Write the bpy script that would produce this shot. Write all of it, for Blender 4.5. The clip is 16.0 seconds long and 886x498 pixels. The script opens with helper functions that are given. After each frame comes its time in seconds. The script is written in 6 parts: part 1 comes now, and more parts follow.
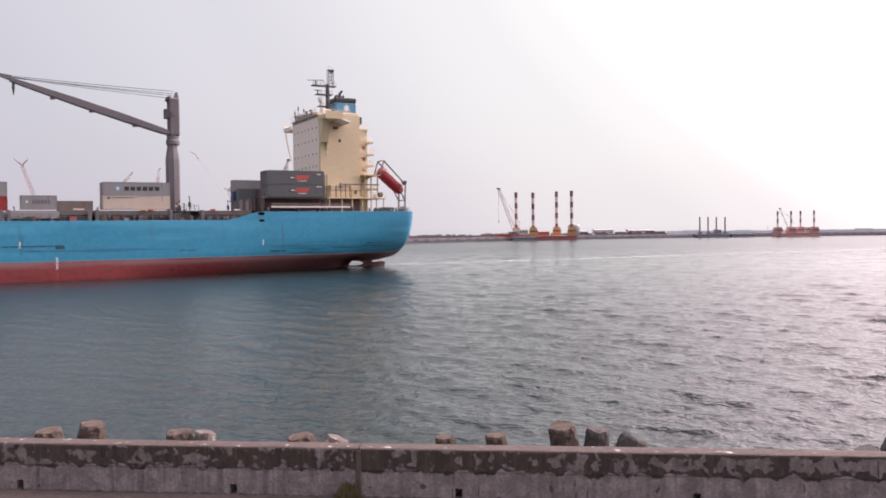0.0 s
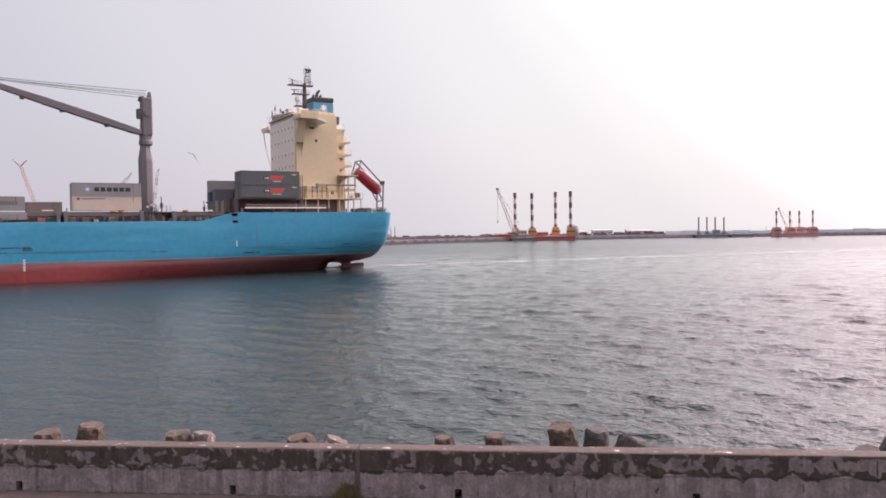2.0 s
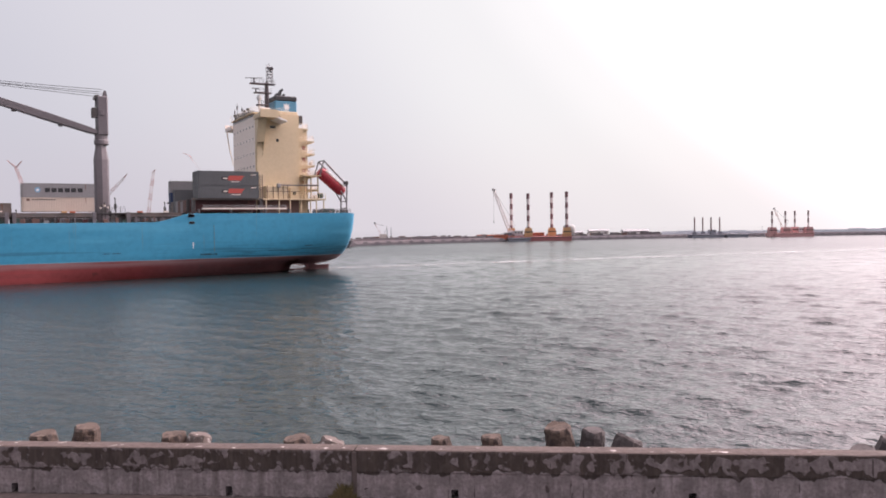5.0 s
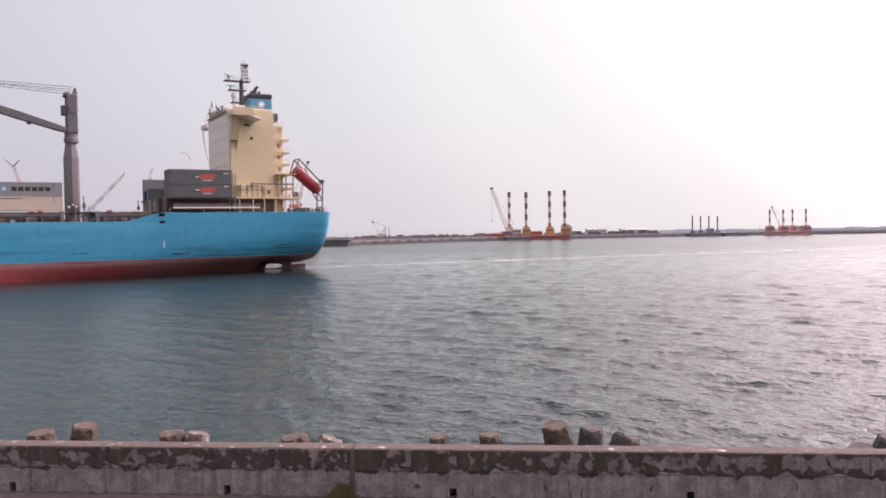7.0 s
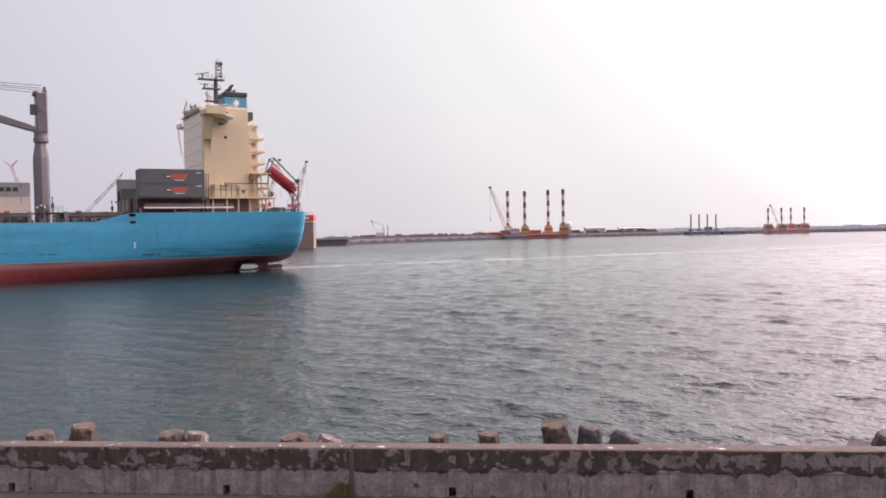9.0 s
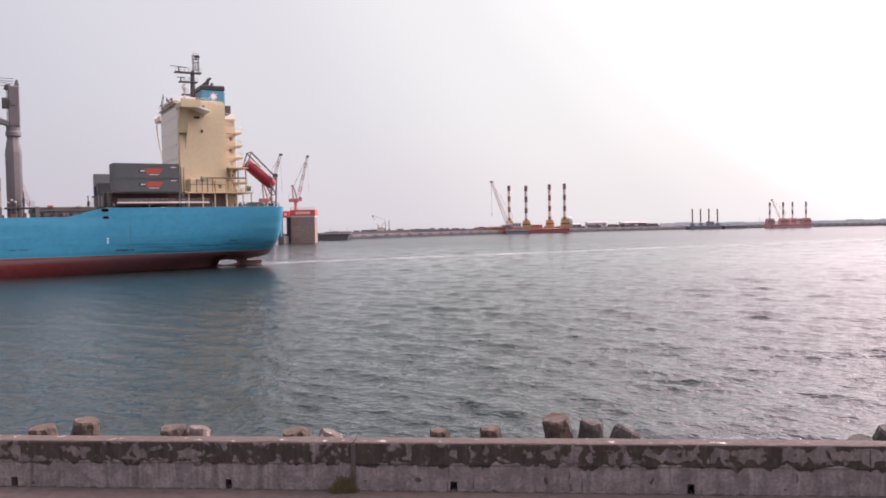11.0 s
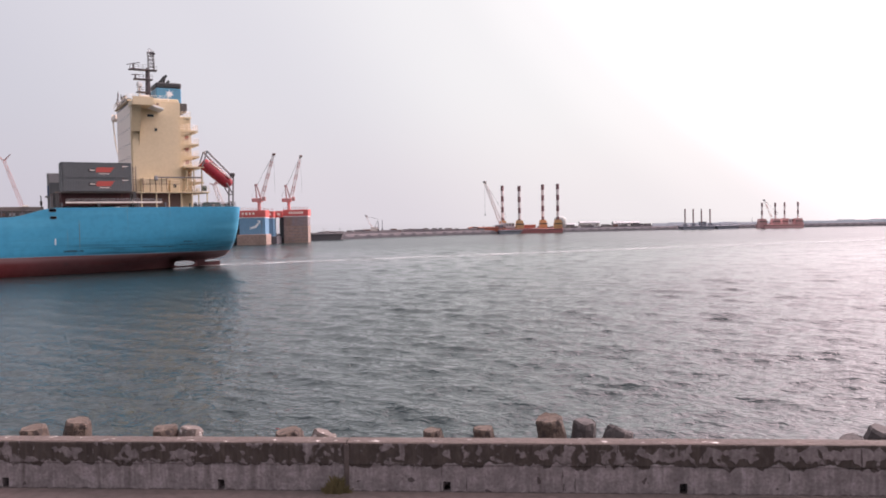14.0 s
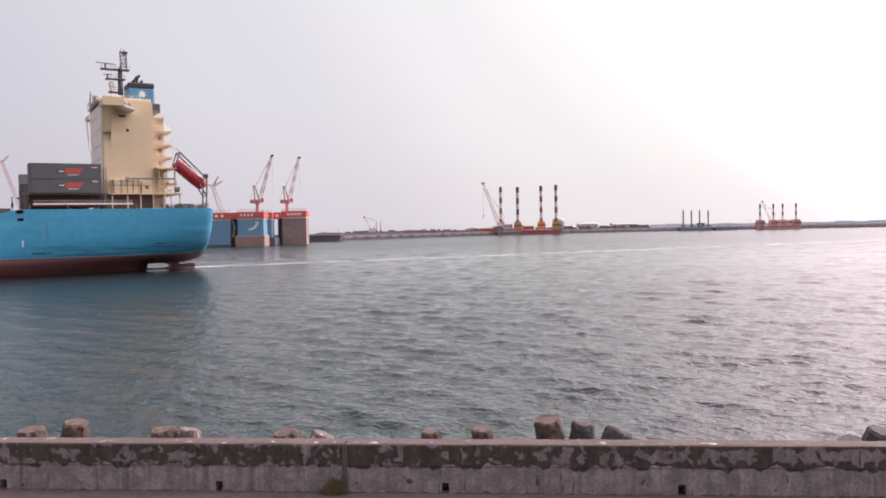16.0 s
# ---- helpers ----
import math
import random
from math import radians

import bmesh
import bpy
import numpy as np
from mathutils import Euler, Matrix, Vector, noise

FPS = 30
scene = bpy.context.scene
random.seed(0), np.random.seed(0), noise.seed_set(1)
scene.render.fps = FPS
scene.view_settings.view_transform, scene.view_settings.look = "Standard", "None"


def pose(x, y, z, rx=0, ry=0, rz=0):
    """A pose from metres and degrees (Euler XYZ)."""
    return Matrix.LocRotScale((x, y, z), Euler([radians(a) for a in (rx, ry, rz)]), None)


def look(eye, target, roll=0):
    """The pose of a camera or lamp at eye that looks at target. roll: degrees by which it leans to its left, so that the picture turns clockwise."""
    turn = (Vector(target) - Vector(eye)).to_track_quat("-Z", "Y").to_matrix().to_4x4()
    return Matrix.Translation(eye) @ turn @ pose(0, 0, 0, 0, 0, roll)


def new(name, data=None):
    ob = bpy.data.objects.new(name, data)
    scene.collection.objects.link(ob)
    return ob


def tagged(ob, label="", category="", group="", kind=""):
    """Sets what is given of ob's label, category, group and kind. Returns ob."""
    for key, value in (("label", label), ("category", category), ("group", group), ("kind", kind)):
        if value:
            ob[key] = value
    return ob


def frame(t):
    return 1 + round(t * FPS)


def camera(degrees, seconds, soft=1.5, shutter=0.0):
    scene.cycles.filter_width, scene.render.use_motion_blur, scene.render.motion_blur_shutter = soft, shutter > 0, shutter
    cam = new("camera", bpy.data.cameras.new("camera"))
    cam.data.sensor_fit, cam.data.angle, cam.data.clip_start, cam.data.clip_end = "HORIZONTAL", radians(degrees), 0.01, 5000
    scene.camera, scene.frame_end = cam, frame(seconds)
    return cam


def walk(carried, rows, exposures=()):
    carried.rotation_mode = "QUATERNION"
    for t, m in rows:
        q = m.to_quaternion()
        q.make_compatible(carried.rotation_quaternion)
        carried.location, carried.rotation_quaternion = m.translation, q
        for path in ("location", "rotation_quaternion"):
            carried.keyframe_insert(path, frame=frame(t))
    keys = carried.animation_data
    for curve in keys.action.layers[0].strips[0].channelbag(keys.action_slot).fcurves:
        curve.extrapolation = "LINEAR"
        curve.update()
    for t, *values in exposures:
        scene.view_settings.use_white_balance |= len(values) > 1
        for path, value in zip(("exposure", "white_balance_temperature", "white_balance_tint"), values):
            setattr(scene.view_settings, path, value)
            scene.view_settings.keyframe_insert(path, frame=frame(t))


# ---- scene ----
# Camera: hand-held on the quay, about 9 m above the water, panning slightly.
cam = camera(56.8, 16.0, soft=1.8)
EYE = (0.0, 0.0, 8.995)
TURNS = [
    (0.0, 88.449, 0.657, -0.037), (0.5, 88.466, 0.701, -0.039), (1.0, 88.468, 0.758, -0.081), (1.5, 88.467, 0.708, -0.094),
    (2.0, 88.488, 0.740, -0.108), (2.5, 88.525, 0.787, -0.145), (3.0, 88.519, 0.696, -0.168), (3.5, 88.519, 0.713, -0.202),
    (4.0, 88.530, 0.772, -0.254), (6.5, 88.458, 0.825, -0.498), (7.0, 88.431, 0.858, -0.510), (7.5, 88.412, 0.878, -0.557),
    (8.0, 88.369, 0.829, -0.592), (8.5, 88.369, 0.914, -0.623), (9.0, 88.371, 1.025, -0.608), (11.5, 87.938, 1.039, -0.510),
    (12.0, 87.930, 0.990, -0.576), (12.5, 87.911, 0.955, -0.694), (13.0, 87.943, 1.077, -0.804), (13.5, 87.973, 1.063, -0.880),
    (14.0, 87.986, 1.002, -0.986), (14.5, 87.993, 1.033, -0.981), (15.0, 88.009, 0.982, -1.044), (15.5, 88.045, 0.984, -1.076),
    (16.0, 88.077, 1.010, -1.100)]
walk(cam, [(t, pose(*EYE, rx, ry, rz)) for t, rx, ry, rz in TURNS])

# ---- light: veiled sun ahead and to the right, bright hazy sky ----
SUN_AZ, SUN_EL = 62.0, 38.0     # degrees clockwise from +Y, degrees up
SUN_DIR = Vector((math.sin(radians(SUN_AZ)) * math.cos(radians(SUN_EL)),
                  math.cos(radians(SUN_AZ)) * math.cos(radians(SUN_EL)), math.sin(radians(SUN_EL))))
sun = new("sun", bpy.data.lights.new("sun", "SUN"))
sun.data.energy, sun.data.angle, sun.data.color = 1.4, radians(12), (1.0, 0.93, 0.87)
sun.matrix_world = look(SUN_DIR * 100, (0, 0, 0))


def make_world():
    w = bpy.data.worlds.new("hazy_sky")
    w.use_nodes = True
    scene.world = w
    nt = w.node_tree
    nt.nodes.clear()
    out = nt.nodes.new("ShaderNodeOutputWorld")
    bg = nt.nodes.new("ShaderNodeBackground")
    sky = nt.nodes.new("ShaderNodeTexSky")
    sky.sky_type, sky.sun_disc = "NISHITA", False
    sky.sun_elevation, sky.sun_rotation = radians(SUN_EL), radians(SUN_AZ)
    sky.air_density, sky.dust_density, sky.ozone_density = 1.0, 6.0, 1.0
    dim = nt.nodes.new("ShaderNodeVectorMath")
    dim.operation = "SCALE"
    dim.inputs["Scale"].default_value = 0.10
    nt.links.new(sky.outputs[0], dim.inputs[0])
    # thin cloud veil: brightest round the sun, greyer and cooler away from it
    tc = nt.nodes.new("ShaderNodeTexCoord")
    dot = nt.nodes.new("ShaderNodeVectorMath")
    dot.operation = "DOT_PRODUCT"
    nrm = nt.nodes.new("ShaderNodeVectorMath")
    nrm.operation = "NORMALIZE"
    nt.links.new(tc.outputs["Generated"], nrm.inputs[0])
    nt.links.new(nrm.outputs[0], dot.inputs[0])
    dot.inputs[1].default_value = SUN_DIR
    noi = nt.nodes.new("ShaderNodeTexNoise")
    noi.inputs["Scale"].default_value, noi.inputs["Detail"].default_value = 1.6, 3.0
    nt.links.new(nrm.outputs[0], noi.inputs["Vector"])
    add = nt.nodes.new("ShaderNodeMath")
    add.operation = "MULTIPLY_ADD"
    nt.links.new(noi.outputs[0], add.inputs[0])
    add.inputs[1].default_value = 0.05
    half = nt.nodes.new("ShaderNodeMath")
    half.operation = "MULTIPLY_ADD"
    half.inputs[1].default_value, half.inputs[2].default_value = 0.5, 0.475
    nt.links.new(dot.outputs["Value"], half.inputs[0])
    nt.links.new(half.outputs[0], add.inputs[2])
    ramp = nt.nodes.new("ShaderNodeValToRGB")
    cr = ramp.color_ramp
    cr.interpolation = "EASE"
    cr.elements[0].position, cr.elements[0].color = 0.0, (0.50, 0.49, 0.53, 1)
    cr.elements[1].position, cr.elements[1].color = 1.0, (7.8, 6.3, 6.6, 1)
    for p, c in ((0.30, (0.54, 0.52, 0.57, 1)), (0.52, (0.69, 0.67, 0.755, 1)), (0.66, (0.815, 0.785, 0.85, 1)), (0.77, (0.99, 0.96, 0.98, 1)), (0.80, (1.07, 1.03, 1.045, 1)), (0.855, (1.80, 1.59, 1.66, 1)), (0.92, (3.2, 2.6, 2.77, 1))):
        e = cr.elements.new(p)
        e.color = c
    nt.links.new(add.outputs[0], ramp.inputs[0])
    # faint pink haze low over the horizon
    sep = nt.nodes.new("ShaderNodeSeparateXYZ")
    nt.links.new(nrm.outputs[0], sep.inputs[0])
    low = nt.nodes.new("ShaderNodeMapRange")
    low.inputs["From Min"].default_value, low.inputs["From Max"].default_value = 0.0, 0.16
    low.inputs["To Min"].default_value, low.inputs["To Max"].default_value = 1.0, 0.0
    low.interpolation_type = "SMOOTHSTEP"
    nt.links.new(sep.outputs["Z"], low.inputs["Value"])
    tint = nt.nodes.new("ShaderNodeMix")
    tint.data_type, tint.blend_type = "RGBA", "MULTIPLY"
    nt.links.new(low.outputs[0], tint.inputs["Factor"])
    nt.links.new(ramp.outputs[0], tint.inputs[6])
    tint.inputs[7].default_value = (1.0, 0.965, 0.975, 1)
    # overcast: the upper sky is brighter than the horizon
    high = nt.nodes.new("ShaderNodeMapRange")
    high.inputs["From Min"].default_value, high.inputs["From Max"].default_value = 0.27, 0.75
    high.inputs["To Min"].default_value, high.inputs["To Max"].default_value = 0.0, 1.0
    high.interpolation_type = "SMOOTHSTEP"
    nt.links.new(sep.outputs["Z"], high.inputs["Value"])
    lift = nt.nodes.new("ShaderNodeMix")
    lift.data_type, lift.blend_type, lift.clamp_result = "RGBA", "MULTIPLY", False
    nt.links.new(high.outputs[0], lift.inputs["Factor"])
    nt.links.new(tint.outputs[2], lift.inputs[6])
    lift.inputs[7].default_value = (1.40, 1.33, 1.35, 1)
    mix = nt.nodes.new("ShaderNodeMix")
    mix.data_type = "RGBA"
    mix.inputs["Factor"].default_value = 0.88
    nt.links.new(dim.outputs[0], mix.inputs[6])
    nt.links.new(lift.outputs[2], mix.inputs[7])
    nt.links.new(mix.outputs[2], bg.inputs["Color"])
    bg.inputs["Strength"].default_value = 1.0
    nt.links.new(bg.outputs[0], out.inputs["Surface"])


make_world()


# ---- materials ----
def surface(name, base, second=None, rough=0.6, metal=0.0, coarse=0.4, fine=6.0, amount=0.5, streak=False,
            rust=None, rust_amount=0.0, bump=0.1, ior=1.45):
    """A worn surface: two colours mixed by a coarse noise, fine grain in colour and relief, optional running streaks and rust."""
    m = bpy.data.materials.new(name)
    m.use_nodes = True
    nt = m.node_tree
    p = nt.nodes["Principled BSDF"]
    p.inputs["Metallic"].default_value, p.inputs["IOR"].default_value = metal, ior
    second = second or tuple(c * 0.7 for c in base)
    tc = nt.nodes.new("ShaderNodeTexCoord")
    mp = nt.nodes.new("ShaderNodeMapping")
    nt.links.new(tc.outputs["Object"], mp.inputs["Vector"])
    if streak:
        mp.inputs["Scale"].default_value = (1.0, 1.0, 0.12)

    def noise_node(scale, detail=5.0, vec=mp.outputs[0]):
        n = nt.nodes.new("ShaderNodeTexNoise")
        n.inputs["Scale"].default_value, n.inputs["Detail"].default_value = scale, detail
        nt.links.new(vec, n.inputs["Vector"])
        return n.outputs[0]

    def spread(v, lo, hi, a=0.0, b=1.0):
        r = nt.nodes.new("ShaderNodeMapRange")
        r.inputs[1].default_value, r.inputs[2].default_value, r.inputs[3].default_value, r.inputs[4].default_value = lo, hi, a, b
        nt.links.new(v, r.inputs[0])
        return r.outputs[0]

    def mixed(f, a, b):
        x = nt.nodes.new("ShaderNodeMix")
        x.data_type = "RGBA"
        nt.links.new(f, x.inputs["Factor"])
        for sock, v in ((x.inputs[6], a), (x.inputs[7], b)):
            if isinstance(v, tuple):
                sock.default_value = (*v, 1)
            else:
                nt.links.new(v, sock)
        return x.outputs[2]

    c = mixed(spread(noise_node(coarse), 0.35, 0.7, 0.0, amount), base, second)
    fine_out = noise_node(fine, 4.0, tc.outputs["Object"])
    c = mixed(spread(fine_out, 0.4, 0.75, 0.0, amount * 0.6), c, tuple(v * 0.75 for v in second))
    if rust and rust_amount > 0:
        c = mixed(spread(noise_node(coarse * 2.7, 8.0), 0.72 - rust_amount * 0.3, 0.80 - rust_amount * 0.25), c, rust)
    nt.links.new(c, p.inputs["Base Color"])
    nt.links.new(spread(fine_out, 0.3, 0.7, max(rough - 0.12, 0.05), min(rough + 0.12, 1.0)), p.inputs["Roughness"])
    b = nt.nodes.new("ShaderNodeBump")
    b.inputs["Strength"].default_value, b.inputs["Distance"].default_value = bump, 0.03
    nt.links.new(fine_out, b.inputs["Height"])
    nt.links.new(b.outputs[0], p.inputs["Normal"])
    return m


RUST = (0.16, 0.06, 0.035)


def worn_shaded_hull(m, layers):
    """Adds worn or shade-toned zones to a hull paint: each a colour where a stretched noise passes a level, within soft
    bounds along x and z.
    """
    nt = m.node_tree
    p = nt.nodes["Principled BSDF"]
    tc = nt.nodes.new("ShaderNodeTexCoord")
    sep = nt.nodes.new("ShaderNodeSeparateXYZ")
    nt.links.new(tc.outputs["Object"], sep.inputs[0])

    def ramp(v, lo, hi):
        r = nt.nodes.new("ShaderNodeMapRange")
        r.interpolation_type = "SMOOTHSTEP"
        r.inputs[1].default_value, r.inputs[2].default_value = lo, hi
        nt.links.new(v, r.inputs[0])
        return r.outputs[0]

    def times(a, b):
        n = nt.nodes.new("ShaderNodeMath")
        n.operation = "MULTIPLY"
        for s, v in zip(n.inputs, (a, b)):
            if isinstance(v, float):
                s.default_value = v
            else:
                nt.links.new(v, s)
        return n.outputs[0]
    for col, stretch, lo, hi, amount, bounds in layers:
        mp = nt.nodes.new("ShaderNodeMapping")
        mp.inputs["Scale"].default_value = stretch
        n = nt.nodes.new("ShaderNodeTexNoise")
        n.inputs["Scale"].default_value, n.inputs["Detail"].default_value = 1.0, 6.0
        nt.links.new(tc.outputs["Object"], mp.inputs["Vector"])
        nt.links.new(mp.outputs[0], n.inputs["Vector"])
        mask = times(ramp(n.outputs[0], lo, hi), amount)
        for axis, a, b in bounds:
            mask = times(mask, ramp(sep.outputs[axis], a, b))
        x = nt.nodes.new("ShaderNodeMix")
        x.data_type = "RGBA"
        nt.links.new(mask, x.inputs["Factor"])
        nt.links.new(p.inputs["Base Color"].links[0].from_socket, x.inputs[6])
        x.inputs[7].default_value = (*col, 1)
        nt.links.new(x.outputs[2], p.inputs["Base Color"])
    return m


HULL_BLUE = surface("hull_blue", (0.052, 0.305, 0.485), (0.044, 0.265, 0.425), 0.45, coarse=0.12, fine=1.2, amount=0.6, streak=True, rust=(0.05, 0.09, 0.11), rust_amount=0.12, bump=0.05)
HULL_RED = surface("hull_red", (0.33, 0.062, 0.065), (0.22, 0.055, 0.057), 0.6, coarse=0.10, fine=0.9, amount=0.75, rust=(0.07, 0.035, 0.035), rust_amount=0.2, bump=0.05)
worn_shaded_hull(HULL_BLUE, [
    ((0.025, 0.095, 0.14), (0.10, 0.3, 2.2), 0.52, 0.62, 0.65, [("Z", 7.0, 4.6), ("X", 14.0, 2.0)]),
    # next two darken the after quarter: shade of the turning hull put into paint
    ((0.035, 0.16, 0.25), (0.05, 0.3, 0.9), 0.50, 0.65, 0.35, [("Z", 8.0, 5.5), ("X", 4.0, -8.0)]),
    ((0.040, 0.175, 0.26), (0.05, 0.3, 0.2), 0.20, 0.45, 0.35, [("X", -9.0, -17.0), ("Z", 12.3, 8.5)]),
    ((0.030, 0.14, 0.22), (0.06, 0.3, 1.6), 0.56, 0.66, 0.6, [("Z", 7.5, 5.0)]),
    # lighter blue patches above the lower edge
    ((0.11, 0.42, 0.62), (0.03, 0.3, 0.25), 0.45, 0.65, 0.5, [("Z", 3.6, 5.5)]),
    ((0.20, 0.20, 0.13), (1.6, 0.3, 0.05), 0.66, 0.72, 0.35, [("Z", 4.0, 9.0)])])
worn_shaded_hull(HULL_RED, [
    # dusty band and stern fouling, both lightened for missing light off the water
    ((0.33, 0.19, 0.195), (0.06, 0.3, 0.9), 0.30, 0.55, 0.9, [("Z", 2.0, 3.2)]),
    ((0.23, 0.125, 0.13), (0.05, 0.3, 0.7), 0.25, 0.50, 0.7, [("X", 26.0, 8.0), ("Z", 3.4, 2.2)]),
    ((0.36, 0.066, 0.068), (0.05, 0.3, 1.2), 0.45, 0.62, 0.6, [("X", 25.0, 45.0), ("Z", 3.0, 2.0)])])
RUDDER_RED = surface("rudder_red", (0.14, 0.05, 0.055), (0.09, 0.04, 0.045), 0.6, coarse=0.4, fine=2.0, amount=0.8)
SHIP_CREAM = surface("ship_cream", (0.65, 0.535, 0.36), (0.56, 0.455, 0.30), 0.5, coarse=0.25, fine=2.0, amount=0.35, streak=True, rust=RUST, rust_amount=0.02, bump=0.03)
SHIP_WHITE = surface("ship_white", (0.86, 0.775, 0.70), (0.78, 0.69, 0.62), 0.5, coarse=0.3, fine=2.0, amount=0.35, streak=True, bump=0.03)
DECK_GREY = surface("deck_grey", (0.12, 0.115, 0.115), (0.17, 0.125, 0.105), 0.7, coarse=0.5, fine=3.0, amount=0.7, rust=RUST, rust_amount=0.2)
CRANE_GREY = surface("crane_grey", (0.175, 0.158, 0.17), (0.13, 0.118, 0.127), 0.5, coarse=0.3, fine=2.5, amount=0.5, streak=True, rust=RUST, rust_amount=0.05)
STEEL_DARK = surface("steel_dark", (0.075, 0.073, 0.078), (0.105, 0.09, 0.08), 0.55, 0.3, coarse=0.8, fine=5, amount=0.6)
MAST_GREY = surface("mast_grey", (0.11, 0.092, 0.102), (0.075, 0.065, 0.072), 0.55, coarse=0.8, fine=5, amount=0.6)
CABLE = surface("cable", (0.10, 0.10, 0.11), None, 0.5, 0.6)
GLASS_DARK = surface("window_glass_dark", (0.02, 0.022, 0.026), (0.03, 0.03, 0.035), 0.08, amount=0.2, bump=0.0, ior=1.5)
BOX_GREY = surface("container_grey", (0.105, 0.112, 0.12), (0.08, 0.085, 0.09), 0.5, coarse=0.4, fine=3, amount=0.5, streak=True, rust=RUST, rust_amount=0.04)
BOX_SILVER = surface("container_silver", (0.29, 0.283, 0.292), (0.22, 0.213, 0.218), 0.5, coarse=0.4, fine=3, amount=0.5, streak=True, rust=RUST, rust_amount=0.08)
BOX_CREAM = surface("container_cream", (0.58, 0.49, 0.42), (0.48, 0.40, 0.34), 0.55, coarse=0.4, fine=3, amount=0.4, streak=True, rust=RUST, rust_amount=0.06)
BOX_RED = surface("container_red", (0.30, 0.035, 0.030), (0.22, 0.03, 0.03), 0.5, coarse=0.4, fine=3, amount=0.5, streak=True, rust=RUST, rust_amount=0.08)
BOX_MAROON = surface("container_maroon", (0.075, 0.020, 0.022), (0.055, 0.02, 0.02), 0.5, coarse=0.4, fine=3, amount=0.5, streak=True, rust=RUST, rust_amount=0.1)
BOX_BLUE = surface("container_blue", (0.03, 0.06, 0.14), (0.025, 0.045, 0.10), 0.5, coarse=0.4, fine=3, amount=0.5, streak=True, rust=RUST, rust_amount=0.08)
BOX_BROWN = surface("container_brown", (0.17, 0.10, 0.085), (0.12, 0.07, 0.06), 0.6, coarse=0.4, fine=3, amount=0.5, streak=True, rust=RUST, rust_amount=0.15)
BOX_RUST = surface("locker_rust_red", (0.34, 0.13, 0.09), (0.26, 0.10, 0.07), 0.6, coarse=0.8, fine=4, amount=0.5)
DEEP_BLACK = surface("opening_black", (0.006, 0.006, 0.007), None, 0.9, amount=0.2, ior=1.1)
BOX_TAUPE = surface("container_taupe", (0.19, 0.155, 0.14), (0.14, 0.115, 0.105), 0.6, coarse=0.4, fine=3, amount=0.5, streak=True, rust=RUST, rust_amount=0.12)
SCAR = surface("rubbed_plating", (0.030, 0.13, 0.20), (0.035, 0.07, 0.09), 0.6, coarse=0.6, fine=3, amount=0.9, rust=(0.05, 0.26, 0.42), rust_amount=0.5)
BOOT_LINE = surface("boot_line_pale", (0.20, 0.36, 0.46), (0.15, 0.26, 0.34), 0.5, coarse=0.2, fine=1.5, amount=0.8)
PIPE_OLIVE = surface("pipe_olive", (0.17, 0.22, 0.17), (0.13, 0.15, 0.11), 0.6)
PAINT_WHITE = surface("paint_white", (0.80, 0.80, 0.80), (0.66, 0.66, 0.66), 0.5, amount=0.3)
PAINT_BLACK = surface("paint_black", (0.035, 0.036, 0.04), None, 0.5, amount=0.3)
LOGO_RED = surface("logo_red", (0.48, 0.085, 0.07), (0.38, 0.07, 0.06), 0.5, amount=0.3)
LOGO_BLUE = surface("logo_blue", (0.22, 0.42, 0.60), (0.2, 0.36, 0.5), 0.5, amount=0.3)
FUNNEL_BLUE = surface("funnel_blue", (0.10, 0.27, 0.40), (0.09, 0.23, 0.35), 0.45, coarse=0.4, fine=3, amount=0.4)
BOAT_RED = surface("lifeboat_red", (0.37, 0.030, 0.046), (0.29, 0.026, 0.038), 0.3, coarse=0.6, fine=4, amount=0.4)
WINCH_GREY = surface("roof_gear_grey_green", (0.26, 0.27, 0.25), (0.18, 0.185, 0.17), 0.6, coarse=0.8, fine=4, amount=0.6)
WINCH_GREEN = surface("winch_green", (0.045, 0.075, 0.065), (0.03, 0.05, 0.045), 0.5, amount=0.5)
# far-side paints, several lightened and greyed to carry the distance haze
LEG_DARK = surface("leg_dark_red", (0.19, 0.10, 0.11), (0.14, 0.08, 0.085), 0.6, coarse=0.4, fine=2, amount=0.5)
LEG_WHITE = surface("leg_white", (0.66, 0.60, 0.60), (0.5, 0.42, 0.42), 0.6, coarse=0.4, fine=2, amount=0.4)
JACK_YELLOW = surface("jack_house_yellow", (0.60, 0.35, 0.16), (0.50, 0.28, 0.14), 0.6, coarse=0.3, fine=2, amount=0.5, streak=True, rust=RUST, rust_amount=0.12)
BARGE_RED = surface("barge_red", (0.36, 0.13, 0.13), (0.28, 0.10, 0.10), 0.6, coarse=0.2, fine=1.5, amount=0.5, streak=True, rust=RUST, rust_amount=0.12)
BARGE_ORANGE = surface("barge_orange", (0.50, 0.14, 0.075), (0.40, 0.12, 0.07), 0.6, coarse=0.2, fine=1.5, amount=0.5, streak=True, rust=RUST, rust_amount=0.1)
BARGE_PINK = surface("barge_hazy_red", (0.58, 0.32, 0.31), (0.50, 0.27, 0.27), 0.65, coarse=0.2, fine=1.5, amount=0.5)
BARGE_GREY = surface("barge_grey", (0.25, 0.26, 0.30), (0.2, 0.2, 0.24), 0.65, coarse=0.2, fine=1.5, amount=0.5, rust=RUST, rust_amount=0.1)
DOCK_BLUE = surface("dock_blue", (0.16, 0.30, 0.44), (0.14, 0.26, 0.38), 0.6, coarse=0.15, fine=1.0, amount=0.5, streak=True, rust=(0.16, 0.12, 0.10), rust_amount=0.14)
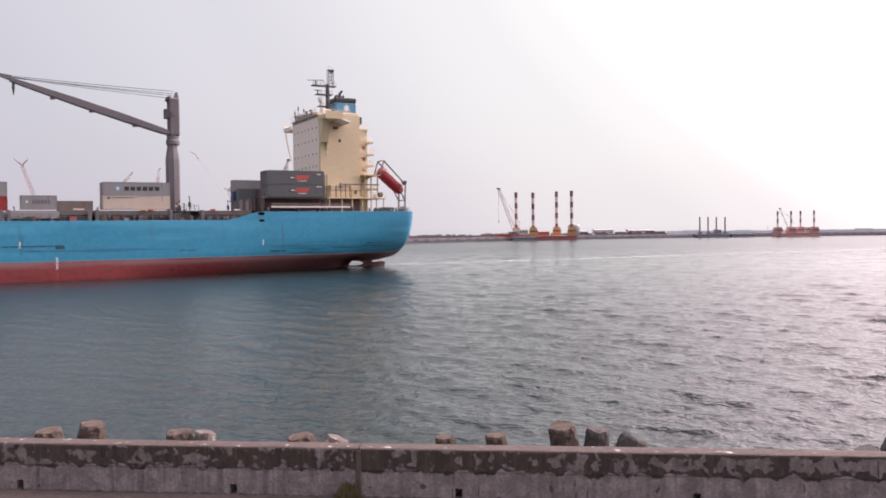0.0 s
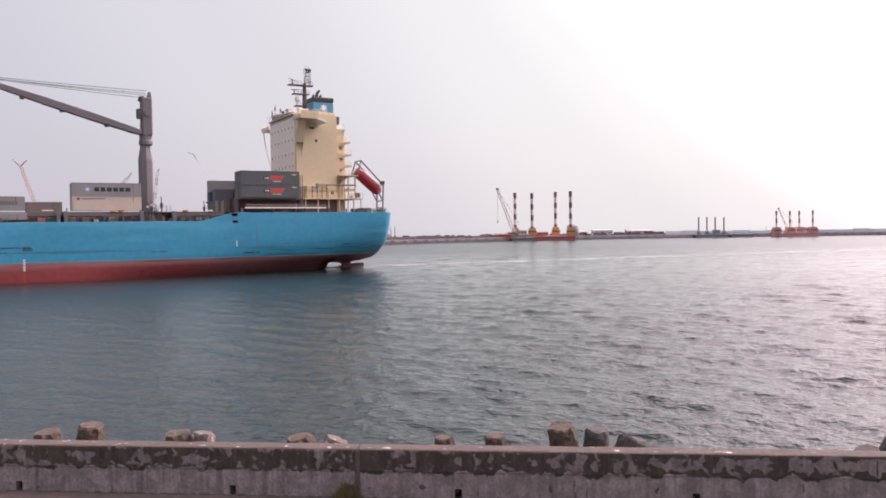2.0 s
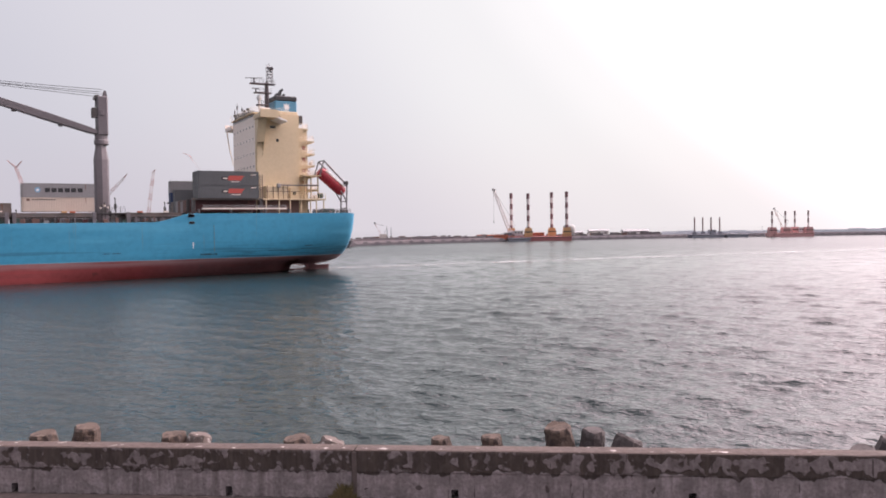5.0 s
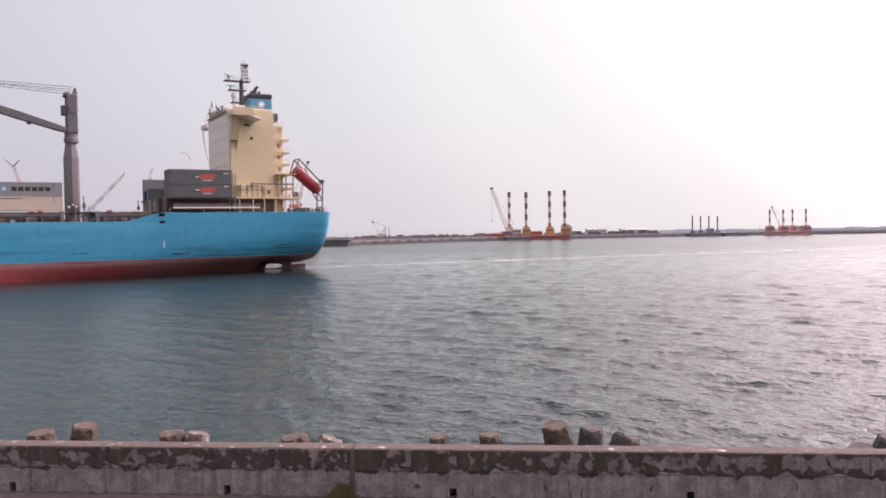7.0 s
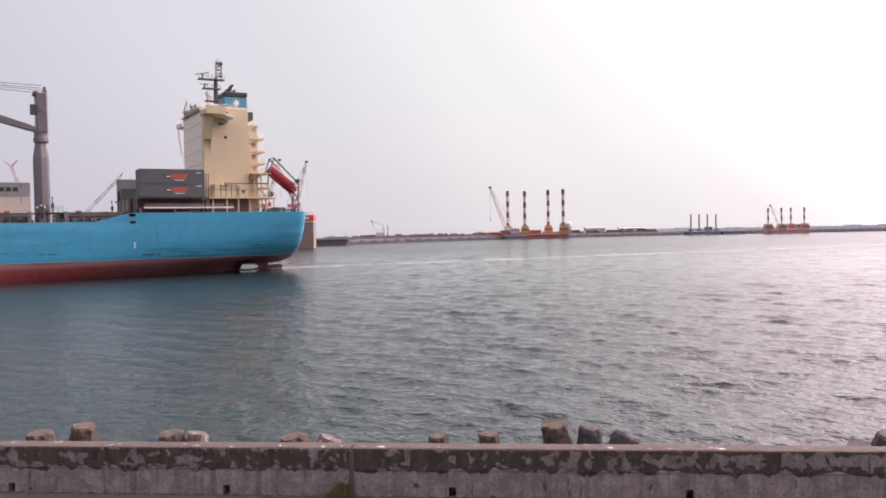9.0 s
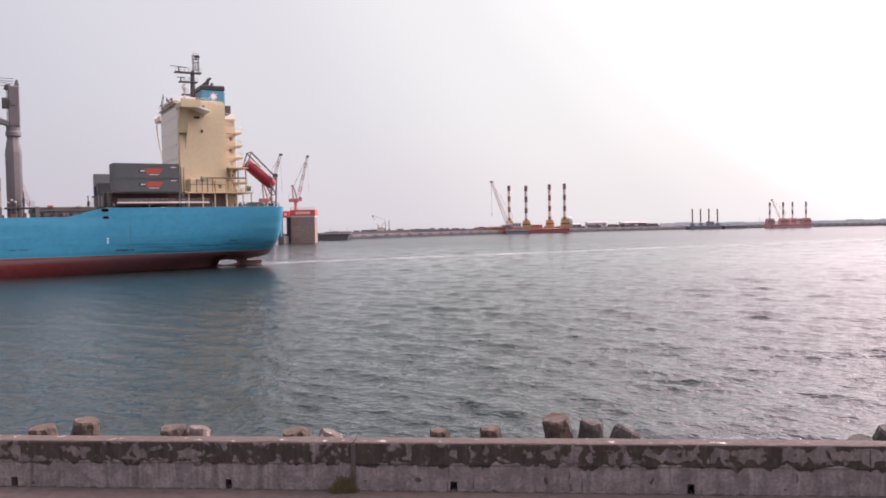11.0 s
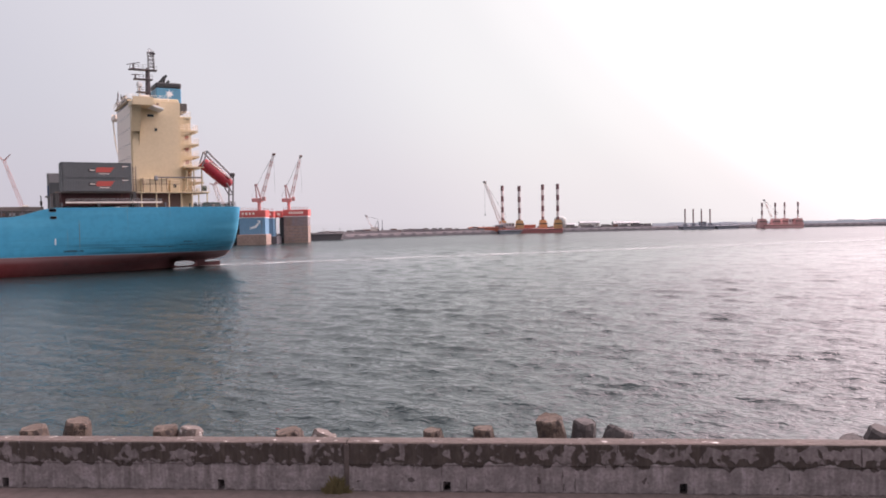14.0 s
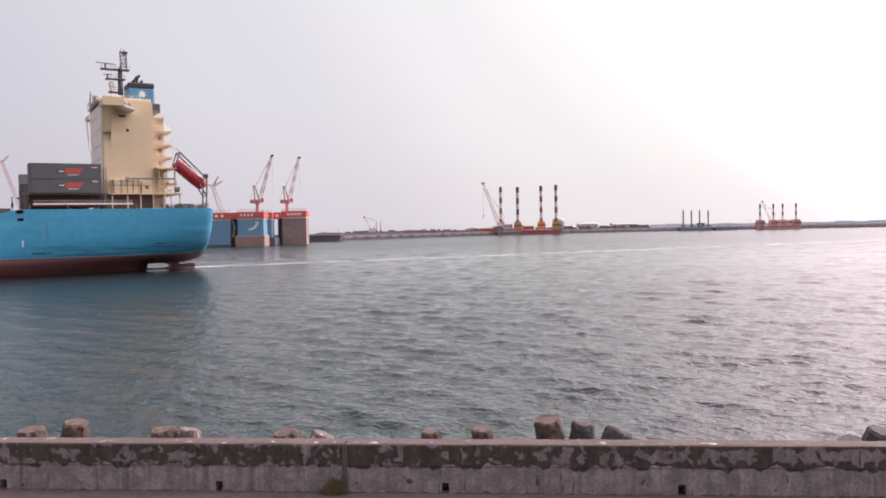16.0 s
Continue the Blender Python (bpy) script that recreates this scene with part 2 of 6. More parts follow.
DOCK_RED = surface("dock_red", (0.58, 0.115, 0.105), (0.50, 0.10, 0.095), 0.55, coarse=0.15, fine=1.0, amount=0.4, streak=True)
DOCK_BROWN = surface("dock_stained_brown", (0.37, 0.265, 0.225), (0.26, 0.19, 0.165), 0.75, coarse=0.25, fine=1.0, amount=0.8, rust=(0.13, 0.09, 0.075), rust_amount=0.06)
DOCK_GREY = surface("dock_stained_grey", (0.24, 0.23, 0.27), (0.27, 0.19, 0.16), 0.7, coarse=0.3, fine=1.0, amount=0.9, streak=True, rust=(0.22, 0.13, 0.09), rust_amount=0.35)
CRANE_WHITE = surface("crane_white", (0.66, 0.60, 0.60), (0.55, 0.48, 0.48), 0.5, coarse=0.5, amount=0.4)
CRANE_RED = surface("crane_red", (0.52, 0.25, 0.245), (0.44, 0.21, 0.21), 0.5, coarse=0.5, amount=0.4)
CRANE_DULL = surface("crane_dull_red", (0.48, 0.29, 0.29), (0.41, 0.26, 0.26), 0.6, coarse=0.5, amount=0.5)
CRANE_PINK = surface("crane_hazy_red", (0.45, 0.25, 0.24), (0.38, 0.22, 0.21), 0.6, coarse=0.5, amount=0.5)
ROCK = surface("revetment_rock", (0.17, 0.15, 0.14), (0.08, 0.075, 0.075), 0.85, coarse=0.35, fine=1.5, amount=0.9, bump=0.6)
QUAY_CONCRETE = surface("quay_concrete", (0.13, 0.10, 0.095), (0.08, 0.065, 0.062), 0.85, coarse=0.25, fine=4, amount=0.8, bump=0.3)
FAR_ROCK = surface("far_rubble", (0.125, 0.115, 0.125), (0.19, 0.17, 0.176), 0.85, coarse=0.3, fine=1.2, amount=0.9, bump=0.6, ior=1.08)
FAR_CONCRETE = surface("far_concrete", (0.215, 0.20, 0.207), (0.15, 0.14, 0.145), 0.8, coarse=0.16, fine=0.5, amount=0.8, ior=1.08)
FAR_DARK = surface("far_wharf_dark", (0.12, 0.116, 0.132), (0.17, 0.155, 0.16), 0.85, coarse=0.08, fine=0.5, amount=0.8, ior=1.08)
FAR_BASE = surface("far_wet_rock", (0.06, 0.058, 0.066), (0.09, 0.085, 0.09), 0.8, coarse=0.2, fine=1.0, amount=0.8, ior=1.08)
# bluish white instead of concrete grey: distance haze put into the colour
FAR_HAZE = surface("far_hazy_wall", (0.68, 0.72, 0.78), (0.58, 0.61, 0.66), 0.8, coarse=0.02, fine=0.3, amount=0.5, ior=1.08)
LAND = surface("land_soil", (0.20, 0.17, 0.14), (0.12, 0.13, 0.08), 0.9, coarse=0.02, fine=0.3, amount=0.8, ior=1.08)
SHED_WHITE = surface("shed_white", (0.66, 0.63, 0.64), (0.54, 0.52, 0.53), 0.6, coarse=0.1, amount=0.4)
SHED_ROOF = surface("shed_roof", (0.37, 0.37, 0.39), (0.30, 0.30, 0.32), 0.6, coarse=0.1, amount=0.4)
TANK_GREY = surface("tank_pale_grey", (0.42, 0.43, 0.42), (0.34, 0.345, 0.34), 0.6, coarse=0.15, fine=0.6, amount=0.6, streak=True)
BLOCK_CONCRETE = surface("armour_concrete", (0.15, 0.110, 0.089), (0.070, 0.051, 0.043), 0.9, coarse=2.2, fine=20, amount=0.95, rust=(0.05, 0.038, 0.035), rust_amount=0.62, bump=1.0)
BLOCK_PALE = surface("armour_concrete_pale", (0.17, 0.138, 0.125), (0.09, 0.072, 0.066), 0.9, coarse=2.2, fine=14, amount=0.9, rust=(0.50, 0.46, 0.44), rust_amount=0.42, bump=0.8)
BLOCK_DARK = surface("armour_concrete_dark", (0.10, 0.085, 0.085), (0.05, 0.045, 0.045), 0.9, coarse=2.0, fine=14, amount=0.8, rust=(0.27, 0.20, 0.17), rust_amount=0.15, bump=0.8)
WEED = surface("weed", (0.13, 0.10, 0.045), (0.08, 0.072, 0.03), 0.8, coarse=3, fine=20, amount=0.8)


def water_material(name="harbour_water", rippled=True):
    m = bpy.data.materials.new(name)
    m.use_nodes = True
    nt = m.node_tree
    p = nt.nodes["Principled BSDF"]
    p.inputs["Base Color"].default_value = (0.0128, 0.0242, 0.0262, 1)
    p.inputs["Specular Tint"].default_value = (1.0, 0.975, 0.985, 1)
    p.inputs["Roughness"].default_value, p.inputs["IOR"].default_value = 0.09 if rippled else 0.0, 1.333
    if not rippled:
        return m
    tc = nt.nodes.new("ShaderNodeTexCoord")
    # ripples too small to model far from the quay count as roughness
    sep = nt.nodes.new("ShaderNodeSeparateXYZ")
    far = nt.nodes.new("ShaderNodeMapRange")
    far.interpolation_type = "SMOOTHSTEP"
    far.inputs[1].default_value, far.inputs[2].default_value, far.inputs[3].default_value, far.inputs[4].default_value = 170.0, 330.0, 0.05, 0.27
    nt.links.new(tc.outputs["Object"], sep.inputs[0])
    nt.links.new(sep.outputs["Y"], far.inputs[0])
    mp = nt.nodes.new("ShaderNodeMapping")         # ripples drawn out along the crests
    mp.vector_type = "TEXTURE"
    mp.inputs["Scale"].default_value = (1.5, 1.0, 1.0)
    mp.inputs["Rotation"].default_value = (0, 0, radians(-30))
    nt.links.new(tc.outputs["Object"], mp.inputs["Vector"])
    calm = nt.nodes.new("ShaderNodeMapRange")      # less ruffled in the ship's lee
    calm.interpolation_type = "SMOOTHSTEP"
    calm.inputs[1].default_value, calm.inputs[2].default_value, calm.inputs[3].default_value, calm.inputs[4].default_value = -26.0, 8.0, 0.6, 1.0
    nt.links.new(sep.outputs["X"], calm.inputs[0])
    beyond = nt.nodes.new("ShaderNodeMapRange")    # which ends behind the ship
    beyond.inputs[1].default_value, beyond.inputs[2].default_value = 175.0, 215.0
    nt.links.new(sep.outputs["Y"], beyond.inputs[0])
    ruffled = nt.nodes.new("ShaderNodeMath")
    ruffled.operation = "MAXIMUM"
    nt.links.new(calm.outputs[0], ruffled.inputs[0])
    nt.links.new(beyond.outputs[0], ruffled.inputs[1])
    flat = nt.nodes.new("ShaderNodeMapRange")      # and flatter under the far shore
    flat.inputs[1].default_value, flat.inputs[2].default_value, flat.inputs[3].default_value, flat.inputs[4].default_value = 35.0, 200.0, 1.0, 0.30
    nt.links.new(sep.outputs["Y"], flat.inputs[0])
    lower = nt.nodes.new("ShaderNodeMath")
    lower.operation = "MULTIPLY"
    nt.links.new(ruffled.outputs[0], lower.inputs[0])
    nt.links.new(flat.outputs[0], lower.inputs[1])
    rough = nt.nodes.new("ShaderNodeMath")
    rough.operation = "MULTIPLY_ADD"
    rough.inputs[1].default_value = -0.45
    lift = nt.nodes.new("ShaderNodeMath")
    lift.inputs[1].default_value = 0.45
    nt.links.new(far.outputs[0], lift.inputs[0])
    nt.links.new(ruffled.outputs[0], rough.inputs[0])
    nt.links.new(lift.outputs[0], rough.inputs[2])
    nt.links.new(rough.outputs[0], p.inputs["Roughness"])
    last = None
    reach = nt.nodes.new("ShaderNodeMapRange")      # longer waves away from the quay
    reach.inputs[1].default_value, reach.inputs[2].default_value, reach.inputs[3].default_value, reach.inputs[4].default_value = 40.0, 170.0, 0.22, 1.0
    nt.links.new(sep.outputs["Y"], reach.inputs[0])
    swell = nt.nodes.new("ShaderNodeMath")
    swell.operation = "MULTIPLY"
    nt.links.new(lower.outputs[0], swell.inputs[0])
    nt.links.new(reach.outputs[0], swell.inputs[1])
    for scale, detail, dist, strength in ((0.22, 2.0, 0.40, 0.9), (0.60, 2.0, 0.22, 0.8), (1.6, 2.0, 0.24, 0.85), (3.8, 2.0, 0.10, 0.85), (9.0, 1.0, 0.016, 0.9)):
        n = nt.nodes.new("ShaderNodeTexNoise")
        n.inputs["Scale"].default_value, n.inputs["Detail"].default_value = scale, detail
        n.inputs["Distortion"].default_value = 0.4
        nt.links.new(mp.outputs[0], n.inputs["Vector"])
        b = nt.nodes.new("ShaderNodeBump")
        b.inputs["Strength"].default_value, b.inputs["Distance"].default_value = strength, dist
        lee = nt.nodes.new("ShaderNodeMath")
        lee.operation = "MULTIPLY"
        nt.links.new(n.outputs[0], lee.inputs[0])
        nt.links.new((swell if scale < 0.3 else lower).outputs[0], lee.inputs[1])
        nt.links.new(lee.outputs[0], b.inputs["Height"])
        if last:
            nt.links.new(last, b.inputs["Normal"])
        last = b.outputs[0]
    nt.links.new(last, p.inputs["Normal"])
    return m


def foam_material():
    m = surface("wake_foam", (0.88, 0.88, 0.89), (0.78, 0.80, 0.82), 0.7, coarse=0.3, fine=2, amount=0.5, bump=0.2)
    nt = m.node_tree
    p = nt.nodes["Principled BSDF"]
    tc = nt.nodes.new("ShaderNodeTexCoord")
    mp = nt.nodes.new("ShaderNodeMapping")
    mp.inputs["Scale"].default_value = (0.10, 0.5, 1.0)
    n = nt.nodes.new("ShaderNodeTexNoise")
    n.inputs["Scale"].default_value, n.inputs["Detail"].default_value = 1.0, 6.0
    r = nt.nodes.new("ShaderNodeMapRange")
    r.inputs[1].default_value, r.inputs[2].default_value = 0.36, 0.80
    nt.links.new(tc.outputs["Object"], mp.inputs["Vector"])
    nt.links.new(mp.outputs[0], n.inputs["Vector"])
    nt.links.new(n.outputs[0], r.inputs[0])
    # the streak thins out towards its edges
    sep = nt.nodes.new("ShaderNodeSeparateXYZ")
    side = nt.nodes.new("ShaderNodeMath")
    side.operation = "ABSOLUTE"
    fade = nt.nodes.new("ShaderNodeMapRange")
    fade.interpolation_type = "SMOOTHSTEP"
    fade.inputs[1].default_value, fade.inputs[2].default_value, fade.inputs[3].default_value, fade.inputs[4].default_value = 0.5, 7.0, 0.54, 0.0
    both = nt.nodes.new("ShaderNodeMath")
    both.operation = "MULTIPLY"
    nt.links.new(tc.outputs["Object"], sep.inputs[0])
    nt.links.new(sep.outputs["Y"], side.inputs[0])
    nt.links.new(side.outputs[0], fade.inputs[0])
    nt.links.new(fade.outputs[0], both.inputs[0])
    nt.links.new(r.outputs[0], both.inputs[1])
    nt.links.new(both.outputs[0], p.inputs["Alpha"])
    return m


def wall_material():
    """Old plastered sea wall: dark weathered band above, paler plaster below with a torn edge, flaked pale patches, run stains."""
    m = bpy.data.materials.new("sea_wall_plaster")
    m.use_nodes = True
    nt = m.node_tree
    p = nt.nodes["Principled BSDF"]
    L = nt.links.new
    tc = nt.nodes.new("ShaderNodeTexCoord")

    def mapped(sc, off=(0, 0, 0)):
        mp = nt.nodes.new("ShaderNodeMapping")
        mp.inputs["Scale"].default_value, mp.inputs["Location"].default_value = sc, off
        L(tc.outputs["Object"], mp.inputs["Vector"])
        return mp.outputs[0]

    def noi(vec, scale, detail=4.0, dist=0.0):
        n = nt.nodes.new("ShaderNodeTexNoise")
        n.inputs["Scale"].default_value, n.inputs["Detail"].default_value, n.inputs["Distortion"].default_value = scale, detail, dist
        L(vec, n.inputs["Vector"])
        return n.outputs[0]

    def rng(v, lo, hi, a=0.0, b=1.0):
        r = nt.nodes.new("ShaderNodeMapRange")
        r.inputs[1].default_value, r.inputs[2].default_value, r.inputs[3].default_value, r.inputs[4].default_value = lo, hi, a, b
        L(v, r.inputs[0])
        return r.outputs[0]

    def calc(op, a, b):
        n = nt.nodes.new("ShaderNodeMath")
        n.operation = op
        for s, v in zip(n.inputs, (a, b)):
            if isinstance(v, (int, float)):
                s.default_value = v
            else:
                L(v, s)
        return n.outputs[0]

    def mixed(f, a, b):
        x = nt.nodes.new("ShaderNodeMix")
        x.data_type = "RGBA"
        L(f, x.inputs["Factor"])
        for s, v in ((x.inputs[6], a), (x.inputs[7], b)):
            if isinstance(v, tuple):
                s.default_value = (*v, 1)
            else:
                L(v, s)
        return x.outputs[2]

    sep = nt.nodes.new("ShaderNodeSeparateXYZ")
    L(tc.outputs["Object"], sep.inputs[0])
    plain = mapped((1, 1, 1))
    grain = noi(plain, 15, 7)
    dark = mixed(rng(noi(mapped((1, 1, 0.25)), 2.4, 5), 0.3, 0.7), (0.034, 0.025, 0.022), (0.060, 0.045, 0.038))
    dark = mixed(rng(noi(mapped((1, 1, 0.6), (3, 0, 1)), 5.5, 5, 0.6), 0.50, 0.62, 0.0, 0.4), dark, (0.105, 0.082, 0.077))
    pale = mixed(rng(noi(mapped((1, 1, 0.6)), 3.2, 6), 0.3, 0.7), (0.315, 0.270, 0.278), (0.165, 0.140, 0.144))
    pale = mixed(rng(noi(mapped((4.0, 1, 0.35), (1, 0, 5)), 2.0, 6), 0.48, 0.66, 0.0, 0.7), pale, (0.36, 0.315, 0.325))
    pale = mixed(rng(noi(mapped((1, 1, 1.2), (2, 0, 4)), 3.0, 6, 0.5), 0.47, 0.60, 0.0, 0.65), pale, (0.165, 0.140, 0.145))
    dark = mixed(rng(noi(mapped((5.0, 1, 0.30), (2, 0, 8)), 2.2, 6), 0.50, 0.68, 0.0, 0.5), dark, (0.105, 0.080, 0.070))
    dark = mixed(rng(noi(mapped((3.0, 1, 0.5), (9, 0, 2)), 3.0, 6), 0.52, 0.64, 0.0, 0.7), dark, (0.030, 0.021, 0.019))
    # rounded patches of pale render left on the dark band, far more of them on the later lengths
    lobes = calc("ADD", calc("MULTIPLY", noi(mapped((1, 1, 1.05)), 4.2, 1.4, 0.3), 0.62), calc("MULTIPLY", noi(mapped((1, 1, 0.9), (7, 0, 0)), 1.2, 1.0), 0.38))
    lobes = calc("ADD", lobes, calc("MULTIPLY", calc("SUBTRACT", noi(mapped((1.3, 1, 0.8)), 9.0, 6), 0.5), 0.15))
    lobes = calc("ADD", lobes, rng(sep.outputs["X"], 11.5, 15.5, -0.006, 0.052))
    # on the later lengths the render survives mid-height and is lost along the cap and the ledge
    middle = nt.nodes.new("ShaderNodeMath")
    middle.operation = "ABSOLUTE"
    L(calc("SUBTRACT", sep.outputs["Z"], 0.80), middle.inputs[0])
    lobes = calc("ADD", lobes, calc("MULTIPLY", rng(middle.outputs[0], 0.06, 0.22, 0.055, -0.085), rng(sep.outputs["X"], 10.5, 13.5)))
    flake = rng(lobes, 0.522, 0.566)
    body = mixed(calc("MULTIPLY", flake, 0.74), dark, pale)
    rim = calc("MULTIPLY", rng(lobes, 0.51, 0.537), rng(lobes, 0.540, 0.536))
    body = mixed(calc("MULTIPLY", rim, 0.35), body, (0.030, 0.022, 0.019))
    # lower render with a scalloped upper edge, close to the ledge
    edge = calc("ADD", sep.outputs["Z"], calc("MULTIPLY", calc("SUBTRACT", noi(mapped((1, 1, 0.4), (4, 0, 0)), 2.8, 2.2, 0.5), 0.5), 0.46))
    edge = calc("ADD", edge, calc("MULTIPLY", calc("SUBTRACT", noi(plain, 9.0, 4), 0.5), 0.11))
    low = rng(edge, 0.548, 0.578, 1.0, 0.0)
    body = mixed(low, body, pale)
    body = mixed(calc("MULTIPLY", rng(edge, 0.620, 0.575), rng(edge, 0.556, 0.566, 0.0, 0.7)), body, (0.035, 0.026, 0.023))
    # broken-out pieces and short cracks in the lower render
    body = mixed(rng(noi(mapped((1, 1, 1.0), (11, 0, 3)), 2.6, 2.5, 0.3), 0.69, 0.70, 0.0, 0.85), body, (0.05, 0.04, 0.038))
    crack = calc("MULTIPLY", rng(noi(mapped((9.0, 1, 1.1), (5, 0, 1)), 1.3, 3), 0.665, 0.69), rng(sep.outputs["X"], 7.0, 10.0))
    body = mixed(calc("MULTIPLY", crack, 0.8), body, (0.035, 0.027, 0.025))
    # damp run stains, rising damp at the foot, speckle
    body = mixed(rng(noi(mapped((1.6, 1, 0.22)), 2.6, 8), 0.56, 0.74, 0.0, 0.7), body, (0.060, 0.046, 0.043))
    body = mixed(rng(calc("ADD", sep.outputs["Z"], calc("MULTIPLY", noi(plain, 6.0, 4), 0.12)), 0.065, 0.085, 0.8, 0.0), body, (0.045, 0.034, 0.032))
    body = mixed(rng(noi(plain, 9.0, 8), 0.55, 0.75, 0.0, 0.4), body, (0.055, 0.041, 0.038))
    body = mixed(rng(grain, 0.42, 0.66, 0.0, 0.35), body, (0.06, 0.048, 0.045))
    L(body, p.inputs["Base Color"])
    p.inputs["Roughness"].default_value = 0.88
    b = nt.nodes.new("ShaderNodeBump")
    b.inputs["Strength"].default_value, b.inputs["Distance"].default_value = 0.8, 0.02
    L(calc("ADD", calc("MULTIPLY", grain, 0.35), calc("MAXIMUM", flake, low)), b.inputs["Height"])
    L(b.outputs[0], p.inputs["Normal"])
    return m


WATER, WATER_FAR, FOAM, WALL_PLASTER = water_material(), water_material("far_water", False), foam_material(), wall_material()
CAP_TOP = surface("wall_top_concrete", (0.110, 0.082, 0.074), (0.068, 0.052, 0.048), 0.85, coarse=1.5, fine=10, amount=0.7, rust=(0.62, 0.57, 0.55), rust_amount=0.27, bump=0.4)


# ---- building helpers ----
def part(name, bm, material, parent=None, label="", smooth=False):
    """Links a bmesh as one mesh object, under a thing or part if given."""
    me = bpy.data.meshes.new(name)
    bm.normal_update()
    bm.to_mesh(me)
    bm.free()
    for mt in (material if isinstance(material, (list, tuple)) else [material]):
        me.materials.append(mt)
    if smooth:
        me.polygons.foreach_set("use_smooth", [True] * len(me.polygons))
    ob = new(name, me)
    if parent:
        ob.parent = parent
    if label:
        ob["label"] = label
    return ob


def box(bm, x0, x1, y0, y1, z0, z1, m=None, mi=0):
    v = [bm.verts.new(p) for p in ((x0, y0, z0), (x1, y0, z0), (x1, y1, z0), (x0, y1, z0), (x0, y0, z1), (x1, y0, z1), (x1, y1, z1), (x0, y1, z1))]
    if m:
        for q in v:
            q.co = m @ q.co
    for f in ((0, 3, 2, 1), (4, 5, 6, 7), (0, 1, 5, 4), (1, 2, 6, 5), (2, 3, 7, 6), (3, 0, 4, 7)):
        bm.faces.new([v[i] for i in f]).material_index = mi
    return v


def boxes(*specs, bevel=0.0):
    bm = bmesh.new()
    for s in specs:
        box(bm, *s)
    if bevel:
        bmesh.ops.bevel(bm, geom=bm.edges[:], offset=bevel, segments=1, affect="EDGES", profile=0.5)
    return bm


def tube(bm, a, b, r, n=6, r2=None, mi=0, caps=True):
    a, b = Vector(a), Vector(b)
    r2 = r if r2 is None else r2
    d = (b - a).normalized()
    s = d.cross(Vector((0, 0, 1)) if abs(d.z) < 0.95 else Vector((1, 0, 0))).normalized()
    u = s.cross(d)
    rings = []
    for c, rr in ((a, r), (b, r2)):
        rings.append([bm.verts.new(c + (s * math.cos(2 * math.pi * i / n) + u * math.sin(2 * math.pi * i / n)) * rr) for i in range(n)])
    for i in range(n):
        j = (i + 1) % n
        bm.faces.new((rings[0][i], rings[0][j], rings[1][j], rings[1][i])).material_index = mi
    if caps:
        bm.faces.new(rings[0][::-1]).material_index = mi
        bm.faces.new(rings[1]).material_index = mi


def tubes(segs, r, n=5):
    bm = bmesh.new()
    for a, b in segs:
        tube(bm, a, b, r, n)
    return bm


def lathe(profile, n=16, centre=(0, 0, 0)):
    bm = bmesh.new()
    rows = [[bm.verts.new((centre[0] + r * math.cos(2 * math.pi * i / n), centre[1] + r * math.sin(2 * math.pi * i / n), centre[2] + z)) for i in range(n)]
            for r, z in profile]
    for a, b in zip(rows, rows[1:]):
        for i in range(n):
            j = (i + 1) % n
            bm.faces.new((a[i], a[j], b[j], b[i]))
    bm.faces.new(rows[0][::-1])
    bm.faces.new(rows[-1])
    return bm


def prism(pts, axis, lo, hi, bm=None):
    """A flat outline pushed along an axis: pts are the two other coordinates in order."""
    bm = bm or bmesh.new()

    def at(p, v):
        return {"x": (v, p[0], p[1]), "y": (p[0], v, p[1]), "z": (p[0], p[1], v)}[axis]
    a = [bm.verts.new(at(p, lo)) for p in pts]
    b = [bm.verts.new(at(p, hi)) for p in pts]
    bm.faces.new(a)
    bm.faces.new(b[::-1])
    for i in range(len(pts)):
        j = (i + 1) % len(pts)
        bm.faces.new((a[i], b[i], b[j], a[j]))
    bmesh.ops.recalc_face_normals(bm, faces=bm.faces[:])
    return bm


def railing(a, b, height=1.05, gap=1.5, r=0.035, rails=3):
    """Posts and rails from a to b."""
    a, b = Vector(a), Vector(b)
    bm = bmesh.new()
    n = max(1, round((b - a).length / gap))
    for i in range(n + 1):
        p = a.lerp(b, i / n)
        tube(bm, p, p + Vector((0, 0, height)), r, 4)
    for k in range(rails):
        h = Vector((0, 0, height * (k + 1) / rails))
        tube(bm, a + h, b + h, r * 0.8, 4)
    return bm


def lattice(bm, a, b, w0, w1, bays, r, mi=0, second=None):
    """A four-chord lattice boom from a to b, tapering from width w0 to w1; every other pair of bays takes the second material."""
    a, b = Vector(a), Vector(b)
    d = (b - a).normalized()
    s = d.cross(Vector((0, 1, 0)) if abs(d.y) < 0.9 else Vector((1, 0, 0))).normalized()
    u = s.cross(d)
    rings = []
    for i in range(bays + 1):
        f = i / bays
        w = (w0 + (w1 - w0) * f) / 2
        c = a.lerp(b, f)
        rings.append([c + s * w + u * w, c - s * w + u * w, c - s * w - u * w, c + s * w - u * w])
    for i in range(bays):
        k = mi if second is None or (i // 2) % 2 == 0 else second
        for j in range(4):
            tube(bm, rings[i][j], rings[i + 1][j], r, 4, mi=k)
            tube(bm, rings[i][j], rings[i + 1][(j + 1) % 4], r * 0.6, 4, mi=k)


def empty(name, label, category, group="", kind=""):
    return tagged(new(name), label, category, group, kind)


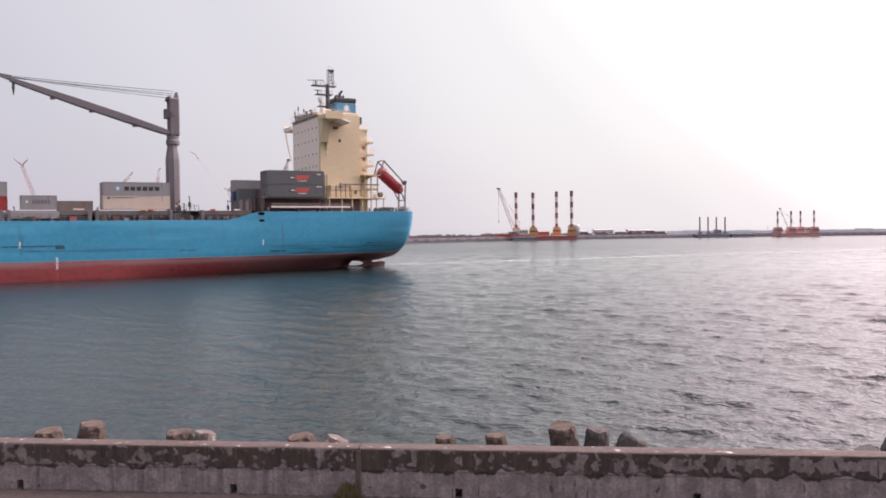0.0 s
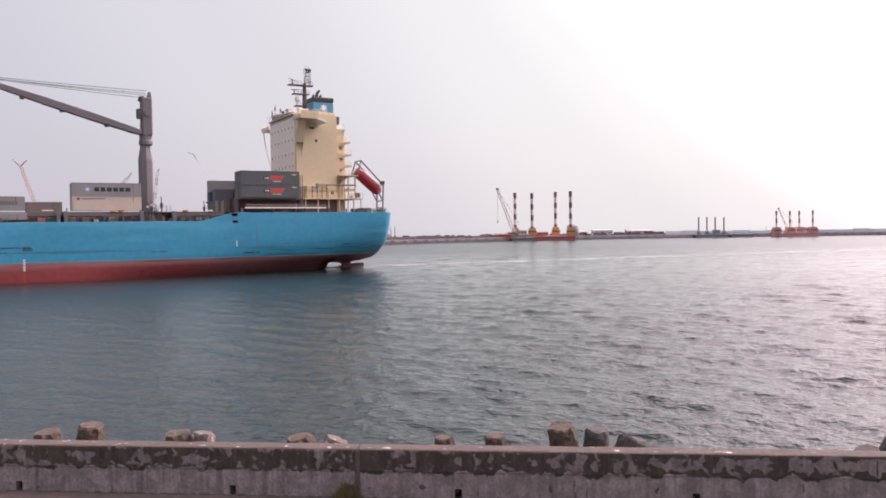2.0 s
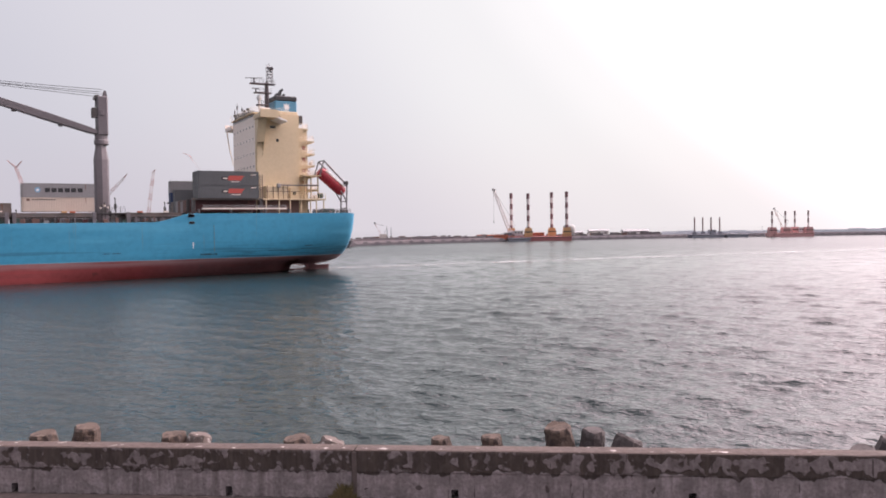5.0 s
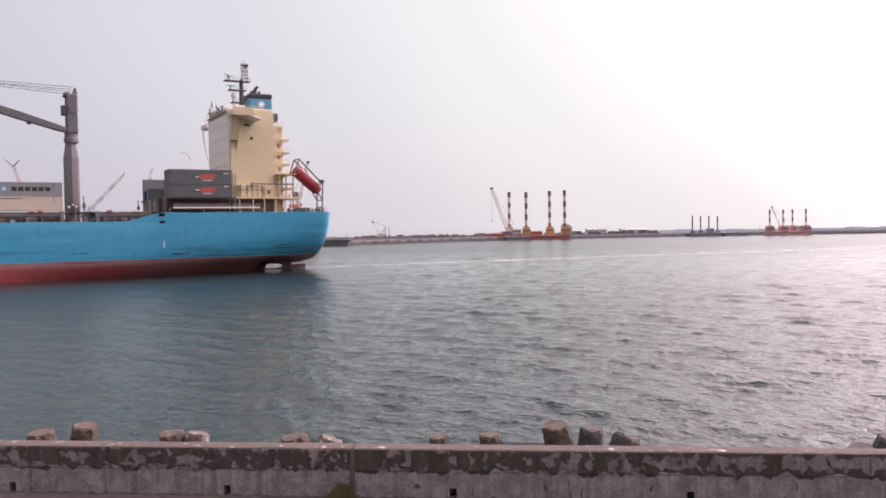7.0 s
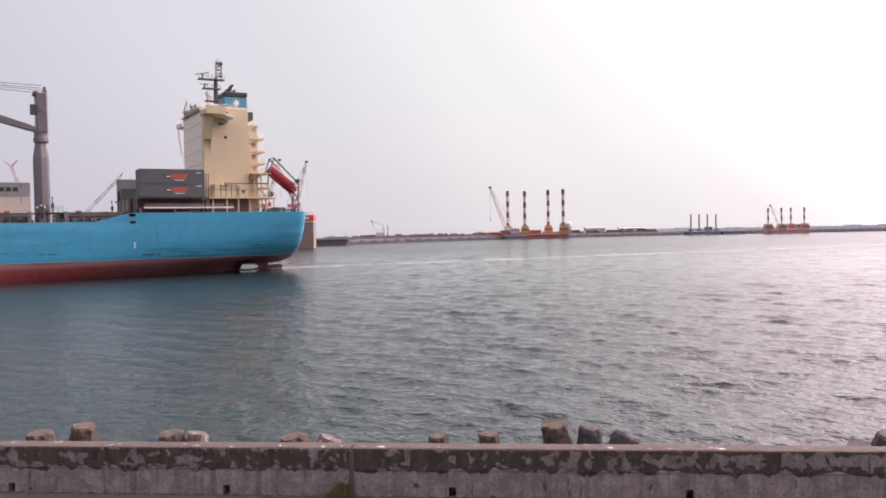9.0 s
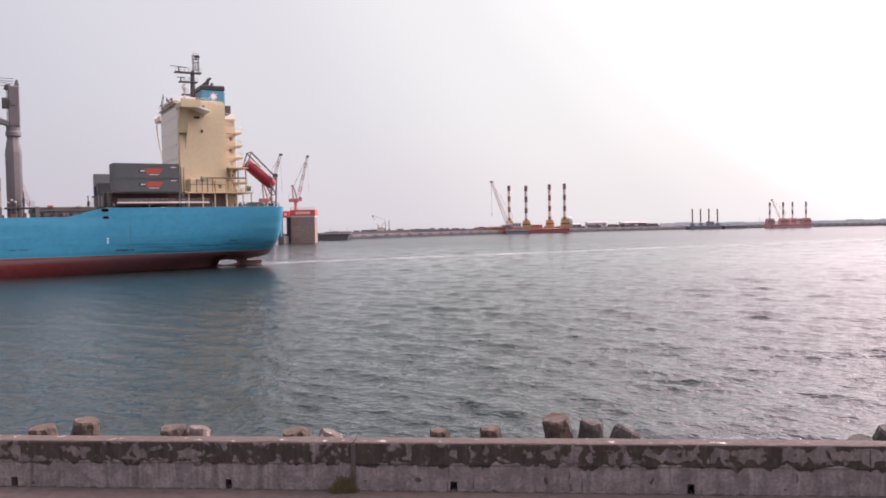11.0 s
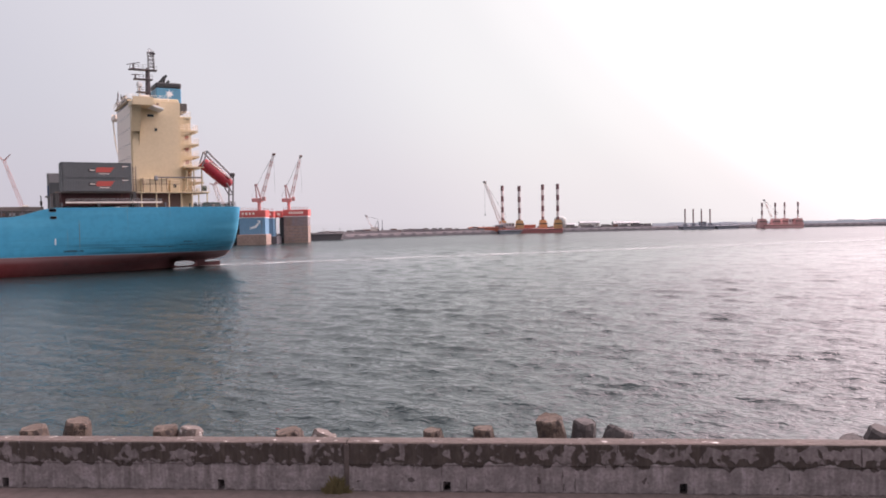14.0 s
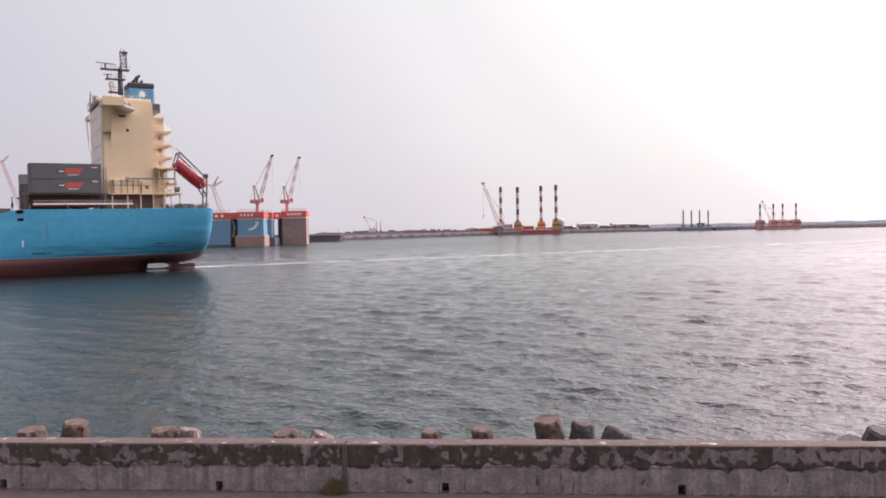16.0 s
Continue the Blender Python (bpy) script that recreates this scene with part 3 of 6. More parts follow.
# ---- large structure ----
def harbour_water():
    """One sheet to the horizon: fine chop modelled near the quay, coarser far off."""
    def steps(stops):
        out = [stops[0][0]]
        for (a, s0), (b, s1) in zip(stops, stops[1:]):
            n = max(1, int(round((b - a) / ((s0 + s1) / 2))))
            f = np.linspace(0, 1, n + 1)[1:]
            f = (s0 * f + (s1 - s0) * f * f / 2) / ((s0 + s1) / 2)
            out += list(a + (b - a) * f)
        return np.array(out)
    xs = steps([(-4200, 400), (-300, 30), (-110, 1.6), (-45, 0.24), (50, 0.24), (140, 0.8), (250, 2.0), (420, 30), (4200, 400)])
    ys = steps([(-600, 100), (10, 2.0), (24, 0.15), (60, 0.24), (130, 0.45), (400, 1.3), (640, 25), (4800, 500)])
    X, Y = np.meshgrid(xs, ys)
    Z = np.zeros_like(X)
    rs = np.random.RandomState(4)
    near = np.clip((420 - Y) / 150, 0, 1) * np.clip((Y - 15) / 6, 0, 1) * np.clip((260 - np.abs(X - 20)) / 90, 0, 1)
    near *= 1 - 0.58 * np.clip((14 - X) / 40, 0, 1) * np.clip((215 - Y) / 40, 0, 1)      # calmer in the ship's lee
    grid = np.maximum(np.gradient(ys)[:, None] + 0 * X, 0.6 * np.gradient(xs)[None, :])
    DX, DY = np.zeros_like(X), np.zeros_like(X)
    # wind waves of many lengths whose crests run nearly across the view, drawn together at the crests
    for i in range(84):
        wl = 0.5 * (8.0 / 0.5) ** ((i + rs.rand()) / 84)
        th = radians(-124 + rs.randn() * 27)
        k = 2 * math.pi / wl
        slope = 0.037 * min(1.0, (2.6 / wl) ** 1.1)
        if wl > 2.0:
            slope = slope * (0.7 + 0.3 * np.clip((Y - 28) / 50, 0, 1))
        gust = 1.0 + 0.45 * np.sin(X * 0.045 + 1.7 * i) * np.sin(Y * 0.055 + 2.3 * i)
        slope = slope * (1 - 0.15 * np.clip((Y - 40) / 90, 0, 1))
        amp = slope / k * gust * near * np.clip(wl / (2.6 * grid) - 0.6, 0, 1)
        ph = k * (X * math.cos(th) + Y * math.sin(th)) + rs.rand() * 6.28
        Z += amp * np.cos(ph)
        sway = 1.5 * amp * np.sin(ph)
        DX -= sway * math.cos(th)
        DY -= sway * math.sin(th)
    X, Y = X + DX, Y + DY
    n, mcols = len(ys), len(xs)
    verts = np.stack([X.ravel(), Y.ravel(), Z.ravel()], 1)
    i = np.arange((n - 1) * mcols).reshape(n - 1, mcols)[:, :-1].ravel()
    faces = np.stack([i, i + 1, i + mcols + 1, i + mcols], 1)
    me = bpy.data.meshes.new("water")
    me.from_pydata(verts.tolist(), [], faces.tolist())
    me.polygons.foreach_set("use_smooth", [True] * len(me.polygons))
    me.materials.append(WATER)
    me.materials.append(WATER_FAR)
    me.polygons.foreach_set("material_index", [1 if verts[f[0]][1] > 635 else 0 for f in faces])
    return tagged(new("water", me), "grey-green rippled harbour water under a hazy sky", "water", kind="structure")


water = harbour_water()

# Sea wall: origin at its foot, x along it, y towards the water.
WALL_A, WALL_YAW = (-9.18, 17.625), -5.72
WALL = pose(WALL_A[0], WALL_A[1], 3.4, 0, 0, WALL_YAW)
WALL_T = 0.40
BLOCK_YAW = -6.335
BLOCK_LINE = pose(-9.18, 17.59, 3.4, 0, 0, BLOCK_YAW)


def wall_segment(x0, x1, holes):
    """A cast length of wall: core with drain holes in its foot, blocked behind to stay dark, a cap course a little
    proud.
    """
    bm = bmesh.new()
    xs = [x0]
    for h in holes:
        xs += [h - 0.075, h + 0.075]
    xs.append(x1)
    for a, b in zip(xs, xs[1:]):
        hole = any(abs((a + b) / 2 - h) < 0.05 for h in holes)
        n = max(1, int((b - a) / 0.35))
        for k in range(n):
            box(bm, a + (b - a) * k / n, a + (b - a) * (k + 1) / n, 0.0, WALL_T, 0.22 if hole else -0.3, 0.56)
        if hole:
            box(bm, a, b, 0.0, WALL_T, -0.3, 0.012)
            # added plug at the back that keeps daylight out of the hole
            box(bm, a, b, 0.34, WALL_T - 0.02, 0.02, 0.215)
    bmesh.ops.remove_doubles(bm, verts=bm.verts[:], dist=1e-4)
    n = int((x1 - x0) / 0.22)
    rows = []
    prof = ((0.0, 0.563), (-0.022, 0.572), (-0.024, 0.97), (-0.018, 1.008), (0.008, 1.026), (0.20, 1.034), (0.38, 1.03), (0.405, 1.012), (0.42, 0.95), (0.42, 0.563))
    for i in range(n + 1):
        x = x0 + (x1 - x0) * i / n
        row = []
        for j, (y, z) in enumerate(prof):
            w = noise.noise((x * 1.3, j * 0.7, 3.0)) * 0.010 + noise.noise((x * 6.0, j * 1.7, 9.0)) * 0.007
            row.append(bm.verts.new((x, y + w, z + (w if 1 < j < 8 else 0))))
        rows.append(row)
    for a, b in zip(rows, rows[1:]):
        for j in range(len(prof) - 1):
            f = bm.faces.new((a[j], b[j], b[j + 1], a[j + 1]))
            f.material_index = 1 if 3 <= j <= 6 else 0
    bm.faces.new(rows[0])
    bm.faces.new(rows[-1][::-1])
    bmesh.ops.recalc_face_normals(bm, faces=bm.faces[:])
    return bm


def sea_wall():
    root = empty("wall_sea", "weathered plastered concrete sea wall with drain holes and flaking patches", "wall", kind="structure")
    root.matrix_world = WALL
    joints = [-47.0, -33.4, -19.8, -6.2, 7.42, 21.0, 34.6, 48.2]
    holes = [-0.04 + 4.77 * k for k in range(-9, 11)]
    for a, b in zip(joints, joints[1:]):
        part("wall_segment", wall_segment(a + 0.012, b - 0.012, [h for h in holes if a + 0.2 < h < b - 0.2]), [WALL_PLASTER, CAP_TOP], root)
    # thin joint covers proud of the face
    for j in joints[1:-1]:
        part("joint_strip", boxes((j - 0.05, j + 0.05, -0.042, 0.0, 0.02, 0.985), bevel=0.006), QUAY_CONCRETE, root)
    return root


sea_wall()


def quay_ground():
    """Concrete apron on the camera's side of the wall, a few shallow dips, and its vertical edge under the wall."""
    m = pose(WALL_A[0], WALL_A[1], 0, 0, 0, WALL_YAW)
    bm = bmesh.new()
    xs = [-400, -120, -60] + [-40 + k * 1.0 for k in range(81)] + [60, 120, 400]
    ys = [-300, -60, -20, -10, -6, -4, -3, -2, -1.5, -1, -0.6, -0.3, 0.0, 0.62]
    rows = [[bm.verts.new(m @ Vector((x, y, 3.4 + (0.03 * noise.noise((x * 0.4, y * 0.6, 0)) - 0.01 if -20 < y < 0 and abs(x) < 60 else 0)))) for x in xs] for y in ys]
    for a, b in zip(rows, rows[1:]):
        for i in range(len(xs) - 1):
            bm.faces.new((a[i], a[i + 1], b[i + 1], b[i]))
    low = [bm.verts.new(m @ Vector((x, 0.62, -4.0))) for x in xs]
    for i in range(len(xs) - 1):
        bm.faces.new((rows[-1][i], rows[-1][i + 1], low[i + 1], low[i]))
    return tagged(part("ground", bm, QUAY_CONCRETE), "worn dark concrete quay apron along the sea wall", "ground", kind="structure")


quay_ground()


def rubble_slope():
    """Rock slope below the wall that carries the armour blocks."""
    m = pose(WALL_A[0], WALL_A[1], 0, 0, 0, WALL_YAW)
    bm = bmesh.new()
    xs = np.linspace(-46, 48, 190)
    ys = np.linspace(0.63, 9.0, 18)
    rows = []
    for y in ys:
        rows.append([bm.verts.new(m @ Vector((x, y, 2.9 - 0.62 * (y - 0.6) + 0.35 * noise.noise((x * 1.1, y * 1.1, 5)) + 0.15 * noise.noise((x * 3, y * 3, 1))))) for x in xs])
    for a, b in zip(rows, rows[1:]):
        for i in range(len(xs) - 1):
            bm.faces.new((a[i], a[i + 1], b[i + 1], b[i]))
    return tagged(part("revetment", bm, ROCK), "dark rock slope on the water side of the sea wall", "revetment", kind="structure")


rubble_slope()


def armour_block_mesh(seed, w=0.34, length=1.25, taper=0.90):
    """Four-legged concrete armour block: tapered legs with chamfered square section and worn edges."""
    bm = bmesh.new()
    dirs = [Vector((0, 0, 1))]
    for k in range(3):
        a = radians(120 * k + 30)
        dirs.append(Vector((math.cos(a) * 0.943, math.sin(a) * 0.943, -0.333)))
    rnd = random.Random(seed)
    for d in dirs:
        q = d.to_track_quat("Z", "Y").to_matrix().to_4x4()
        rings = []
        for f, s in ((0.0, 1.2), (0.35, 1.1), (0.70, 1.0), (0.95, taper * 1.04), (1.0, taper * 0.93)):
            ring = []
            for i in range(8):
                ca = radians(45 * i + 22.5)
                sq = 1.0 / max(abs(math.cos(ca)), abs(math.sin(ca)))
                rr = w * s * (0.96 * sq + 0.04) * 0.97 * (1 + rnd.uniform(-0.05, 0.05))
                ring.append(bm.verts.new(q @ Vector((math.cos(ca) * rr, math.sin(ca) * rr, f * length + rnd.uniform(-0.02, 0.02)))))
            rings.append(ring)
        for a, b in zip(rings, rings[1:]):
            for i in range(8):
                j = (i + 1) % 8
                bm.faces.new((a[i], a[j], b[j], b[i]))
        bm.faces.new(rings[-1])
    bmesh.ops.subdivide_edges(bm, edges=bm.edges[:], cuts=2, use_grid_fill=True)
    for v in bm.verts:
        v.co += Vector(noise.noise_vector(v.co * 3.1 + Vector((seed, 0, 0)))) * 0.04 + Vector(noise.noise_vector(v.co * 9 + Vector((seed, 0, 0)))) * 0.022
    return bm


# along the wall, distance behind its face, height of the tip, turn, lean along the wall, lean towards the water, size, material
BLOCKS = [(-0.33, 1.6, 4.36, 28, -7, -6, 0.92, BLOCK_CONCRETE), (0.74, 1.6, 4.52, 38, 3, -4, 0.86, BLOCK_CONCRETE),
          (2.86, 1.6, 4.38, 24, -5, -6, 0.88, BLOCK_CONCRETE), (3.46, 1.6, 4.37, 60, 16, 6, 0.82, BLOCK_PALE),
          (5.78, 1.6, 4.34, 32, -12, -6, 0.86, BLOCK_CONCRETE), (6.56, 1.6, 4.33, 70, 18, 8, 0.84, BLOCK_PALE),
          (9.06, 1.6, 4.35, 20, -4, -5, 0.66, BLOCK_CONCRETE), (10.2, 1.6, 4.40, 12, 0, -5, 0.70, BLOCK_CONCRETE),
          (11.66, 1.6, 4.66, 30, -8, -8, 0.90, BLOCK_CONCRETE), (12.42, 1.6, 4.57, 24, 8, -4, 0.76, BLOCK_DARK),
          (13.12, 1.6, 4.48, 75, 22, 10, 0.92, BLOCK_DARK), (18.05, 1.6, 4.25, 24, -8, -6, 0.80, BLOCK_DARK),
          (18.85, 2.0, 4.36, 40, 12, -8, 0.98, BLOCK_DARK)]


def armour_blocks():
    for k, (s, off, tip, turn, lean, back, size, mt) in enumerate(BLOCKS):
        ob = part("armour_block", armour_block_mesh(k), mt)
        rot = pose(0, 0, 0, -back, lean, 0) @ pose(0, 0, 0, 0, 0, turn)
        top = max((rot @ (v.co * size)).z for v in ob.data.vertices)
        tx = [rot @ (v.co * size) for v in ob.data.vertices]
        c = sum((p for p in tx if p.z > top - 0.22), Vector()) / len([p for p in tx if p.z > top - 0.22])
        base = BLOCK_LINE @ Vector((s, off, 0))
        ax = (BLOCK_LINE.to_3x3() @ Vector((c.x, c.y, 0)))
        ob.matrix_world = Matrix.Translation((base.x - ax.x, base.y - ax.y, tip - top)) @ pose(0, 0, 0, 0, 0, BLOCK_YAW) @ rot @ Matrix.Scale(size, 4)
        words = {BLOCK_CONCRETE: "weathered brown concrete armour block with tapered legs behind the sea wall",
                 BLOCK_PALE: "pale crumbling concrete armour block with broken tip behind the sea wall",
                 BLOCK_DARK: "dark stained concrete armour block leaning behind the sea wall"}[mt]
        tagged(ob, words, "armour block", "armour blocks along the sea wall")


armour_blocks()


def weeds():
    """Yellow-green tuft at the wall's foot by the joint."""
    bm = bmesh.new()
    rnd = random.Random(8)
    for i in range(520):
        dx = rnd.gauss(0, 0.13)
        x, y = 7.22 + dx, -0.06 - abs(rnd.gauss(0, 0.06))
        h = (0.08 + 0.30 * math.exp(-(dx / 0.16) ** 2)) * rnd.uniform(0.35, 1.1)
        a, l = rnd.uniform(0, 6.28), rnd.uniform(0.02, 0.16)
        w = rnd.uniform(0.004, 0.009)
        pts = [(x - w, y, 0), (x + w, y, 0), (x + math.cos(a) * l * 0.4 + w, y + math.sin(a) * l * 0.25, h * 0.65), (x + math.cos(a) * l, y + math.sin(a) * l * 0.5, h)]
        v = [bm.verts.new(WALL @ Vector((p[0], min(p[1], -0.045), p[2]))) for p in pts]
        bm.faces.new(v[:3])
        bm.faces.new((v[0], v[2], v[3]))
    return tagged(part("grass", bm, WEED), "dry yellow-green weeds at the foot of the wall", "grass", kind="stuff")


weeds()


# Far shore: a wharf and breakwater line across the harbour.
SHORE = [(-420, 330), (-200, 372), (-62, 416), (-46, 430), (-18, 463), (14, 486), (50, 510), (88, 524), (166, 546), (240, 552), (330, 556), (520, 560), (900, 566), (2600, 590)]


def shore_at(x):
    for (a, ya), (b, yb) in zip(SHORE, SHORE[1:]):
        if a <= x <= b:
            return ya + (yb - ya) * (x - a) / (b - a)
    return SHORE[-1][1]


def far_shore():
    xs = sorted(set([p[0] for p in SHORE] + list(np.arange(-200, 420, 2.0)) + list(np.arange(420, 900, 20.0))))
    bm = bmesh.new()
    prof = ((-4.0, -2.0), (0.0, 0.05), (1.2, 1.1), (2.2, 1.9), (3.0, 2.3), (9.0, 2.5))
    rows = []
    for x in xs:
        y = shore_at(x)
        rows.append([bm.verts.new((x + 0.5 * noise.noise((x * 0.7, j, 2)), y + dy + 0.8 * noise.noise((x * 0.5, j * 3, 0)), dz + (0.45 * noise.noise((x * 0.8, j * 5, 7)) if 0 < j < 5 else 0)))
                     for j, (dy, dz) in enumerate(prof)])
    for x_, (a, b) in enumerate(zip(rows, rows[1:])):
        for j in range(len(prof) - 1):
            bm.faces.new((a[j], b[j], b[j + 1], a[j + 1])).material_index = 2 if j < 2 + (x_ % 3 == 0) else (1 if a[0].co.x > 86 else 0)
    tagged(part("shore_far", bm, [FAR_ROCK, FAR_DARK, FAR_BASE]), "dark rubble shore of the far side of the harbour", "shore", kind="structure")
    bm = bmesh.new()
    prof = ((8.5, 2.5), (30, 2.6), (48, 2.4), (56, -2.0))
    xs2 = [p[0] for p in SHORE]
    rows = [[bm.verts.new((x, shore_at(x) + dy, dz)) for dy, dz in prof] for x in xs2]
    for a, b in zip(rows, rows[1:]):
        for j in range(len(prof) - 1):
            bm.faces.new((a[j], b[j], b[j + 1], a[j + 1]))
    tagged(part("land_far", bm, LAND), "flat reclaimed land behind the far wharf", "land", kind="structure")
    # parapet wall of the wharf in cast lengths, haze painted into those at right
    root = empty("wall_wharf", "concrete parapet wall along the far wharf, its right part coloured as haze", "wall", kind="structure")
    x = -190.0
    rnd = random.Random(3)
    while x < 880:
        w = (rnd.uniform(4, 13) if x < 30 else 11.8) if x < 330 else 40
        y0, y1 = shore_at(x) + 6.5, shore_at(x + w) + 6.5
        h = 4.0 if x < 30 else (2.9 if x < 150 else 4.6)
        bm = bmesh.new()
        v = []
        for px, py in ((x, y0), (x + w, y1), (x + w, y1 + 1.2), (x, y0 + 1.2)):
            v.append((px, py))
        prism(v, "z", 2.2, h + rnd.uniform(-0.5, 0.2), bm)
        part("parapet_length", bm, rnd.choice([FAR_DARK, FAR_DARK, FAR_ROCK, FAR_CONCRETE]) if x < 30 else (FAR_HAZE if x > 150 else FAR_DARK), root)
        x += w + 0.2


far_shore()


# ---- the container ship: x forward, y to port, z up from the water ----
YC = -13.6          # centreline
SHIP_T = (0.0, 2.0, 4.0, 6.0, 8.0, 10.0, 12.0, 14.0, 16.0)


def ship_pose(t):
    s, c = 2.52888 * t - 0.00125 * t * t, radians(24.5235)
    return pose(-24.8245 - s * math.cos(c), 172.842 - s * math.sin(c), 0, 0, 0, 180 + 28.8263 - 0.01414 * t)


SCANNER_AT = (-2.9, -12.0, 42.1)
TURNING = []
MOVED = []          # things that travel with the ship: thing, its place in the ship's space


def aboard(ob, m=None):
    m = m or Matrix()
    ob.matrix_world = ship_pose(0) @ m
    MOVED.append((ob, m))
    return ob


ship = empty("container_ship", "blue-hulled container ship with red underwater paint and cream superstructure, under way", "ship")
aboard(ship)

STATIONS = [
    (-20.1, ((1.9, 1.2), (2.4, 5.5), (3.55, 8.9), (4.6, 10.9), (6.1, 12.9), (9.3, 14.4), (12.75, 14.6))),
    (-15.0, ((1.45, 0.8), (2.0, 4.6), (3.55, 11.2), (6.1, 13.9), (9.3, 14.7), (12.75, 14.9))),
    (-9.5, ((1.25, 0.6), (2.0, 4.6), (3.55, 12.6), (6.1, 14.4), (9.3, 14.8), (12.75, 14.9))),
    (-9.4, ((-3.0, 0.35), (0.0, 0.5), (1.25, 1.0), (2.0, 4.7), (3.55, 12.6), (6.1, 14.4), (9.3, 14.8), (12.75, 14.9))),
    (-3.0, ((-3.0, 1.0), (0.0, 4.2), (1.5, 8.9), (3.55, 13.7), (6.1, 14.65), (9.3, 14.9))),
    (8.0, ((-3.0, 4.0), (0.0, 8.6), (1.5, 11.9), (3.55, 14.2), (6.0, 14.85), (9.3, 14.9))),
    (18.0, ((-3.0, 7.5), (0.0, 11.4), (1.5, 13.4), (3.55, 14.7), (6.0, 14.9))),
    (27.0, ((-3.0, 10.0), (0.0, 12.6), (1.5, 14.1), (3.55, 14.9))),
    (42.0, ((-3.0, 13.6), (0.0, 14.6), (3.55, 14.9))),
    (112.0, ((-3.0, 14.4), (0.0, 14.8), (3.55, 14.9))),
    (135.0, ((-3.0, 8.0), (3.55, 10.5), (12.75, 13.5))),
    (152.0, ((-3.0, 0.4), (3.55, 0.6), (12.75, 6.0))),
    (158.0, ((-3.0, 0.2), (3.55, 0.3), (12.75, 0.6)))]


def half_breadth(x, z):
    def at(tab):
        return float(np.interp(z, [a for a, _ in tab], [b for _, b in tab]))
    for (xa, ta), (xb, tb) in zip(STATIONS, STATIONS[1:]):
        if xa <= x <= xb:
            f = (x - xa) / (xb - xa)
            return at(ta) * (1 - f) + at(tb) * f
    return at(STATIONS[0][1]) if x < STATIONS[0][0] else at(STATIONS[-1][1])


def bulwark(x):
    """Height of the hull's upper edge: high at the stern, a curved drop to the cargo deck."""
    f = min(max((x - 13.4) / 7.6, 0), 1)
    return 12.40 - (12.40 - 10.72) * (f * f * (3 - 2 * f) * 0.75 + 0.25 * f)


def hull_bottom(x):
    return -3.0 if x > -9.45 else 1.25 + (-9.45 - x) * 0.06


def hull():
    bm = bmesh.new()
    xs = sorted(set([-20.1, -19.7, -19.2, -18.5, -17, -15, -12.5, -11.0, -9.5, -9.4, -7.5, -5.5] + list(np.arange(-3, 44, 1.0)) + list(np.arange(44, 158, 4.0)) + [158]))
    zs = [0.0, 0.25, 0.5, 0.7, 0.85, 1.0]
    up = [0.0, 0.12, 0.25, 0.42, 0.6, 0.8, 1.0]
    for side in (1, -1):
        rows = []
        for x in xs:
            lo, hi = hull_bottom(x), bulwark(x)
            col = []
            for i, f in enumerate(zs + up[1:]):
                z = lo + (3.55 - lo) * f if i < len(zs) else 3.55 + (hi - 3.55) * up[i - len(zs) + 1]
                hb = half_breadth(x, z)
                if x < -18.6:      # rounded quarter
                    hb -= 0.9 * ((-18.6 - x) / 1.5) ** 2.2
                rake = 0.75 * min(max((z - 4.0) / 8.7, 0), 1) * max(-14.0 - x, 0) / 6.1
                col.append(bm.verts.new((x - rake, YC + side * max(hb, 0.05), z)))
            rows.append(col)
        for a, b in zip(rows, rows[1:]):
            for j in range(len(a) - 1):
                q = (a[j], a[j + 1], b[j + 1], b[j]) if side > 0 else (a[j], b[j], b[j + 1], a[j + 1])
                bm.faces.new(q).material_index = 1 if j < len(zs) - 1 else 0
        if side > 0:
            port = rows
        else:
            star = rows
    for a, b in ((port[0], star[0]),):
        for j in range(len(a) - 1):
            bm.faces.new((a[j], b[j], b[j + 1], a[j + 1])).material_index = 1 if j < len(zs) - 1 else 0
    for k in range(len(port) - 1):      # closed bottom
        bm.faces.new((port[k][0], port[k + 1][0], star[k + 1][0], star[k][0])).material_index = 1
    bmesh.ops.recalc_face_normals(bm, faces=bm.faces[:])
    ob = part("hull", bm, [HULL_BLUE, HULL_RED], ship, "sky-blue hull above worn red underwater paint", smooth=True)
    # steel edge along the bulwark top
    for side in (1, -1):
        bm = bmesh.new()
        for a, b in zip(xs, xs[1:]):
            pa = Vector((a, YC + side * (half_breadth(a, bulwark(a)) - 0.09), bulwark(a) + 0.02))
            pb = Vector((b, YC + side * (half_breadth(b, bulwark(b)) - 0.09), bulwark(b) + 0.02))
            if (pb - pa).length > 0.05:
                tube(bm, pa, pb, 0.09, 5, caps=False)
        part("bulwark_rail", bm, HULL_BLUE, ship)
    # decks
    bm = bmesh.new()
    for x0, x1, z in ((-20.0, 14.0, 12.15), (14.0, 150.0, 10.0)):
        n = 24
        for k in range(n):
            a, b = x0 + (x1 - x0) * k / n, x0 + (x1 - x0) * (k + 1) / n
            ha, hb = half_breadth(a, 12.0) - 0.12 - (0.8 if a < -19 else 0), half_breadth(b, 12.0) - 0.12
            v = [bm.verts.new(p) for p in ((a, YC - ha, z), (b, YC - hb, z), (b, YC + hb, z), (a, YC + ha, z))]
            bm.faces.new(v)
    part("deck", bm, DECK_GREY, ship, "dark grey steel deck")
    part("deck_step", boxes((13.9, 14.05, YC - 14.6, YC + 14.6, 10.0, 12.2)), DECK_GREY, ship)
    return ob


hull_ob = hull()


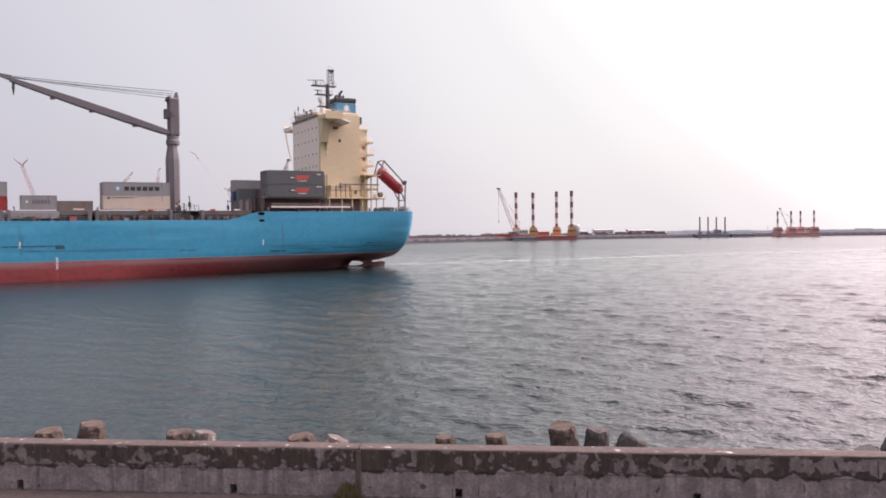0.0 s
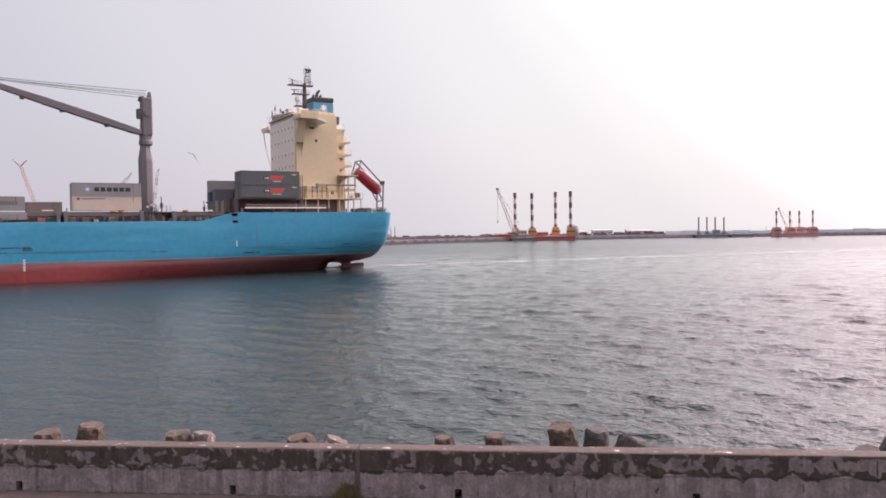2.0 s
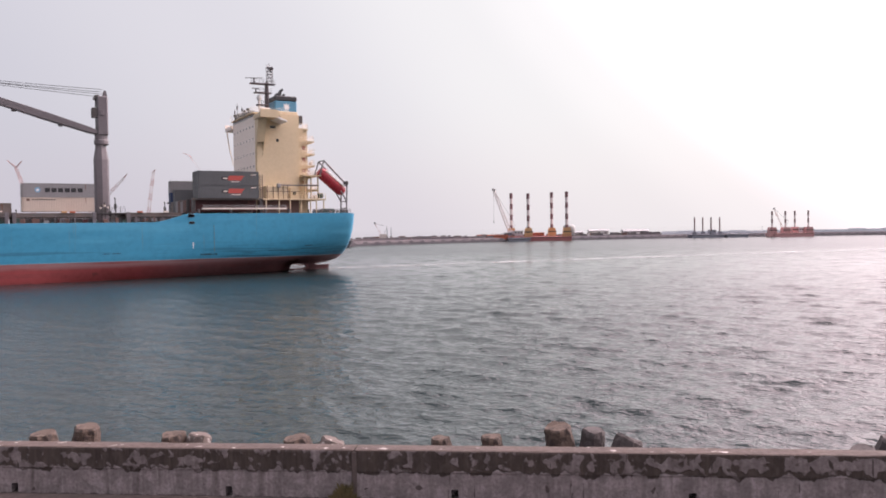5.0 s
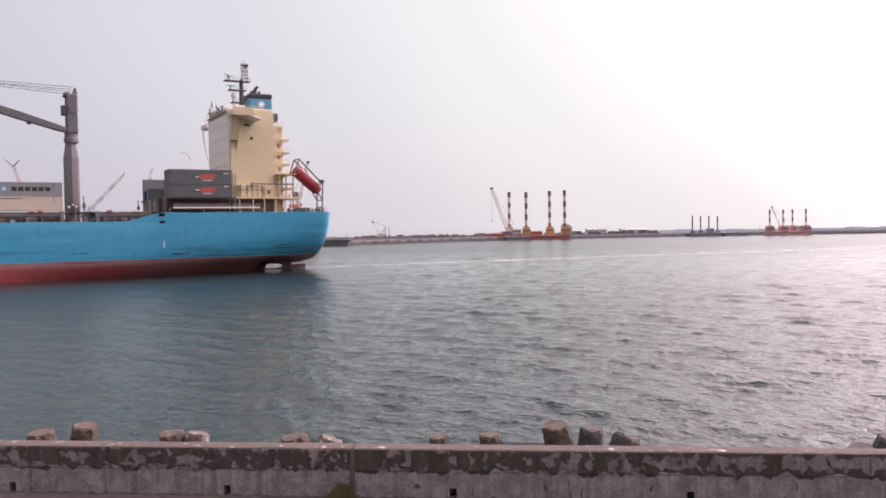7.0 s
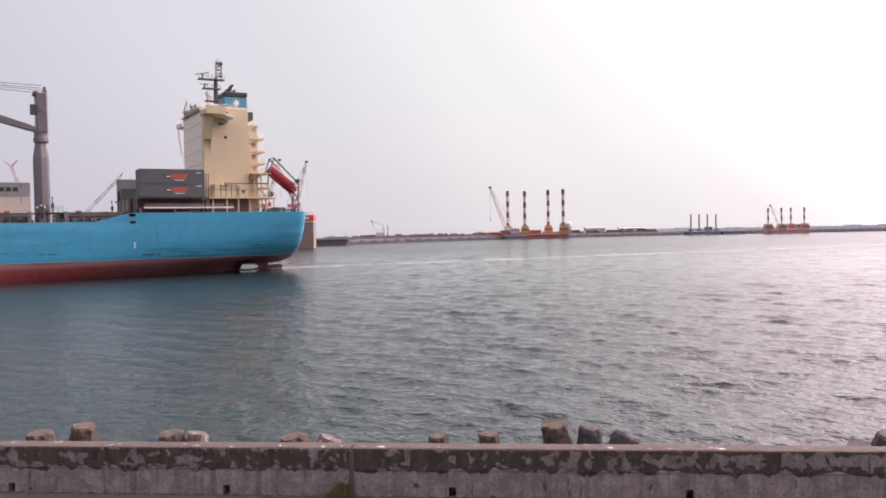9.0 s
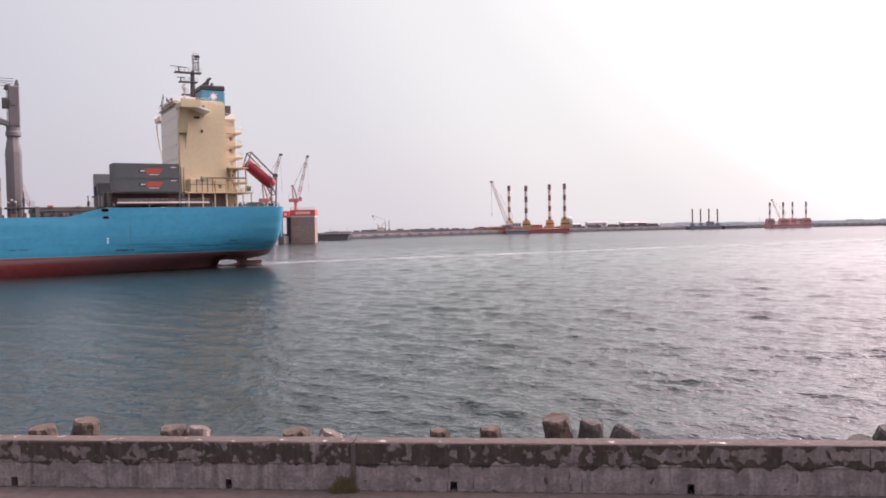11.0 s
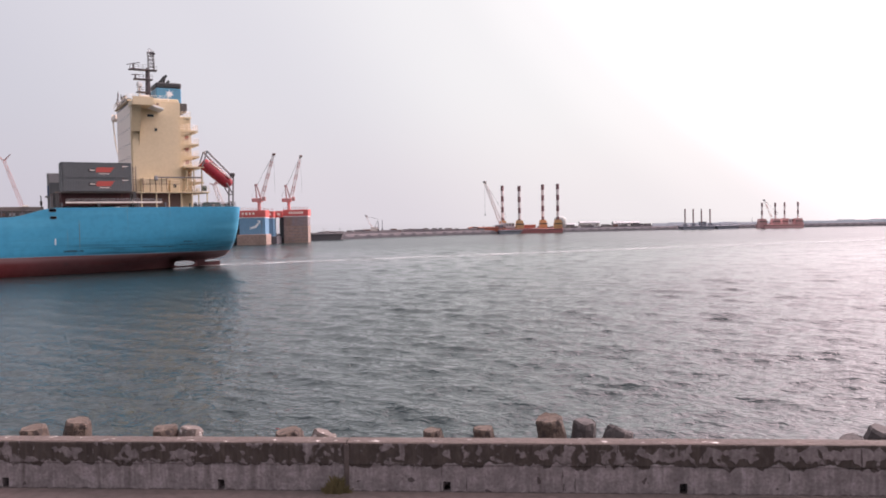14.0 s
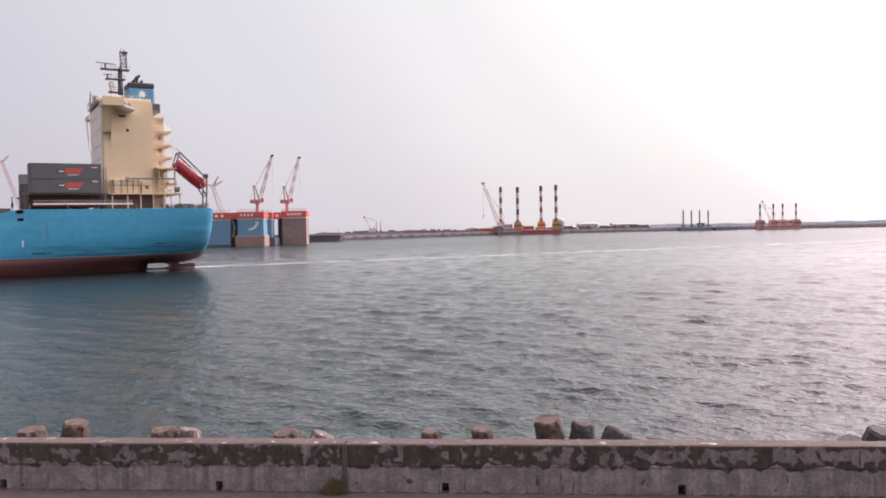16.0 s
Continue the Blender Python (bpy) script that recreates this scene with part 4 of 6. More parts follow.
def hull_fittings():
    # rudder with its horn
    bm = prism([(-14.7, 1.45), (-16.6, 1.25), (-16.7, 0.95), (-19.9, 1.05), (-19.9, -3.0), (-14.9, -3.0)], "y", YC - 0.35, YC + 0.35)
    part("rudder", bm, RUDDER_RED, ship, "dark worn red rudder blade")
    # rounded frame of the propeller opening; lower bar added for the hull's dark reflection
    n, ring = 24, []
    bm = bmesh.new()
    for yy in (YC - 0.4, YC + 0.4):
        row = []
        for k in range(n):
            a = 2 * math.pi * k / n
            ca, sa = math.cos(a), math.sin(a)
            s = 1 / max(abs(ca), abs(sa))
            row.append((bm.verts.new((-12.15 + 2.45 * ca, yy, 0.74 + 0.54 * sa)), bm.verts.new((-12.15 + 2.85 * ca * s, yy, 0.72 + (1.0 if sa > 0 else 2.4) * sa * s))))
        ring.append(row)
    for k in range(n):
        j = (k + 1) % n
        for row in ring:
            bm.faces.new((row[k][0], row[j][0], row[j][1], row[k][1]))
        bm.faces.new((ring[0][k][0], ring[1][k][0], ring[1][j][0], ring[0][j][0]))
    bmesh.ops.recalc_face_normals(bm, faces=bm.faces[:])
    part("stern_frame", bm, HULL_RED, ship, "stern frame round the propeller opening, lower bar for the hull's dark reflection")
    part("rudder_horn", prism([(-14.4, 1.9), (-19.4, 2.1), (-19.2, 1.65), (-16.6, 1.3), (-14.6, 1.3)], "y", YC - 0.55, YC + 0.55), RUDDER_RED, ship)

    def side_plate(name, x0, x1, z0, z1, mt, label="", proud=0.02):
        """A thin plate or painted mark that follows the port side."""
        bm = bmesh.new()
        n = max(1, int((x1 - x0) / 0.8))
        mrows = max(1, int((z1 - z0) / 0.6))
        for k in range(n * mrows):
            k, r = k % n, k // n
            a, b = x0 + (x1 - x0) * k / n, x0 + (x1 - x0) * (k + 1) / n
            v = []
            lo, hi = z0 + (z1 - z0) * r / mrows, z0 + (z1 - z0) * (r + 1) / mrows
            for off in (0.0, proud):
                for x, z in ((a, lo), (b, lo), (b, hi), (a, hi)):
                    v.append(bm.verts.new((x, YC + half_breadth(x, z) + off, z)))
            for f in ((4, 5, 6, 7), (0, 4, 7, 3), (1, 2, 6, 5), (3, 7, 6, 2), (0, 1, 5, 4)):
                bm.faces.new([v[i] for i in f])
        bmesh.ops.recalc_face_normals(bm, faces=bm.faces[:])
        return part(name, bm, mt, hull_ob, label)
    # draught marks: bars in two columns and a plain white plate above
    for k in range(6):
        z = 4.25 - k * 0.36
        side_plate("draught_mark", 51.2, 51.55, z - 0.26, z, PAINT_WHITE if z > 2.3 else LOGO_RED)
    for k in range(5):
        z = 2.05 - k * 0.40
        side_plate("draught_mark", 51.2, 51.55, z - 0.26, z, LOGO_RED)
    for k in range(4):
        side_plate("draught_mark", 13.5, 13.75, 5.75 + k * 0.3, 5.97 + k * 0.3, PAINT_WHITE)
        side_plate("draught_mark", 57.1, 57.4, 6.05 + k * 0.3, 6.27 + k * 0.3, PAINT_WHITE)
    # fairlead opening, scupper slots, fender scars, seam pipe
    for x, z, rx, rz in ((13.85, 10.68, 0.55, 0.22), (13.95, 12.05, 0.62, 0.30)):
        bm = bmesh.new()
        ring = [(x + rx * math.copysign(abs(math.cos(t)) ** 0.6, math.cos(t)), z + rz * math.copysign(abs(math.sin(t)) ** 0.6, math.sin(t))) for t in [2 * math.pi * k / 18 for k in range(18)]]
        # flat black face, not a hole: the dark inside is painted on
        bm.faces.new([bm.verts.new((px, YC + half_breadth(px, pz) + 0.03, pz)) for px, pz in ring])
        part("fairlead", bm, DEEP_BLACK, hull_ob, "black oval mooring opening")
        bm = bmesh.new()
        for (xa, za), (xb, zb) in zip(ring, ring[1:] + ring[:1]):
            tube(bm, (xa, YC + half_breadth(xa, za) + 0.03, za), (xb, YC + half_breadth(xb, zb) + 0.03, zb), 0.05, 5)
        part("fairlead_rim", bm, STEEL_DARK, hull_ob)
    side_plate("tug_scar", 8.9, 12.3, 4.28, 4.62, SCAR, "dark rubbed plating")
    side_plate("tug_scar", 50.2, 60.5, 6.2, 6.45, SCAR, "dark rubbed plating")
    side_plate("tug_scar", 50.0, 51.6, 5.75, 6.2, SCAR)
    side_plate("tug_scar", 54.0, 56.5, 5.35, 5.5, SCAR)
    side_plate("tug_scar", 27.0, 30.0, 4.95, 5.12, SCAR)
    side_plate("tug_scar", -11.0, -9.3, 5.65, 5.85, SCAR)
    side_plate("tug_scar", -7.5, -1.5, 4.75, 4.9, SCAR)
    side_plate("tug_scar", -13.5, -8.6, 5.0, 5.12, SCAR)
    side_plate("pilot_pipe", 9.52, 9.6, 4.9, 10.1, PIPE_OLIVE, "stained vertical pipe on the side", 0.04)
    # pale cut-in line between the blue topsides and the underwater paint
    side_plate("boot_line", -17.5, 110.0, 3.56, 3.68, BOOT_LINE, "pale line along the top of the red paint")


hull_fittings()


# Superstructure
HX0, HX1, HY0, HY1 = -10.6, -1.0, -22.9, -5.3     # aft, forward, starboard, port


def superstructure():
    bm = bmesh.new()
    box(bm, HX0, HX1, HY0, HY1, 12.15, 31.3)
    bmesh.ops.bevel(bm, geom=[e for e in bm.edges if abs(e.verts[0].co.z - e.verts[1].co.z) > 5], offset=0.25, segments=2, affect="EDGES")
    house = part("superstructure", bm, SHIP_CREAM, ship, "cream-painted accommodation block")
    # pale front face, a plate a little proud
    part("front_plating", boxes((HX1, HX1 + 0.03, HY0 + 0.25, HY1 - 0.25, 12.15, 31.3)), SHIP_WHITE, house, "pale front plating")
    # wheelhouse
    wh = part("wheelhouse", boxes((-10.58, -1.0, HY0 + 0.02, HY1 - 0.02, 31.3, 33.6)), SHIP_CREAM, ship)
    for k in range(14):
        y = HY0 + 0.9 + (HY1 - HY0 - 1.8) * k / 13
        part("wheelhouse_window", boxes((-0.96, -0.94, y - 0.5, y + 0.5, 33.08, 33.5)), GLASS_DARK, wh)
    part("roof", boxes((-10.5, -0.5, HY0 + 0.2, HY1 - 0.08, 33.6, 33.85), bevel=0.05), SHIP_CREAM, ship)
    # bridge wings with raised bulwarks and brackets
    for sgn, inner, outer in ((1, HY1, -0.3), (-1, HY0, 2 * YC - 1.4)):
        lo, hi = min(inner, outer), max(inner, outer)
        bm = bmesh.new()
        up, aft = (0.7, -4.5) if sgn > 0 else (0.5, -4.0)
        box(bm, aft, -0.7, lo, hi, 31.55 + up, 31.72 + up)
        box(bm, -0.8, -0.65, lo, hi, 31.72 + up, 32.5 + up)
        box(bm, aft - 0.05, aft + 0.1, lo, hi, 31.72 + up, 33.1 + up)
        e0, e1 = (outer - 0.12, outer) if sgn > 0 else (outer, outer + 0.12)
        box(bm, aft, -0.7, e0, e1, 31.72 + up, 33.15 + up)
        part("bridge_wing", bm, SHIP_WHITE if sgn < 0 else SHIP_CREAM, ship)
        # sloped canopy edge on the wing's aft end
        bm = bmesh.new()
        prism([(-4.3, 32.6), (-6.5, 31.85), (-6.5, 31.5), (-4.3, 32.2)], "y", min(inner, inner + sgn * 4.6), max(inner, inner + sgn * 4.6), bm)
        part("wing_apron", bm, PAINT_WHITE, ship)
        # triangular bracket plate under the wing
        if sgn < 0:
            continue
        for x in (-1.0, -2.6):
            bm = prism([(inner, 32.3 if sgn > 0 else 31.55), (outer + (-2.2 if sgn > 0 else 2.2), 32.3 if sgn > 0 else 31.55), (inner + sgn * 0.9, 27.6), (inner, 25.6)], "x", x - 0.08, x + 0.08)
            part("wing_bracket", bm, SHIP_CREAM, ship)
        part("wing_bracket", prism([(inner + sgn * 0.9, 27.6), (outer + (-2.2 if sgn > 0 else 2.2), 32.3 if sgn > 0 else 31.55), (outer + (-2.4 if sgn > 0 else 2.4), 32.3 if sgn > 0 else 31.55), (inner + sgn * 0.75, 27.6)], "x", -2.6, -1.0), SHIP_CREAM, ship)
    # slender struts under the wing ends
    for outer, inner in ((2 * YC - 0.6, HY0), (-1.2, HY1)):
        bm = bmesh.new()
        pts = [Vector((-0.9, outer, 32.1)), Vector((-0.9, outer * 0.8 + inner * 0.2, 29.6)), Vector((-0.9, outer * 0.45 + inner * 0.55, 26.8)), Vector((-1.3, inner, 23.0))]
        for p0, p1 in zip(pts, pts[1:]):
            tube(bm, p0, p1, 0.16, 6)
        if outer < YC:
            part("wing_strut", bm, SHIP_WHITE, ship)
        else:
            bm.free()
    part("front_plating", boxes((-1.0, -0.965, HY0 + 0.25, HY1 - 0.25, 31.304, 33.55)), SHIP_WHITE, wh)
    # front windows, row by row, and side portholes
    for z in (31.0, 28.3, 25.3, 22.6, 20.0):
        for k in range(7):
            y = HY0 + 1.6 + k * (HY1 - HY0 - 3.2) / 6
            part("window", boxes((HX1 + 0.04, HX1 + 0.06, y - 0.19, y + 0.19, z - 0.24, z + 0.24)), GLASS_DARK, house)
    for x, z in ((-5.75, 28.1),):
        part("window", boxes((x - 0.25, x + 0.25, HY1, HY1 + 0.04, z - 0.3, z + 0.3)), GLASS_DARK, house)
    part("window", boxes((-5.4, -4.2, HY1, HY1 + 0.04, 30.6, 31.1)), GLASS_DARK, house)
    for x in (-5.4, -6.2):
        part("window", boxes((x - 0.25, x + 0.25, HY1 - 0.02, HY1 + 0.02, 33.0, 33.4)), BOX_BROWN, wh)
    # deck seams on the side
    for z in (20.2,):
        part("seam", boxes((HX0 + 0.3, HX1 - 0.3, HY1, HY1 + 0.025, z - 0.04, z + 0.04)), SHIP_CREAM, house)
    # vertical pipe trunk on the side near the front edge
    part("duct", boxes((-2.75, -2.55, HY1, HY1 + 0.12, 24.6, 25.5)), SHIP_CREAM, house)
    # upper-deck rails
    part("railing", railing((-0.4, HY0 + 0.2, 33.85), (-0.4, HY1 - 0.2, 33.85)), SHIP_WHITE, ship)
    part("railing", railing((-8.4, HY1 - 0.2, 33.85), (-0.4, HY1 - 0.2, 33.85)), SHIP_WHITE, ship)
    # monkey-island details: lockers, dome, searchlights
    part("locker", boxes((-2.0, -0.8, -20.6, -17.6, 33.85, 35.2), bevel=0.3), WINCH_GREY, ship)
    part("locker", boxes((-1.9, -0.75, -17.4, -8.2, 33.85, 34.55), bevel=0.12), WINCH_GREY, ship, "long grey-green roof locker")
    part("locker", boxes((-5.4, -3.4, -10.2, -8.8, 34.4, 35.4), bevel=0.06), SHIP_WHITE, ship)
    for y in (-19.8, -12.2, -9.4):
        part("searchlight", lathe([(0.1, 0.0), (0.12, 0.7), (0.32, 0.8), (0.34, 1.2), (0.2, 1.3)], 8, (-0.7, y, 33.85)), STEEL_DARK, ship)
    part("locker", boxes((-2.0, -0.8, -16.2, -14.0, 33.85, 34.8), bevel=0.1), BOX_SILVER, ship)
    part("locker", boxes((-4.0, -2.4, -12.6, -10.4, 33.85, 34.7), bevel=0.08), BOX_SILVER, ship)
    part("stack_casing", boxes((-10.4, -5.2, -16.5, -5.6, 33.3, 34.4), bevel=0.15), SHIP_CREAM, ship)
    part("stack_casing", lathe([(1.6, 31.3), (1.6, 33.9), (1.4, 34.3)], 16, (-8.6, -7.4, 0)), SHIP_CREAM, ship)
    dome = lathe([(0.4, 0.0), (0.58, 0.3), (0.62, 0.58), (0.52, 0.9), (0.3, 1.12), (0.08, 1.2)], 12, (-4.0, -12.0, 37.4))
    part("satellite_dome", dome, PAINT_WHITE, ship, "white satellite dome", smooth=True)
    bm = bmesh.new()
    tube(bm, (-4.0, -12.0, 33.9), (-4.0, -12.0, 37.45), 0.22, 8)
    part("dome_pedestal", bm, SHIP_WHITE, ship)
    for x, y, h in ((-0.6, -17.5, 3.4), (-0.7, -14.0, 2.2), (-1.4, -19.6, 1.6), (-0.9, -20.6, 2.6)):
        bm = bmesh.new()
        tube(bm, (x, y, 33.85), (x, y, 33.85 + h), 0.06, 5)
        tube(bm, (x, y, 33.85 + h * 0.6), (x, y, 33.85 + h * 0.85), 0.16, 6)
        part("antenna", bm, CRANE_GREY, ship)
    # mast
    mast = part("mast", lathe([(0.62, 33.9), (0.5, 38), (0.42, 41.2), (0.25, 41.5)], 8, (-5.7, -12.0, 0)), MAST_GREY, ship, "dark steel radar mast")
    for z, x0, x1 in ((40.9, -7.5, -2.0), (38.95, -6.6, -2.9), (36.3, -6.0, -3.4)):
        part("mast_platform", boxes((x0, x1, -12.8, -11.2, z, z + 0.22), bevel=0.03), MAST_GREY, mast)
        bm = railing((x0 + 0.1, -11.3, z + 0.2), (x1 - 0.1, -11.3, z + 0.2), 0.8, 0.9, 0.03, 2)
        part("mast_rail", bm, STEEL_DARK, mast)
    bm = bmesh.new()
    for x, y in ((-7.0, -12.5), (-5.9, -12.5), (-7.0, -11.5), (-5.9, -11.5)):
        tube(bm, (x, y, 41.1), (x + 0.1, y, 44.9), 0.07, 5)
    for k in range(5):
        z = 41.7 + k * 0.75
        for y in (-12.5, -11.5):
            tube(bm, (-7.0, y, z), (-5.9, y, z), 0.05, 4)
            tube(bm, (-7.0, y, z), (-5.9, y, z + 0.75), 0.04, 4)
    box(bm, -7.2, -6.2, -12.4, -11.6, 44.3, 44.7)
    part("mast_lattice", bm, MAST_GREY, mast, "dark lattice mast top")
    for x in (-6.9, -6.0, -6.5):
        part("signal_lamp", lathe([(0.18, 0.0), (0.2, 0.25), (0.12, 0.4)], 8, (x, -12.0, 43.2 + (x + 7) * 1.5)), PAINT_WHITE, mast)
    bm = bmesh.new()
    tube(bm, (-2.9, -12, 41.1), (-2.9, -12, 42.05), 0.16, 6)
    part("radar_pedestal", bm, CRANE_GREY, mast)
    bm = boxes((-1.9, 1.9, -0.1, 0.1, 0.05, 0.18), (-0.2, 0.2, -0.2, 0.2, -0.08, 0.05), bevel=0.02)
    scanner = part("radar_scanner", bm, CRANE_GREY, mast, "rotating radar scanner bar")
    scanner.location = SCANNER_AT
    TURNING.append(scanner)
    bm = bmesh.new()
    tube(bm, (-3.3, -12, 39.15), (-3.3, -12, 39.9), 0.14, 6)
    box(bm, -4.1, -2.5, -12.1, -11.9, 39.9, 40.05)
    part("radar_scanner", bm, CRANE_GREY, mast)
    # funnel
    fun = part("funnel", boxes((-12.1, -7.0, -16.4, -10.6, 33.6, 37.45), bevel=0.25), FUNNEL_BLUE, ship, "blue funnel with black top band")
    part("funnel_band", boxes((-12.12, -6.98, -16.42, -10.58, 37.42, 38.5), bevel=0.2), PAINT_BLACK, fun)
    star = []
    for k in range(14):
        a, rr = math.pi * k / 7, 0.95 if k % 2 == 0 else 0.42
        star.append((-9.65 + rr * math.sin(a), 36.15 + rr * math.cos(a)))
    part("emblem", prism(star, "y", -10.6, -10.57), PAINT_WHITE, fun, "white plain emblem")
    for x, y, h in ((-8.7, -12.4, 40.0), (-9.3, -13.2, 40.4), (-8.4, -14.2, 39.5), (-9.9, -13.8, 39.4)):
        bm = bmesh.new()
        tube(bm, (x + 0.35, y, 38.1), (x, y, h - 0.4), 0.24, 8)
        tube(bm, (x, y, h - 0.4), (x - 0.4, y, h), 0.26, 8)
        part("exhaust_pipe", bm, PAINT_BLACK, fun)
    part("funnel_base", boxes((-12.9, -10.4, -16.4, -9.4, 32.4, 34.2), bevel=0.1), STEEL_DARK, ship)
    # aft balconies with rails, posts and doors
    for k, (z, depth_) in enumerate(((31.0, 2.4), (28.3, 3.7), (25.6, 3.85), (23.05, 3.85), (20.75, 3.85), (17.8, 4.6))):
        part("balcony", boxes((HX0 - depth_, HX0, -21.5, -6.4, z - 0.34, z + 0.05), bevel=0.03), SHIP_CREAM, ship)
        part("balcony_bracket", prism([(HX0, z - 0.22), (HX0 - depth_ + 0.5, z - 0.22), (HX0, z - (1.9 if k == 0 else 1.1))], "y", -6.9, -6.5), SHIP_CREAM, ship)
        part("railing", railing((HX0 - depth_ + 0.05, -6.5, z), (HX0 - 0.1, -6.5, z), 1.1, 0.9), SHIP_WHITE, ship)
        part("railing", railing((HX0 - depth_ + 0.05, -21.4, z), (HX0 - depth_ + 0.05, -6.5, z), 1.1, 1.6), SHIP_WHITE, ship)
    # engine casing behind the house, that the balconies wrap
    cas = part("engine_casing", boxes((-12.95, HX0, -19.5, -6.9, 12.15, 31.0)), SHIP_CREAM, ship)
    for z in (18.9, 21.5, 24.0, 26.5):
        part("fire_box", boxes((-12.45, -11.75, -6.9, -6.78, z, z + 0.75), bevel=0.04), BOX_RUST, cas, "rust-red locker on the casing")
    # lower deck house, slab, columns, stairs
    part("boat_deck", boxes((-15.3, -1.4, -25.0, -2.2, 15.35, 15.62), bevel=0.04), SHIP_CREAM, ship)
    part("deckhouse", boxes((-7.4, -2.5, -5.3, -3.4, 15.62, 18.3), bevel=0.08), SHIP_CREAM, ship)
    part("deckhouse", boxes((-9.8, -8.0, -5.3, -4.2, 15.62, 18.0), bevel=0.08), SHIP_CREAM, ship)
    part("window", boxes((-9.2, -8.6, -4.2, -4.16, 16.5, 17.1)), GLASS_DARK, house)
    for x in (-7.2, -6.2, -5.1, -4.0, -2.7):
        part("frame_post", boxes((x - 0.07, x + 0.07, -3.4, -3.3, 15.62, 18.3)), BOX_BROWN, ship)
    part("frame_rail", boxes((-9.8, -2.5, -3.4, -3.32, 17.1, 17.2)), BOX_TAUPE, ship)
    part("crane_boom_stowed", boxes((-14.0, -5.0, -3.3, -3.0, 18.35, 18.62), bevel=0.04), CRANE_GREY, ship)
    part("crane_boom_base", boxes((-5.5, -4.8, -3.5, -2.8, 17.9, 18.8), bevel=0.1), BOX_SILVER, ship)
    for x in (-14.9, -13.2, -11.9, -9.8, -7.4, -5.0, -2.2):
        bm = bmesh.new()
        tube(bm, (x, -2.6, 12.15), (x, -2.6, 15.35), 0.14, 6)
        part("column", bm, SHIP_CREAM, ship)
    for x in (-14.4, -12.8, -11.4):
        bm = bmesh.new()
        tube(bm, (x, -4.6, 15.6), (x, -4.6, 20.7), 0.16, 6)
        part("column", bm, SHIP_CREAM, ship)
    bm = bmesh.new()
    tube(bm, (-15.0, -3.6, 16.35), (-14.1, -3.6, 16.35), 0.55, 12)
    part("hose_drum", bm, WINCH_GREEN, ship, "dark green hose drum")
    for x in (-13.2, -12.3):
        bm = bmesh.new()
        tube(bm, (x, -3.4, 16.15), (x, -2.5, 16.15), 0.34, 10)
        box(bm, x - 0.3, x + 0.3, -3.3, -2.6, 15.62, 15.85)
        part("raft_canister", bm, SHIP_WHITE, ship, "white life-raft canister")
    part("boat_platform", boxes((-14.8, -10.6, -6.6, -3.4, 20.5, 20.75), bevel=0.03), SHIP_CREAM, ship)
    part("railing", railing((-14.7, -3.5, 20.75), (-10.7, -3.5, 20.75), 1.1, 1.0), SHIP_WHITE, ship)
    part("railing", railing((-15.2, -2.3, 15.62), (-1.5, -2.3, 15.62), 1.1, 1.4), SHIP_CREAM, ship)
    # brown in place of cream: shade under the boat deck put into the colour
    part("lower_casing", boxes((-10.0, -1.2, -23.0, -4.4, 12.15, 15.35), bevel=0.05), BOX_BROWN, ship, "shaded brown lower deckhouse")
    for k in range(2):
        z0 = 15.7 + k * 2.6
        bm = bmesh.new()
        tube(bm, (-10.9, -5.9, z0), (-13.6, -5.9, z0 + 2.5), 0.07, 4)
        tube(bm, (-10.9, -6.5, z0), (-13.6, -6.5, z0 + 2.5), 0.07, 4)
        for i in range(9):
            f = (i + 0.5) / 9
            box(bm, -10.9 - 2.7 * f - 0.12, -10.9 - 2.7 * f + 0.12, -6.5, -5.9, z0 + 2.5 * f - 0.02, z0 + 2.5 * f + 0.02)
        part("stair", bm, SHIP_CREAM, ship)


superstructure()


